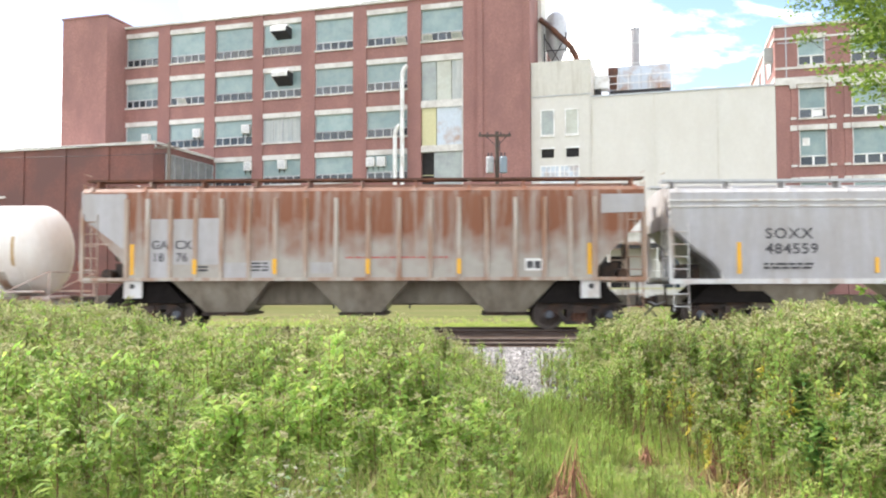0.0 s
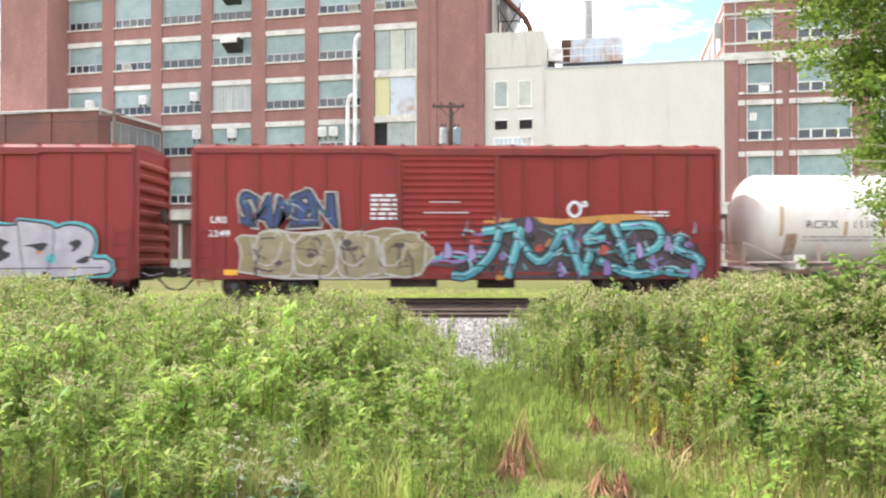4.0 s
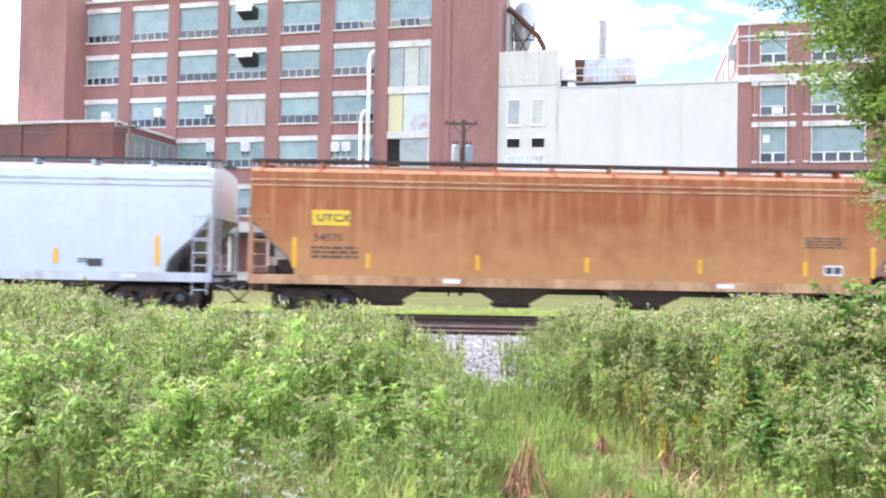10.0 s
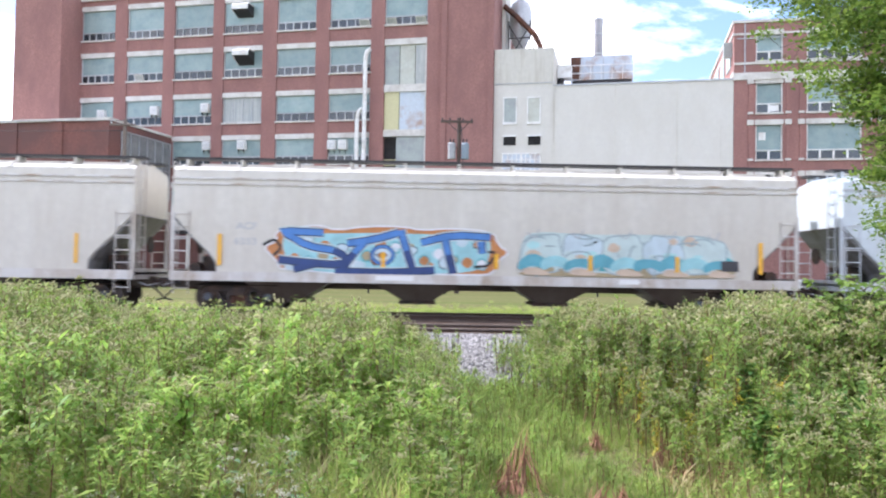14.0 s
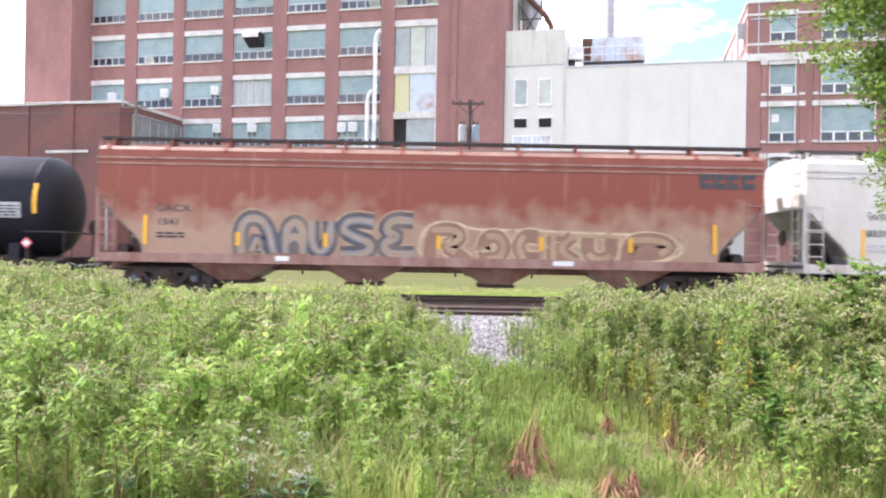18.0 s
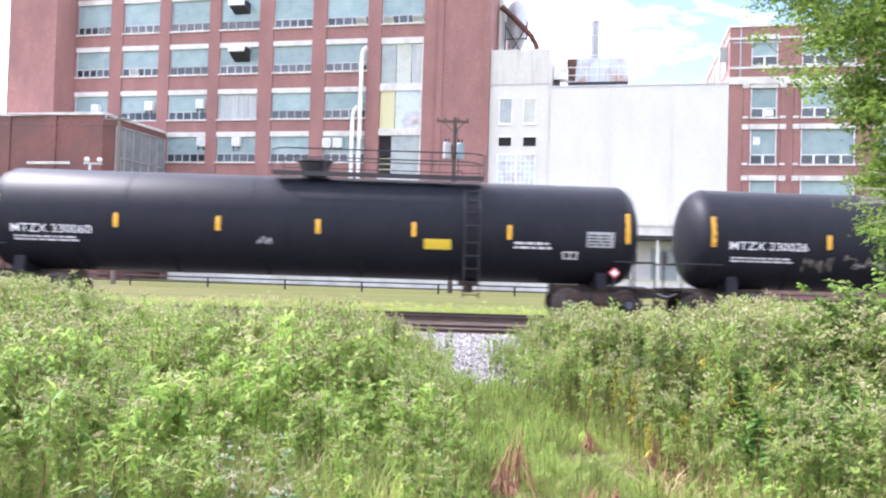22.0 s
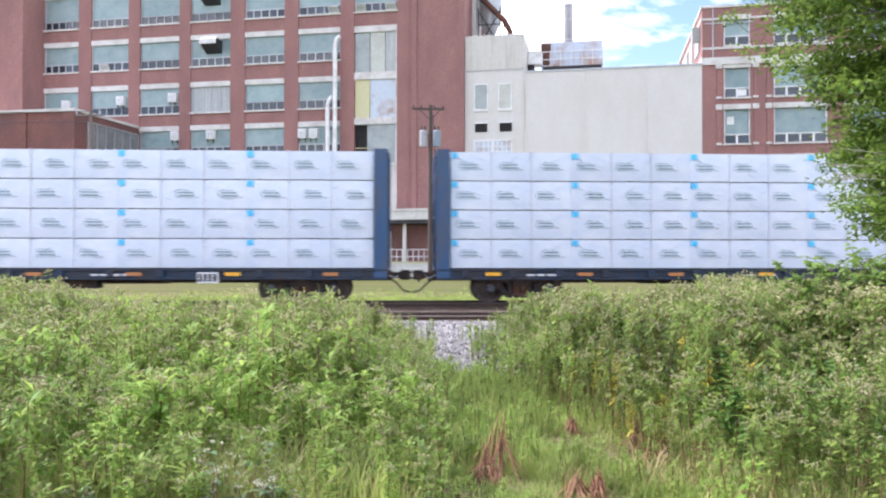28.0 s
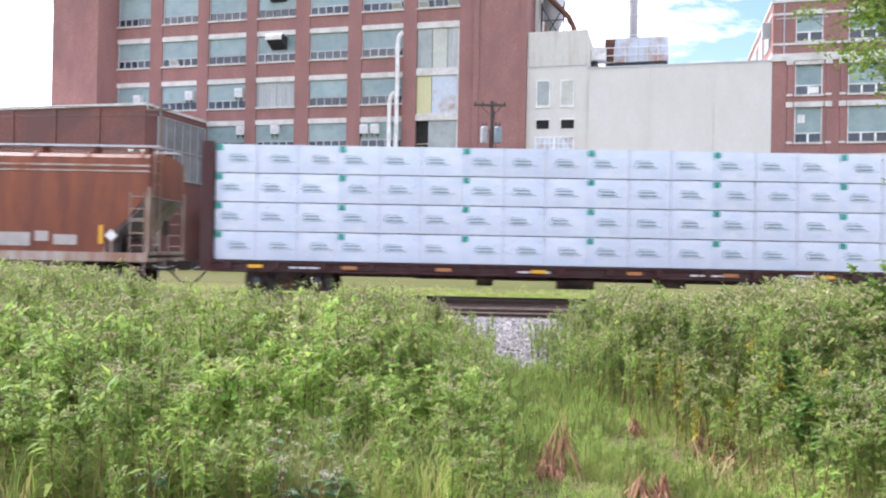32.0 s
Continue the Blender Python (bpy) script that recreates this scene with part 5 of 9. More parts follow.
        gear.tube((e - s * 0.3, 0.6, sill[1] + 0.8), (e - s * 0.24, 0.6, sill[1] + 0.8), 0.26, 14)
        part("brake_gear", gear, BOGIE_DARK, car)
        bx = s * (L - truck)
        # bolster coloured near-black for the shade above the wheels
        part("body_bolster", Geo().prism([(bx - 1.25, 0.80), (bx + 1.25, 0.80), (bx + 0.62, sill[0]), (bx - 0.62, sill[0])], -1.3, 1.3), UNDER_SHADE, car)
        part("brake_pipe", Geo().pipe([(e - s * 0.1, -0.6, sill[0]), (e - s * 0.1, -0.6, 0.7), (e - s * 1.4, -0.9, 0.62)], 0.03, 6), BOGIE_DARK, car)
        bogie(car, bx)
        coupler(car, e, s)
    return car, L


def run_rust(name, col, rust, z0, z1, amount=0.55):
    """Paint with rust that runs down from the roof in streaks and thins out between the heights z1 and z0."""
    m = paint(name, col, rust, amount, 0.10, edge=0.13, scale=2.6)
    n, l = m.node_tree.nodes, m.node_tree.links
    mx = next(x for x in n if x.type == "MIX_RGB")
    fac = mx.inputs["Fac"].links[0].from_socket
    sp = n.new("ShaderNodeSeparateXYZ")
    l.new(next(x for x in n if x.type == "TEX_COORD").outputs["Object"], sp.inputs["Vector"])
    big = n.new("ShaderNodeTexNoise")
    big.inputs["Scale"].default_value = 1.4
    l.new(next(x for x in n if x.type == "TEX_COORD").outputs["Object"], big.inputs["Vector"])
    ad = n.new("ShaderNodeMath")
    ad.operation = "MULTIPLY_ADD"
    ad.inputs[1].default_value = 2.2
    l.new(big.outputs["Fac"], ad.inputs[0])
    l.new(sp.outputs["Z"], ad.inputs[2])
    mr = n.new("ShaderNodeMapRange")
    mr.inputs["From Min"].default_value, mr.inputs["From Max"].default_value = z0 + 1.1, z1 + 1.1
    l.new(ad.outputs["Value"], mr.inputs["Value"])
    mu = n.new("ShaderNodeMath")
    mu.operation = "MULTIPLY"
    l.new(fac, mu.inputs[0])
    l.new(mr.outputs["Result"], mu.inputs[1])
    l.new(mu.outputs["Value"], mx.inputs["Fac"])
    return m


RUSTY_GREY = run_rust("rust-streaked_grey_paint", (0.39, 0.365, 0.32), (0.22, 0.085, 0.042), 1.9, 3.1, 0.8)
GREY_LOWER = paint("dusty_grey_steel", (0.36, 0.33, 0.27), (0.12, 0.09, 0.06), 0.45, 0.5, edge=0.25)
RUST_TRIM = paint("rust_trim", (0.46, 0.42, 0.36), (0.30, 0.14, 0.07), 0.45, 0.3)
PALE_GREY = paint("light_grey_paint", (0.44, 0.44, 0.45), (0.32, 0.29, 0.25), 0.25, 0.3, edge=0.25)
WHITE_TRIM = paint("off_white_trim", (0.62, 0.62, 0.60), (0.36, 0.24, 0.15), 0.25, 0.4)
RUST_ORANGE = run_rust("weathered_orange_paint", (0.47, 0.235, 0.088), (0.31, 0.092, 0.03), 1.5, 3.3, 0.8)
ORANGE_TRIM = paint("weathered_cream_orange_trim", (0.56, 0.36, 0.20), (0.33, 0.15, 0.07), 0.45, 0.8)
BLUE_GREY = paint("pale_blue_grey_paint", (0.53, 0.585, 0.615), (0.50, 0.53, 0.52), 0.2, 0.6, edge=0.2)
BLUE_TRIM = paint("pale_blue_grey_trim", (0.52, 0.56, 0.60), (0.35, 0.30, 0.24), 0.2, 0.5)
CREAM_GREY = paint("pale_cream_grey_paint", (0.60, 0.575, 0.51), (0.50, 0.46, 0.39), 0.25, 0.3, edge=0.25)
CREAM_TRIM = paint("cream_trim", (0.58, 0.56, 0.53), (0.36, 0.28, 0.2), 0.3, 0.5)
BROWN_RED = run_rust("weathered_brown_red_paint", (0.38, 0.25, 0.17), (0.24, 0.07, 0.045), 1.9, 2.9, 1.1)
BROWN_ROOF = paint("dusty_pink_brown_roof", (0.36, 0.25, 0.18), (0.22, 0.10, 0.07), 0.5, 0.8, edge=0.25)
ORANGE_ROOF = paint("dusty_orange_roof", (0.42, 0.22, 0.11), (0.30, 0.12, 0.05), 0.5, 0.8, edge=0.25)
RUST_ROOF = paint("rusty_grey_roof", (0.27, 0.16, 0.11), (0.16, 0.07, 0.04), 0.5, 0.8, edge=0.25)
BROWN_TRIM = paint("dusty_brown_trim", (0.36, 0.23, 0.18), (0.22, 0.10, 0.07), 0.45, 0.6)
RED_RUST = paint("rusty_orange_red_paint", (0.29, 0.095, 0.042), (0.13, 0.048, 0.032), 0.55, 0.3, edge=0.2, scale=0.9)
BOX_RED = paint("boxcar_red_paint", (0.265, 0.031, 0.027), (0.205, 0.03, 0.026), 0.4, 0.3, edge=0.25, rough=0.55)
BOX_RED_TRIM = paint("boxcar_red_trim", (0.23, 0.035, 0.03), (0.15, 0.04, 0.03), 0.35, 0.5)
DARK_BAY = paint("dark_grimy_steel", (0.13, 0.11, 0.09), (0.07, 0.05, 0.04), 0.5, 0.6, edge=0.3)


def hopper_one():
    car, L = hopper("light grey hopper wagon with white end frame", 5.68, 22.4, PALE_GREY, GREY_LOWER, WHITE_TRIM, sill=(1.35, 1.5), top=4.1, drop=(3.0, 1.5), bays=(-5.0, 0, 5.0), bay=(1.6, 0.6, 0.5))
    letters("reporting_mark", "SOXX", 0.42, -L + 2.75, 2.66, -1.54, INK, car, "black stencilled reporting mark", 0.008, 1.1, spacing=1.15)
    letters("reporting_mark", "484559", 0.42, -L + 2.75, 2.22, -1.54, INK, car, "black stencilled number", 0.008, 1.1, spacing=1.1)
    g = Geo()
    bars(g, -L + 2.7, -L + 4.1, 1.78, 2.0, 2, -1.54, seed=3)
    part("small_print", g, INK, car)
    stripes(car, (-L + 2.0, -L + 5.9), 1.66, 2.1, y=-1.54, tall=(-L + 2.0,))


POSTS_TWO = (-6.95, -6.31, -5.63, -4.87, -4.10, -3.28, -2.49, -1.60, -0.69, 0.26, 1.17, 2.09, 2.93, 3.73, 4.58, 5.42, 6.17, 6.88)


def hopper_two():
    car, L = hopper("grey ribbed hopper wagon with heavy rust streaks", -11.69, 5.04, RUSTY_GREY, GREY_LOWER, RUST_TRIM, sill=(1.46, 1.56), top=4.2, drop=(3.35, 1.4), bays=(-4.15, 0, 4.3), bay=(1.5, 0.58, 0.52), ribs=POSTS_TWO, flare=0.0, board=RUST, bead=False, roof=RUST_ROOF)
    part("inner_sheet", Geo().box(-5.8, 5.9, -0.45, 0.45, 0.78, 1.46), GREY_LOWER, car)
    part("end_plate", Geo().prism([(-(L - 0.05), 4.05), (-(L - 1.4), 4.05), (-(L - 1.4), 2.35), (-(L - 0.05), 3.35)], -1.515, -1.503), PALE_GREY, car, "pale grey end plate")
    part("end_plate", Geo().prism([(L - 0.05, 3.98), (L - 1.3, 3.98), (L - 1.3, 3.42), (L - 0.05, 3.45)], -1.515, -1.503), PALE_GREY, car, "pale grey end plate")
    for s in (-1, 1):
        cp = part("corner_plate", Geo().box(min(s * (L - 1.35), s * (L - 1.9)), max(s * (L - 1.35), s * (L - 1.9)), -1.5, -1.46, 0.95, 1.46), WHITE_TRIM, car)
        part("jacking_hole", Geo().tube((s * (L - 1.6), -1.506, 1.3), (s * (L - 1.6), -1.49, 1.3), 0.08, 12), BLACK_PAINT, cp)
    for tx, x, z in (("GA", -6.2, 2.41), ("CX", -5.5, 2.41), ("18", -6.17, 2.04), ("76", -5.46, 2.04)):
        letters("reporting_mark", tx, 0.36, x, z, -1.512, INK, car, "black stencilled mark", 0.006, 1.0)
    for x0, x1, z0, z1 in ((-6.24, -5.7, 1.56, 3.3), (-5.55, -4.94, 1.95, 3.3), (-4.8, -4.17, 1.95, 3.32), (-4.02, -3.35, 1.56, 2.0), (-3.2, -2.56, 1.56, 2.05)):
        part("fresh_paint", Geo().box(x0, x1, -1.506, -1.498, z0, z1), PALE_GREY, car, "patch of fresh pale grey paint")
    g = Geo()
    bars(g, -3.2, -2.7, 1.75, 2.05, 3, seed=5), bars(g, -4.8, -4.4, 1.75, 1.95, 2, seed=6), bars(g, 4.9, 5.3, 1.8, 2.05, 2, seed=7)
    part("small_print", g, INK, car)
    r = Geo()
    bars(r, -0.4, 2.6, 2.12, 2.2, 1, seed=9)
    part("red_print", r, G_RED, car)
    part("label_plate", Geo().box(-1.45, -0.8, -1.51, -1.5, 1.68, 2.0), PALE_GREY, car)
    sg = part("label_plate", Geo().box(4.85, 5.35, -1.51, -1.5, 1.75, 2.1), SIGN_WHITE, car)
    part("label_ink", Geo().box(4.9, 5.08, -1.514, -1.508, 1.82, 2.03).box(5.12, 5.3, -1.514, -1.508, 1.82, 2.03), INK, sg)
    stripes(car, (-4.87, -2.49, 0.26, 2.93), 1.66, 2.1, y=-1.602)
    stripes(car, (-6.78, 6.72), 1.64, 2.55, y=-1.506)


def hopper_seven():
    car, L = hopper("long hopper wagon in weathered orange paint", -97.92, -78.32, RUST_ORANGE, DARK_BAY, ORANGE_TRIM, top=4.3, board=STEEL_DARK, roof=ORANGE_ROOF)
    plate = part("name_panel", Geo().box(-L + 1.85, -L + 2.95, -1.55, -1.535, 2.65, 3.1), SIGN_YELLOW, car, "yellow panel")
    letters("reporting_mark", "UTCX", 0.30, -L + 1.98, 2.77, -1.556, INK, plate, "black lettering on yellow", 0.006, 1.2)
    letters("reporting_mark", "54575", 0.30, -L + 1.9, 2.2, -1.538, INK, car, "faded stencilled number", 0.004, 1.15)
    g = Geo()
    bars(g, -L + 1.85, -L + 3.2, 1.7, 2.1, 3, -1.537, seed=11), bars(g, 6.5, 7.7, 2.25, 2.6, 4, -1.537, seed=12)
    part("small_print", g, DARK_BAY, car)
    sg = part("label_plate", Geo().box(7.05, 7.6, -1.545, -1.535, 1.45, 1.75), SIGN_WHITE, car)
    part("label_ink", Geo().box(7.1, 7.3, -1.55, -1.54, 1.5, 1.7).box(7.35, 7.55, -1.55, -1.54, 1.5, 1.7), INK, sg)
    part("sill_label", Geo().box(-4.1, -3.6, -1.57, -1.555, 1.02, 1.15).box(3.9, 4.4, -1.57, -1.555, 1.02, 1.15), SIGN_WHITE, car)
    stripes(car, (-8.45, -6.3, -3.1, 0.1, 3.4, 6.5, 8.5), 1.42, 1.85, y=-1.54, tall=(-8.45, 8.5))


def hopper_eight():
    car, L = hopper("long pale blue-grey hopper wagon", -118.53, -98.96, BLUE_GREY, DARK_BAY, BLUE_TRIM, top=4.25, board=STEEL_DARK)
    letters("reporting_mark", "ECUX", 0.34, -L + 1.6, 2.5, -1.538, INK, car, "black stencilled reporting mark", 0.006, 1.2)
    letters("reporting_mark", "887200", 0.34, -L + 1.6, 2.05, -1.538, INK, car, "black stencilled number", 0.006, 1.15)
    g = Geo()
    bars(g, -L + 1.6, -L + 3.3, 1.6, 1.8, 2, -1.537, seed=13), bars(g, 5.9, 6.6, 1.45, 1.6, 2, -1.537, seed=14)
    part("small_print", g, INK, car)
    part("label_plate", Geo().box(6.2, 6.6, -1.545, -1.535, 1.35, 1.55), INK, car, "black data plate")
    part("sill_label", Geo().box(-8.9, -8.75, -1.57, -1.555, 1.03, 1.13).box(-7.3, -7.1, -1.57, -1.555, 1.03, 1.13).box(7.2, 7.6, -1.57, -1.555, 1.03, 1.13), INK_WHITE, car)
    stripes(car, (-8.35, -5.9, -3.6, -0.7, 2.35, 5.25, 8.2), 1.4, 1.82, y=-1.54, tall=(-8.35, 8.2))


def hopper_nine():
    car, L = hopper("pale grey hopper wagon with blue and teal graffiti", -138.18, -119.78, CREAM_GREY, DARK_BAY, CREAM_TRIM, top=4.25, board=STEEL_DARK)
    letters("reporting_mark", "ACF", 0.28, -L + 1.9, 2.45, -1.538, STEEL_GREY, car, "faded mark", 0.003, 1.2)
    letters("reporting_mark", "6333", 0.28, -L + 1.85, 2.0, -1.538, STEEL_GREY, car, "faded number", 0.003, 1.2)
    spray(car, [(-6.5, 1.95), (-6.1, 2.1), (-6.15, 2.4), (-5.6, 2.5), (-4.9, 2.62), (-4.4, 2.45), (-3.5, 2.6), (-2.4, 2.6), (-1.9, 2.5), (-1.0, 2.58), (0.2, 2.5), (0.35, 2.1), (0.7, 1.9), (0.35, 1.65), (0.2, 1.25), (-0.4, 1.22), (-5.9, 1.22), (-6.15, 1.6)], G_ORANGE, -1.538, G_WHITE, 0.025, 1, "rust-orange sprayed cloud with spiked ends")
    spray(car, [(-5.95, 1.9), (-5.9, 2.35), (-4.9, 2.35), (-3.5, 2.4), (-2.0, 2.4), (0.1, 2.35), (0.15, 1.9), (-0.1, 1.3), (-2.0, 1.22), (-5.6, 1.22)], G_LTEAL, -1.541, None, 0.02, 2, "pale turquoise fill")
    rnd = random.Random(4)
    for k in range(14):
        x, z = -5.6 + k * 0.42, rnd.uniform(1.45, 2.1)
        spray(car, [(x - 0.2, z), (x, z + 0.22), (x + 0.22, z + 0.05), (x + 0.05, z - 0.2)], (G_ORANGE, G_WHITE, G_TAN)[k % 3], -1.544 - 0.0003 * (k % 3), G_TEAL if k % 2 else None, 0.02, 2)
    rnd = random.Random(14)
    for k in range(12):
        x, z = -5.7 + k * 0.5, rnd.uniform(1.35, 2.2)
        spray(car, [(x - 0.22, z - 0.05), (x - 0.05, z + rnd.uniform(0.1, 0.3)), (x + 0.24, z + 0.05), (x + 0.02, z - rnd.uniform(0.1, 0.28))], (G_ICE, G_ICE, G_ORANGE)[k % 3], -1.5452 - 0.0003 * (k % 3), G_NIGHT if k % 2 else None, 0.014, 1)
    tops = ([(-4.75, 2.38), (-6.05, 2.42), (-5.75, 2.3), (-5.2, 1.98), (-4.45, 1.88)], [(-4.05, 2.08), (-3.3, 2.2), (-2.55, 2.42)], [(-3.5, 2.18), (-3.85, 1.8)], [(-2.5, 2.5), (-2.32, 1.9)], [(-1.9, 2.14), (-1.0, 2.38), (0.12, 2.33)], [(-1.2, 2.25), (-1.1, 1.8)], [(-0.15, 2.2), (-0.1, 1.85)])
    feet = ([(-4.45, 1.88), (-4.05, 1.68), (-4.2, 1.44), (-5.2, 1.5), (-6.05, 1.58)], [(-3.85, 1.8), (-4.25, 1.24)], [(-2.32, 1.9), (-2.1, 1.26)], [(-4.4, 1.27), (-2.9, 1.24), (-1.5, 1.34)], [(-1.1, 1.8), (-0.95, 1.25)], [(-5.6, 1.3), (-4.9, 1.5)])
    for f in tops + feet:
        stroke(car, f, G_ICE, -1.5475, 0.15, 1)
    for f in tops + feet:
        stroke(car, f, G_NIGHT, -1.549, 0.118, 1)
    for k, f in enumerate(tops):
        stroke(car, f, G_MIDBLUE, -1.551 - 0.0003 * k, 0.088, 1, label="blue graffiti letters fading to navy")
    for k, f in enumerate(feet):
        stroke(car, f, G_BLUE, -1.554 - 0.0003 * k, 0.09, 1)
    oval = [(-3.02 + 0.33 * math.cos(a), 1.76 + 0.27 * math.sin(a)) for a in [i * math.pi / 4 for i in range(8)]]
    spray(car, oval, G_ICE, -1.5465, None, 0.02, 1)
    stroke(car, oval, G_NIGHT, -1.5480, 0.06, 1, True)
    stroke(car, oval, G_MIDBLUE, -1.5495, 0.035, 1, True)
    spray(car, [(-3.2, 1.72), (-3.05, 1.86), (-2.85, 1.78), (-3.0, 1.66)], G_ORANGE, -1.5505, G_NIGHT, 0.014, 1)
    for f in ([(-6.5, 2.0), (-6.15, 2.2), (-5.95, 1.9), (-6.2, 1.7)], [(-0.35, 1.45), (0.1, 1.5), (0.3, 1.9), (0.05, 1.9)]):
        stroke(car, f, BLACK_PAINT, -1.5465, 0.04, 1)
    spray(car, [(0.95, 1.25), (1.0, 2.2), (1.3, 2.55), (3.0, 2.45), (4.6, 2.5), (6.3, 2.45), (7.1, 2.2), (7.3, 1.7), (7.2, 1.24), (4.0, 1.22)], G_PALE, -1.538, None, 0.02, 2, "pale sprayed field behind turquoise letters")
    spray(car, [(0.95, 1.85), (1.6, 1.7), (2.6, 1.95), (3.6, 1.75), (4.6, 1.95), (5.6, 1.75), (7.2, 1.95), (7.3, 1.45), (6.0, 1.35), (4.6, 1.5), (3.4, 1.35), (2.2, 1.55), (1.1, 1.4)], G_TEAL, -1.542, None, 0.02, 2)
    spray(car, [(0.95, 1.35), (2.2, 1.5), (3.4, 1.3), (4.6, 1.45), (6.0, 1.3), (7.2, 1.4), (7.2, 1.22), (1.0, 1.22)], G_TAN, -1.545, None, 0.02, 2)
    bubbles(car, [(1.05, 2.2), (2.2, 3.4), (3.4, 4.65), (4.65, 5.75), (5.75, 7.0)], 1.3, 2.48, -1.546, [G_PALE, G_ICE], G_MIST, 78, 3, G_MIST, 0.02, (G_PEACH, G_MINT, G_PALE), label="pale turquoise graffiti letters")
    for k in range(9):
        x = 1.0 + k * 0.68
        spray(car, [(x - 0.1, 1.62 + 0.1 * (k % 2)), (x + 0.35, 1.95 - 0.08 * (k % 3)), (x + 0.8, 1.7), (x + 0.75, 1.42), (x + 0.3, 1.55), (x - 0.05, 1.35)], (G_TEALBLUE, G_LTEAL, G_TEALBLUE)[k % 3], -1.5585 - 0.0004 * (k % 3), None, 0.02, 2, "turquoise wave across the letters")
        if k % 2 == 0:
            spray(car, [(x, 1.26), (x + 0.2, 1.5), (x + 0.7, 1.42), (x + 1.0, 1.25)], G_PEACH, -1.561, None, 0.02, 2)
    for k, x in enumerate((1.2, 2.5, 3.9, 5.2, 6.5)):
        stroke(car, [(x, 2.5), (x + 0.2, 2.3), (x + 0.35, 2.6)], STEEL_GREY, -1.562, 0.02, 1)
        spray(car, [(x + 0.1, 1.35), (x + 0.5, 1.7), (x + 0.9, 1.4), (x + 0.5, 1.28)], (G_TAN, G_PALE)[k % 2], -1.5475, None, 0.02, 2)
    stripes(car, (-7.75, -3.0, 0.3, 3.05, 5.6, 8.05), 1.4, 1.85, y=-1.575, tall=(-7.75, 8.05))
    part("label_plate", Geo().box(6.9, 7.4, -1.565, -1.535, 1.45, 1.75), INK, car, "black data plate")
    part("sill_label", Geo().box(-3.2, -2.1, -1.57, -1.555, 1.02, 1.16).box(3.9, 4.5, -1.57, -1.555, 1.02, 1.16), SIGN_WHITE, car)


def hopper_ten():
    car, L = hopper("plain cream-grey hopper wagon", -158.56, -139.21, CREAM_GREY, DARK_BAY, CREAM_TRIM, top=4.25, board=STEEL_DARK)
    letters("reporting_mark", "WFRX", 0.28, -L + 1.85, 2.5, -1.538, INK, car, "grey stencilled reporting mark", 0.004, 1.2)
    letters("reporting_mark", "883922", 0.28, -L + 1.8, 2.03, -1.538, INK, car, "grey stencilled number", 0.004, 1.2)
    g = Geo()
    bars(g, -L + 1.85, -L + 3.6, 1.6, 1.85, 2, -1.537, seed=15), bars(g, -0.2, 0.8, 2.05, 2.45, 4, -1.537, seed=16)
    part("small_print", g, STEEL_GREY, car)
    stripes(car, (-7.95, -5.2, -2.5, 0.2, 2.85, 5.4, 8.0), 1.4, 1.8, y=-1.54, w=0.1, tall=(-7.95, 8.0))


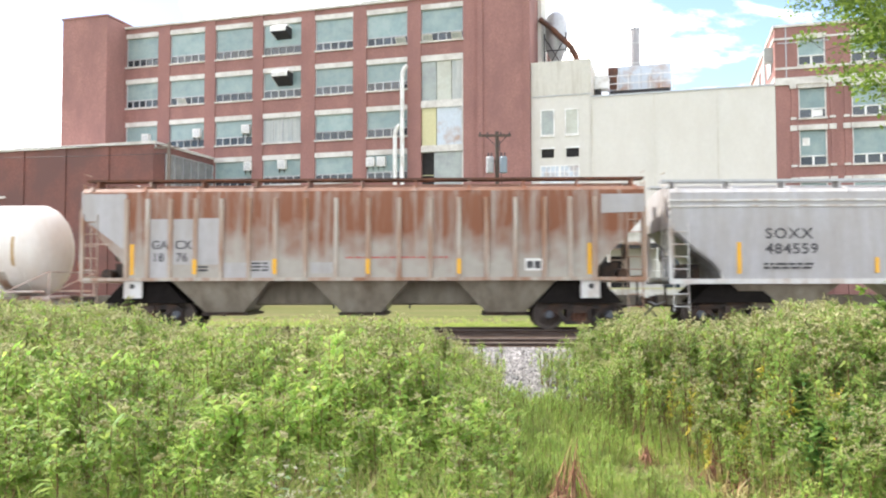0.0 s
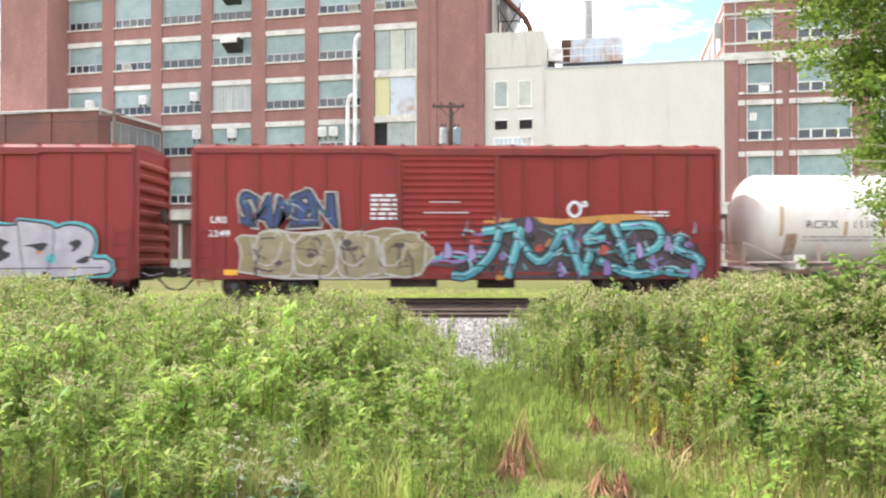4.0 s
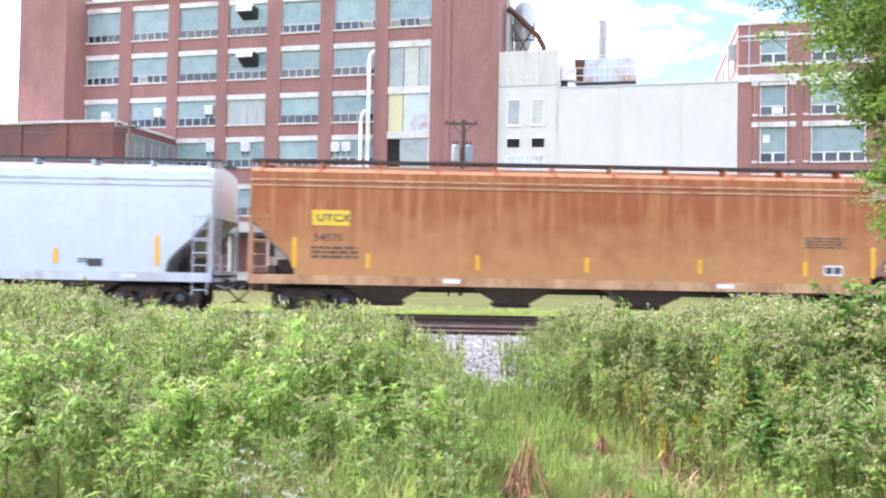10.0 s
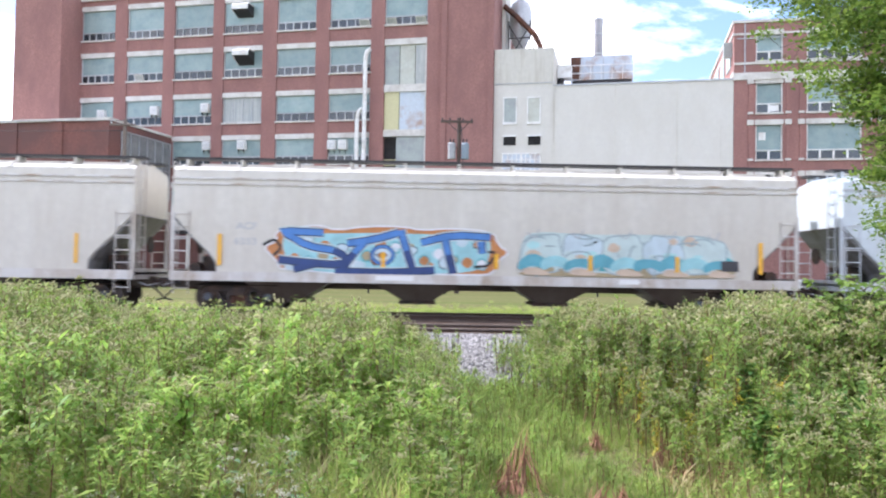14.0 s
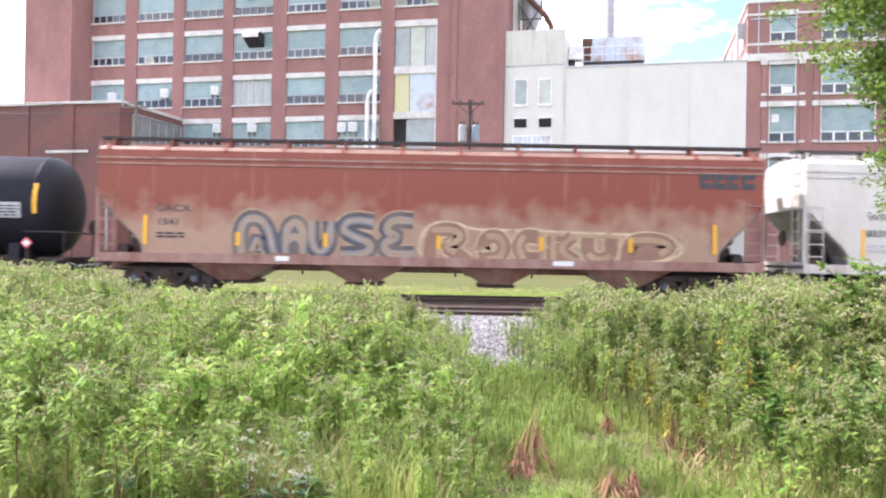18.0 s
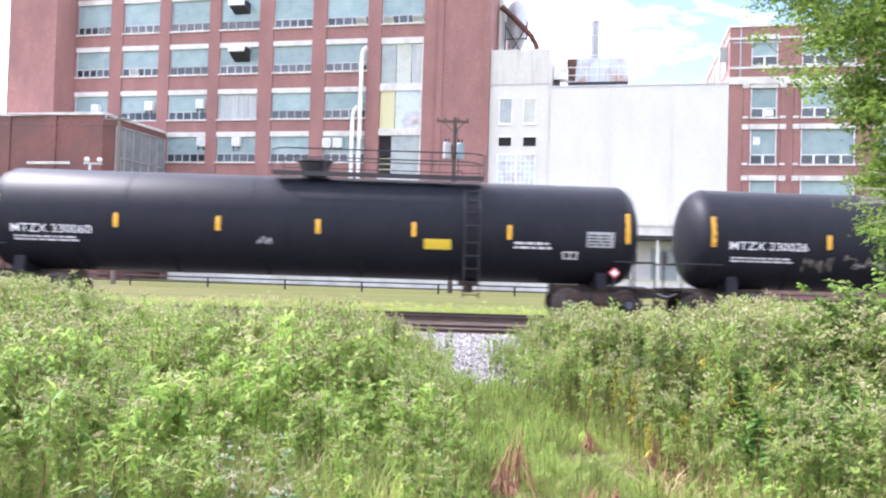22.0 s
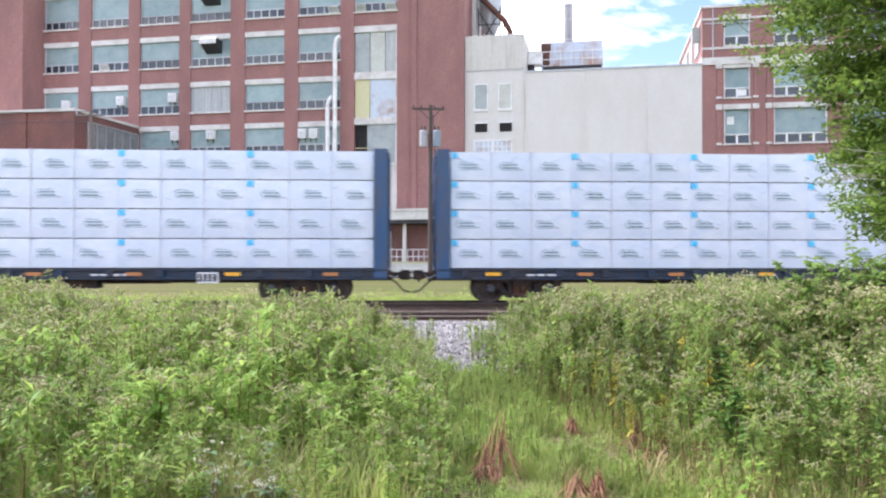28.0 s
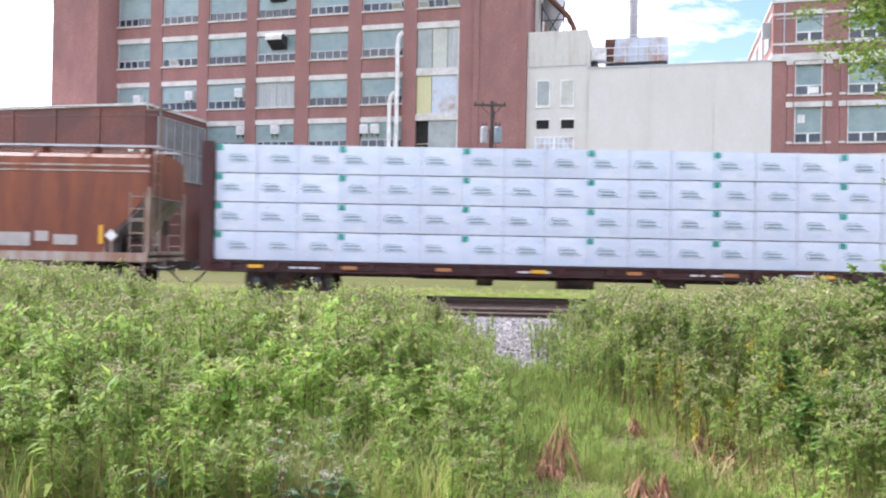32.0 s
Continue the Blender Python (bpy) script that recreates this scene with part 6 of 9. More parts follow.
def hopper_eleven():
    car, L = hopper("dusty brown-red hopper wagon with faded graffiti", -179.25, -159.70, BROWN_RED, BROWN_TRIM, BROWN_TRIM, top=4.3, board=STEEL_DARK, roof=BROWN_ROOF)
    for i, w in enumerate((0.36, 0.36, 0.32, 0.38)):
        x = 7.85 + i * 0.41
        part("owner_emblem", Geo().prism([(x, 3.34), (x + w, 3.34), (x + w, 3.52), (x + 0.12, 3.52), (x + 0.12, 3.62), (x + w, 3.62), (x + w, 3.8), (x, 3.8)], -1.535, -1.505), INK, car, "dark block emblem")
    letters("reporting_mark", "GACX", 0.28, -L + 1.75, 2.42, -1.538, INK, car, "dark stencilled reporting mark", 0.004, 1.3)
    letters("reporting_mark", "1541", 0.28, -L + 1.8, 2.02, -1.538, INK, car, "dark stencilled number", 0.004, 1.2)
    g = Geo()
    bars(g, -L + 1.8, -L + 2.6, 1.65, 1.85, 2, -1.537, seed=17)
    part("small_print", g, INK, car)
    letter = ([(-5.5, 1.22), (-5.55, 2.05), (-5.2, 2.32), (-4.75, 2.1), (-4.55, 1.25)], [(-5.15, 1.3), (-5.0, 1.75), (-4.95, 1.3)],
              [(-4.2, 1.25), (-4.2, 1.95), (-3.95, 2.22), (-3.7, 1.95), (-3.7, 1.25)], [(-4.15, 1.62), (-3.95, 1.78), (-3.75, 1.62)],
              [(-3.45, 2.2), (-3.45, 1.5), (-3.2, 1.25), (-2.92, 1.5), (-2.9, 2.2)], [(-1.65, 2.2), (-2.3, 2.28), (-2.6, 2.0), (-2.2, 1.75), (-1.7, 1.6), (-1.8, 1.28), (-2.6, 1.25)],
              [(-0.5, 2.25), (-1.1, 2.3), (-1.35, 1.95), (-0.85, 1.78), (-1.4, 1.6), (-1.2, 1.26), (-0.45, 1.3)])
    for k, f in enumerate(letter):
        stroke(car, f, G_STRAW, -1.540 - 0.0002 * k, 0.29, 2)
        stroke(car, f, G_GRAPHITE, -1.543 - 0.0002 * k, 0.24, 2, label="faded dark graffiti letters with a tan edge")
        stroke(car, f, G_SLATE, -1.546 - 0.0002 * k, 0.105, 2)
        stroke(car, f, G_STRAW, -1.549 - 0.0002 * k, 0.03, 2)
    tan_letter = ([(0.0, 1.15), (0.05, 2.0), (0.75, 2.05), (0.95, 1.75), (0.4, 1.55), (0.75, 1.35), (1.1, 1.1)],
                  [(1.55, 1.5), (1.65, 1.85), (2.05, 1.85), (2.2, 1.5), (2.0, 1.2), (1.65, 1.2), (1.55, 1.5)],
                  [(3.15, 1.85), (2.75, 1.9), (2.55, 1.55), (2.75, 1.2), (3.2, 1.22)],
                  [(3.6, 1.15), (3.6, 1.9)], [(4.15, 1.88), (3.75, 1.52), (4.25, 1.15)],
                  [(4.6, 1.85), (4.6, 1.4), (4.9, 1.18), (5.3, 1.35), (5.3, 1.85)],
                  [(5.75, 1.15), (5.8, 1.8), (6.6, 1.85), (7.1, 1.65), (6.7, 1.42), (5.95, 1.42)])
    spray(car, [(-0.35, 1.05), (-0.3, 1.9), (0.1, 2.25), (0.8, 2.25), (1.2, 2.02), (2.6, 2.06), (4.2, 2.0), (5.6, 1.98), (6.9, 1.95), (7.45, 1.6), (7.2, 1.3), (6.2, 1.04), (3.0, 1.02)], G_STRAW, -1.5355, G_PALETAN, 0.03, 2, "faded tan graffiti field")
    for k, f in enumerate(tan_letter):
        stroke(car, f, G_PALETAN, -1.537 - 0.0002 * k, 0.245, 2)
        stroke(car, f, G_KHAKI2, -1.5395 - 0.0002 * k, 0.205, 2, label="faded tan graffiti letters with a pale edge")
        stroke(car, f[1:-1] if len(f) > 4 else f, G_STRAW, -1.542 - 0.0002 * k, 0.085, 2)
    accents(car, 0.0, 7.3, 1.2, 2.0, [G_PALETAN, G_OLIVE], 16, 11, -1.556, 0.018)
    stripes(car, (-8.3, -5.6, -3.05, 0.25, 3.25, 5.85, 8.3), 1.45, 1.85, y=-1.572, tall=(-8.3, 8.3))
    part("sill_label", Geo().box(-4.5, -4.1, -1.57, -1.555, 1.02, 1.16).box(3.6, 4.2, -1.57, -1.555, 1.02, 1.16), SIGN_WHITE, car)


def hopper_eighteen():
    car, L = hopper("rust-orange hopper wagon with pale patches", -333.6, -315.33, RED_RUST, GREY_LOWER, RUST_TRIM, top=4.1, drop=(2.9, 1.3), roof=RUST_ROOF)
    part("fresh_paint", Geo().box(4.4, 5.6, -1.545, -1.535, 1.35, 1.75).box(6.3, 7.0, -1.545, -1.535, 1.4, 1.7).box(5.75, 6.15, -1.545, -1.535, 1.5, 1.8), G_CHALK, car, "chalky tan patches")
    part("placard_post", Geo().box(8.0, 8.06, -1.548, -1.5, 1.15, 1.72), RUST_TRIM, car)
    stripes(car, (7.72,), 1.45, 2.0, y=-1.55)
    part("placard", Geo().prism([(7.85, 1.7), (8.03, 1.88), (8.21, 1.7), (8.03, 1.52)], -1.56, -1.548), SIGN_WHITE, car, "white diamond placard")
    scrawl(car, 2.5, 1.4, 2.2, 0.6, GREY_LOWER, seed=61, y=-1.538)


# -- tank cars --
def tank_skin(g, L, zc, r, x0, x1, n=40, grow=0.0):
    rings = []
    for x in np.linspace(x0, x1, 5):
        rings.append([(x, (r + grow) * math.cos(a), zc + (r + grow) * math.sin(a)) for a in [2 * math.pi * i / n for i in range(n)]])
    return g.ring(rings)


def tank(label, x0, x1, zc, r, body, trim, platform, dome, bar=False, truck=1.25):
    L = (x1 - x0) / 2
    car = start_car("tank_wagon", label, "tank wagon", (x0 + x1) / 2)
    hd = 0.62
    prof = [(0.02, -L), (r * 0.35, -L + 0.03), (r * 0.62, -L + 0.11), (r * 0.82, -L + 0.24), (r * 0.94, -L + 0.41), (r, -L + hd)]
    prof += [(a, -b) for a, b in reversed(prof)]
    n = 48
    g = Geo().ring([[(x, rr * math.cos(a), zc + rr * math.sin(a)) for a in [2 * math.pi * i / n for i in range(n)]] for rr, x in prof])
    part("barrel", g, body, car, smooth=50)
    for x in np.linspace(-L + hd, L - hd, 6):
        part("weld_seam", tank_skin(Geo(), L, zc, r, x - 0.02, x + 0.02, grow=0.006), body, car, smooth=50)
    px0, px1 = platform
    zt = zc + r
    pl = part("top_platform", Geo().box(px0, px1, -0.95, -0.4, zt + 0.02, zt + 0.07).box(px0, px1, 0.4, 0.95, zt + 0.02, zt + 0.07).box(px0, px1, -0.97, -0.93, zt - 0.04, zt + 0.1), trim, car, "steel walkway on top")
    for y in (-0.95, 0.95):
        hr = Geo()
        hr.pipe([(px0, y, zt + 0.05), (px0, y, zt + 0.72), (px0 + 0.3, y, zt + 0.78), (px1 - 0.3, y, zt + 0.78), (px1, y, zt + 0.72), (px1, y, zt + 0.05)], 0.022, 6)
        hr.tube((px0, y, zt + 0.42), (px1, y, zt + 0.42), 0.016, 5)
        k = max(2, int((px1 - px0) / 1.3))
        for i in range(1, k):
            x = px0 + (px1 - px0) * i / k
            hr.tube((x, y, zt + 0.05), (x, y, zt + 0.78), 0.018, 5)
        part("handrail", hr, trim, pl)
    dg = Geo()
    dr = [(0.30, zt - 0.1), (0.38, zt + 0.08), (0.50, zt + 0.44), (0.56, zt + 0.46), (0.56, zt + 0.53), (0.02, zt + 0.57)] if not bar else [(0.28, zt - 0.1), (0.28, zt + 0.15), (0.34, zt + 0.16), (0.34, zt + 0.24), (0.02, zt + 0.26)]
    dg.ring([[(dome + q * math.cos(a), q * math.sin(a), z) for a in [2 * math.pi * i / 24 for i in range(24)]] for q, z in dr])
    part("dome", dg, trim if not bar else BOGIE_DARK, car, "round manway dome", smooth=40)
    if bar:
        part("valve", Geo().tube((dome + 0.45, 0, zt), (dome + 0.45, 0, zt + 0.35), 0.1, 8).tube((dome - 0.4, 0.1, zt), (dome - 0.4, 0.1, zt + 0.3), 0.08, 8).tube((dome + 0.3, 0, zt + 0.3), (dome + 0.65, 0, zt + 0.3), 0.05, 6), BOGIE_DARK, car)
    lx = (px0 + px1) / 2 if bar else (px1 - 0.35 if dome < 0 else px0 + 0.35)
    lg = Geo()
    for dx in (-0.22, 0.22):
        lg.pipe([(lx + dx, -(r + 0.06) * math.sin(a), zc + (r + 0.06) * math.cos(a)) for a in (0.65, 0.9, 1.15, 1.4, 1.57)] + [(lx + dx, -(r + 0.1), 0.55)], 0.022, 6)
    for a in (0.75, 1.0, 1.25, 1.5):
        lg.tube((lx - 0.22, -(r + 0.06) * math.sin(a), zc + (r + 0.06) * math.cos(a)), (lx + 0.22, -(r + 0.06) * math.sin(a), zc + (r + 0.06) * math.cos(a)), 0.018, 5)
    for z in np.arange(0.65, zc - 0.1, 0.38):
        lg.tube((lx - 0.22, -(r + 0.1), z), (lx + 0.22, -(r + 0.1), z), 0.018, 5)
    part("ladder", lg, trim, car)
    part("bottom_outlet", Geo().tube((lx, 0, zc - r - 0.35), (lx, 0, zc - r + 0.1), 0.16, 10).box(lx - 0.3, lx + 0.3, -0.3, 0.3, zc - r - 0.12, zc - r), BOGIE_DARK, car)
    for s in (-1, 1):
        e = s * (L + 0.35)
        st = Geo().box(min(e, s * (L - 2.6)), max(e, s * (L - 2.6)), -0.3, 0.3, 0.74, 1.02)
        st.box(min(s * (L - 0.25), e), max(s * (L - 0.25), e), -1.45, 1.45, 0.92, 0.99)
        part("stub_sill", st, BOGIE_DARK if not bar else PINK_TRIM, car)
        bx = s * (L - truck)
        part("saddle", Geo().prism_x([(-1.3, 0.95), (1.3, 0.95), (1.25, zc - 0.75 * r), (0.9, zc - 0.9 * r), (0.0, zc - 0.98 * r), (-0.9, zc - 0.9 * r), (-1.25, zc - 0.75 * r)], bx - 0.16, bx + 0.16), body, car)
        hg = Geo()
        for y in (-1.42, 1.42):
            hg.pipe([(e - s * 0.05, y, 0.95), (e - s * 0.05, y, 1.75), (s * (L - 0.9), y, 1.75 if not bar else 1.2)], 0.022, 6)
            ladder(hg, e - s * 0.06, e - s * 0.42, y, 0.35, 0.95, 0.25)
        hg.pipe([(e - s * 0.04, -1.42, 1.75), (e - s * 0.04, 1.42, 1.75)], 0.022, 6)
        part("end_handrail", hg, trim if not bar else PINK_TRIM, car)
        part("brake_stand", Geo().tube((e - s * 0.12, 0.7, 0.95), (e - s * 0.12, 0.7, 2.1), 0.03, 6).tube((e - s * 0.16, 0.7, 1.95), (e - s * 0.09, 0.7, 1.95), 0.24, 14), trim, car)
        bogie(car, bx)
        coupler(car, e, s)
    return car, L


TANK_BLACK = paint("satin_black_tank_paint", (0.012, 0.013, 0.018), (0.022, 0.022, 0.027), 0.4, 0.3, rough=0.5, vary=0.15, edge=0.3)
TANK_BLACK.node_tree.nodes["Principled BSDF"].inputs["Specular IOR Level"].default_value = 0.15
TANK_WHITE = paint("white_tank_paint", (0.76, 0.74, 0.70), (0.65, 0.58, 0.49), 0.3, 0.5, rough=0.45, edge=0.3)
TANK_BROWN = paint("red_brown_band_paint", (0.30, 0.085, 0.055), (0.24, 0.08, 0.05), 0.4, 0.3, edge=0.3)
PINK_TRIM = paint("stained_white_trim", (0.55, 0.48, 0.44), (0.35, 0.17, 0.10), 0.4, 0.6)


def tank_three():
    zc, r = 2.44, 1.42
    car, L = tank("white tank wagon with a red-brown band and rust stains", -26.79, -12.94, zc, r, TANK_WHITE, TANK_BROWN, (-1.35, 1.35), 0.05, bar=True, truck=1.45)
    part("band", tank_skin(Geo(), L, zc, r, -1.62, 1.58, grow=0.012), TANK_BROWN, car, "red-brown painted band", smooth=50)
    W = (zc, r)
    letters("reporting_mark", "RCRX", 0.34, -L + 1.55, 2.16, -1.5, INK, car, "grey stencilled reporting mark", 0.0, 1.1, wrap=W)
    letters("reporting_mark", "1110", 0.34, -L + 2.95, 2.16, -1.5, INK, car, "grey stencilled number", 0.0, 1.1, wrap=W)
    g = Geo()
    bars(g, -L + 1.5, -L + 4.0, 1.78, 1.98, 2, wrap=W, seed=31), bars(g, 2.0, 3.2, 1.9, 2.0, 1, wrap=W, seed=32)
    part("small_print", g, STEEL_GREY, car)
    part("warning_label", patch(Geo(), -3.05, -2.3, 2.15, 2.42, wrap=W), G_ORANGE, car, "orange warning label")
    part("data_panel", patch(Geo(), 4.0, 5.1, 1.95, 2.6, wrap=W), CREAM_TRIM, car, "pale grey data panel")
    part("label_plate", patch(Geo(), 2.95, 3.35, 1.7, 1.9, wrap=W), INK, car)
    stripes(car, (-L + 0.85, -4.15, -1.72, 1.68, 2.75, L - 0.85), 1.95, 2.36, wrap=W, tall=(-L + 0.85, L - 0.85), w=0.09, m=OLD_REFLEX)
    part("side_handrail", Geo().tube((-L - 0.2, -1.46, 1.15), (L + 0.2, -1.46, 1.15), 0.035, 6).tube((-L - 0.2, 1.46, 1.15), (L + 0.2, 1.46, 1.15), 0.035, 6), PINK_TRIM, car, "white pipe rail along the side", smooth=40)
    for x in (-5.0, -2.9, 3.1, 5.2):
        part("rail_stay", Geo().tube((x, -1.46, 1.15), (x + 0.12, -1.2, 1.7), 0.035, 6), PINK_TRIM, car)
    part("rust_run", patch(patch(Geo(), -L + 1.0, -L + 1.35, 1.2, 2.0, wrap=W), L - 1.5, L - 1.15, 1.2, 1.75, wrap=W), RUST_TRIM, car, "rust run by the saddle")
    part("under_piping", Geo().tube((-4.2, -0.5, 0.72), (4.2, -0.5, 0.72), 0.04, 6).tube((-3.6, -0.3, 0.55), (2.8, -0.3, 0.55), 0.03, 6).box(-3.4, -2.3, -0.7, 0.1, 0.45, 0.95), RUST_TRIM, car)


def tank_black(label, x0, x1, plat, dome, marks, bands=(-5.7, -2.75, 0.15, 2.95, 5.75), inset=(0.6, 0.55)):
    zc, r = 2.56, 1.53
    car, L = tank(label, x0, x1, zc, r, TANK_BLACK, STEEL_DARK, plat, dome)
    W = (zc, r)
    for x in np.linspace(-L + 3, L - 3, 6):
        part("bracket", Geo().prism_x([(-1.3, 1.6), (-1.25, 1.6), (-0.6, 1.08), (-0.65, 1.06)], x - 0.04, x + 0.04), TANK_BLACK, car)
    part("data_panel", patch(Geo(), L - 1.75, L - 0.95, 2.15, 2.6, wrap=W), STEEL_GREY, car, "grey data panel")
    pk = Geo()
    bars(pk, L - 1.7, L - 1.0, 2.2, 2.56, 4, wrap=(zc, r + 0.006), seed=41)
    part("data_print", pk, INK, car)
    dm = part("placard", Geo().prism([(L - 1.05, 1.42), (L - 0.87, 1.6), (L - 0.69, 1.42), (L - 0.87, 1.24)], -1.30, -1.27), SIGN_RED, car, "red and white diamond placard")
    part("placard_centre", Geo().prism([(L - 0.99, 1.42), (L - 0.87, 1.54), (L - 0.75, 1.42), (L - 0.87, 1.30)], -1.31, -1.295), SIGN_WHITE, dm)
    part("placard_holder", Geo().box(L - 0.9, L - 0.84, -1.27, -1.1, 0.95, 1.3), STEEL_DARK, car)
    part("label_plate", patch(Geo(), L - 2.45, L - 2.0, 1.78, 2.0, wrap=W), SIGN_WHITE, car)
    part("label_ink", patch(patch(Geo(), L - 2.41, L - 2.25, 1.81, 1.97, wrap=(zc, r + 0.006)), L - 2.2, L - 2.04, 1.81, 1.97, wrap=(zc, r + 0.006)), BLACK_PAINT, car)
    stripes(car, (-L + inset[0],) + bands + (L - inset[1],), 2.3, 2.72, wrap=W, tall=(-L + inset[0], L - inset[1]), w=0.13)
    g = Geo()
    bars(g, -L + 1.15, -L + 3.0, 1.86, 2.04, 2, wrap=W, seed=42), bars(g, 5.9, 7.0, 2.05, 2.3, 2, wrap=W, seed=43)
    part("small_print", g, INK_WHITE, car)
    for tx, dx, z, sz in marks:
        letters("reporting_mark", tx, sz, -L + dx, z, -1.5, INK_WHITE, car, "white stencilled mark", 0.002, 1.15, wrap=W)
    return car, L, W


def tanks():
    car, L, W = tank_black("black tank wagon with faint white scrawls", -199.96, -180.5, (-1.3, 5.0), -0.15, [("MTZX 330026", 1.05, 2.22, 0.34)])
    part("caution_label", patch(Geo(), 3.5, 4.3, 2.02, 2.3, wrap=W), SIGN_YELLOW, car, "yellow label")
    for k, (x, z, w, h, m) in enumerate(((-5.1, 1.7, 2.4, 0.5, GREY_LOWER), (-1.3, 2.05, 3.2, 0.4, STEEL_GREY), (-6.4, 1.6, 0.9, 0.5, GREY_LOWER), (-4.9, 1.65, 2.0, 0.4, STEEL_GREY), (2.6, 1.7, 0.6, 0.3, GREY_LOWER))):
        scrawl(car, x, z, w, h, m, seed=70 + k, n=30, r=0.013, wrap=W)
    car, L, W = tank_black("clean satin black tank wagon", -220.94, -201.37, (-1.35, 5.0), -0.2, [("MTZX 330060", 1.05, 2.1, 0.34)])
    part("caution_label", patch(Geo(), 3.25, 4.05, 1.95, 2.25, wrap=W), SIGN_YELLOW, car, "yellow label")
    scrawl(car, -1.6, 1.85, 0.45, 0.35, STEEL_GREY, seed=80, n=12, wrap=W)
    car, L, W = tank_black("black tank wagon with a white emblem and white graffiti", -241.28, -222.26, (-4.85, 1.2), 0.15, [("PROX 34451", 1.65, 2.3, 0.30)], (-5.65, -2.75, 0.0, 2.85, 5.3), (0.9, 0.75))
    for i in range(6):
        x = -L + 1.2 + i * 0.64
        g = Geo()
        patch(g, x, x + 0.2, 2.80, 3.28, wrap=W), patch(g, x + 0.2, x + 0.56, 3.12, 3.28, wrap=W), patch(g, x + 0.2, x + 0.56, 2.80, 2.94, wrap=W)
        patch(g, x + 0.4, x + 0.56, 2.94, 3.12, wrap=W)
        part("owner_emblem", g, INK_WHITE, car, "bold white block emblem")
    part("label_plate", patch(Geo(), -5.35, -5.02, 2.2, 2.52, wrap=W), STEEL_GREY, car, "small square stencil")
    part("label_ink", patch(Geo(), -5.3, -5.07, 2.25, 2.47, wrap=(W[0], W[1] + 0.006)), BLACK_PAINT, car)
    for k, f in enumerate(([(0.25, 1.58), (0.62, 2.08), (0.9, 2.22), (0.85, 1.55)], [(0.05, 1.74), (0.5, 1.84), (0.95, 1.82)], [(0.75, 2.16), (1.2, 2.12), (1.72, 2.2)], [(1.28, 2.12), (1.16, 1.52)],
                           [(1.62, 2.08), (1.5, 1.54)], [(1.62, 2.08), (2.0, 2.0), (1.85, 1.84), (1.58, 1.82)], [(1.66, 1.82), (1.95, 1.62), (2.12, 1.5)])):
        stroke(car, f, G_WHITE, -0.012 - 0.0006 * k, 0.075, 1, label="white graffiti letters", wrap=W)
    for k in range(5):
        scrawl(car, -2.3 + k * 0.52, 1.86, 0.42, 0.42, INK_WHITE, seed=90 + k, n=12, r=0.016, wrap=W)
    scrawl(car, 4.0, 1.86, 0.95, 0.34, G_CYAN, seed=33, n=15, r=0.035, label="light blue graffiti tag", wrap=W)
    scrawl(car, -7.45, 1.56, 1.0, 0.26, G_CYAN, seed=34, n=16, r=0.035, label="dull blue graffiti tag", wrap=W)
    part("warning_label", patch(Geo(), 5.6, 6.4, 1.75, 1.9, wrap=W), G_CREAM, car, "cream and red label")
    part("warning_stripe", patch(Geo(), 5.6, 6.4, 1.93, 2.05, wrap=W), SIGN_RED, car)


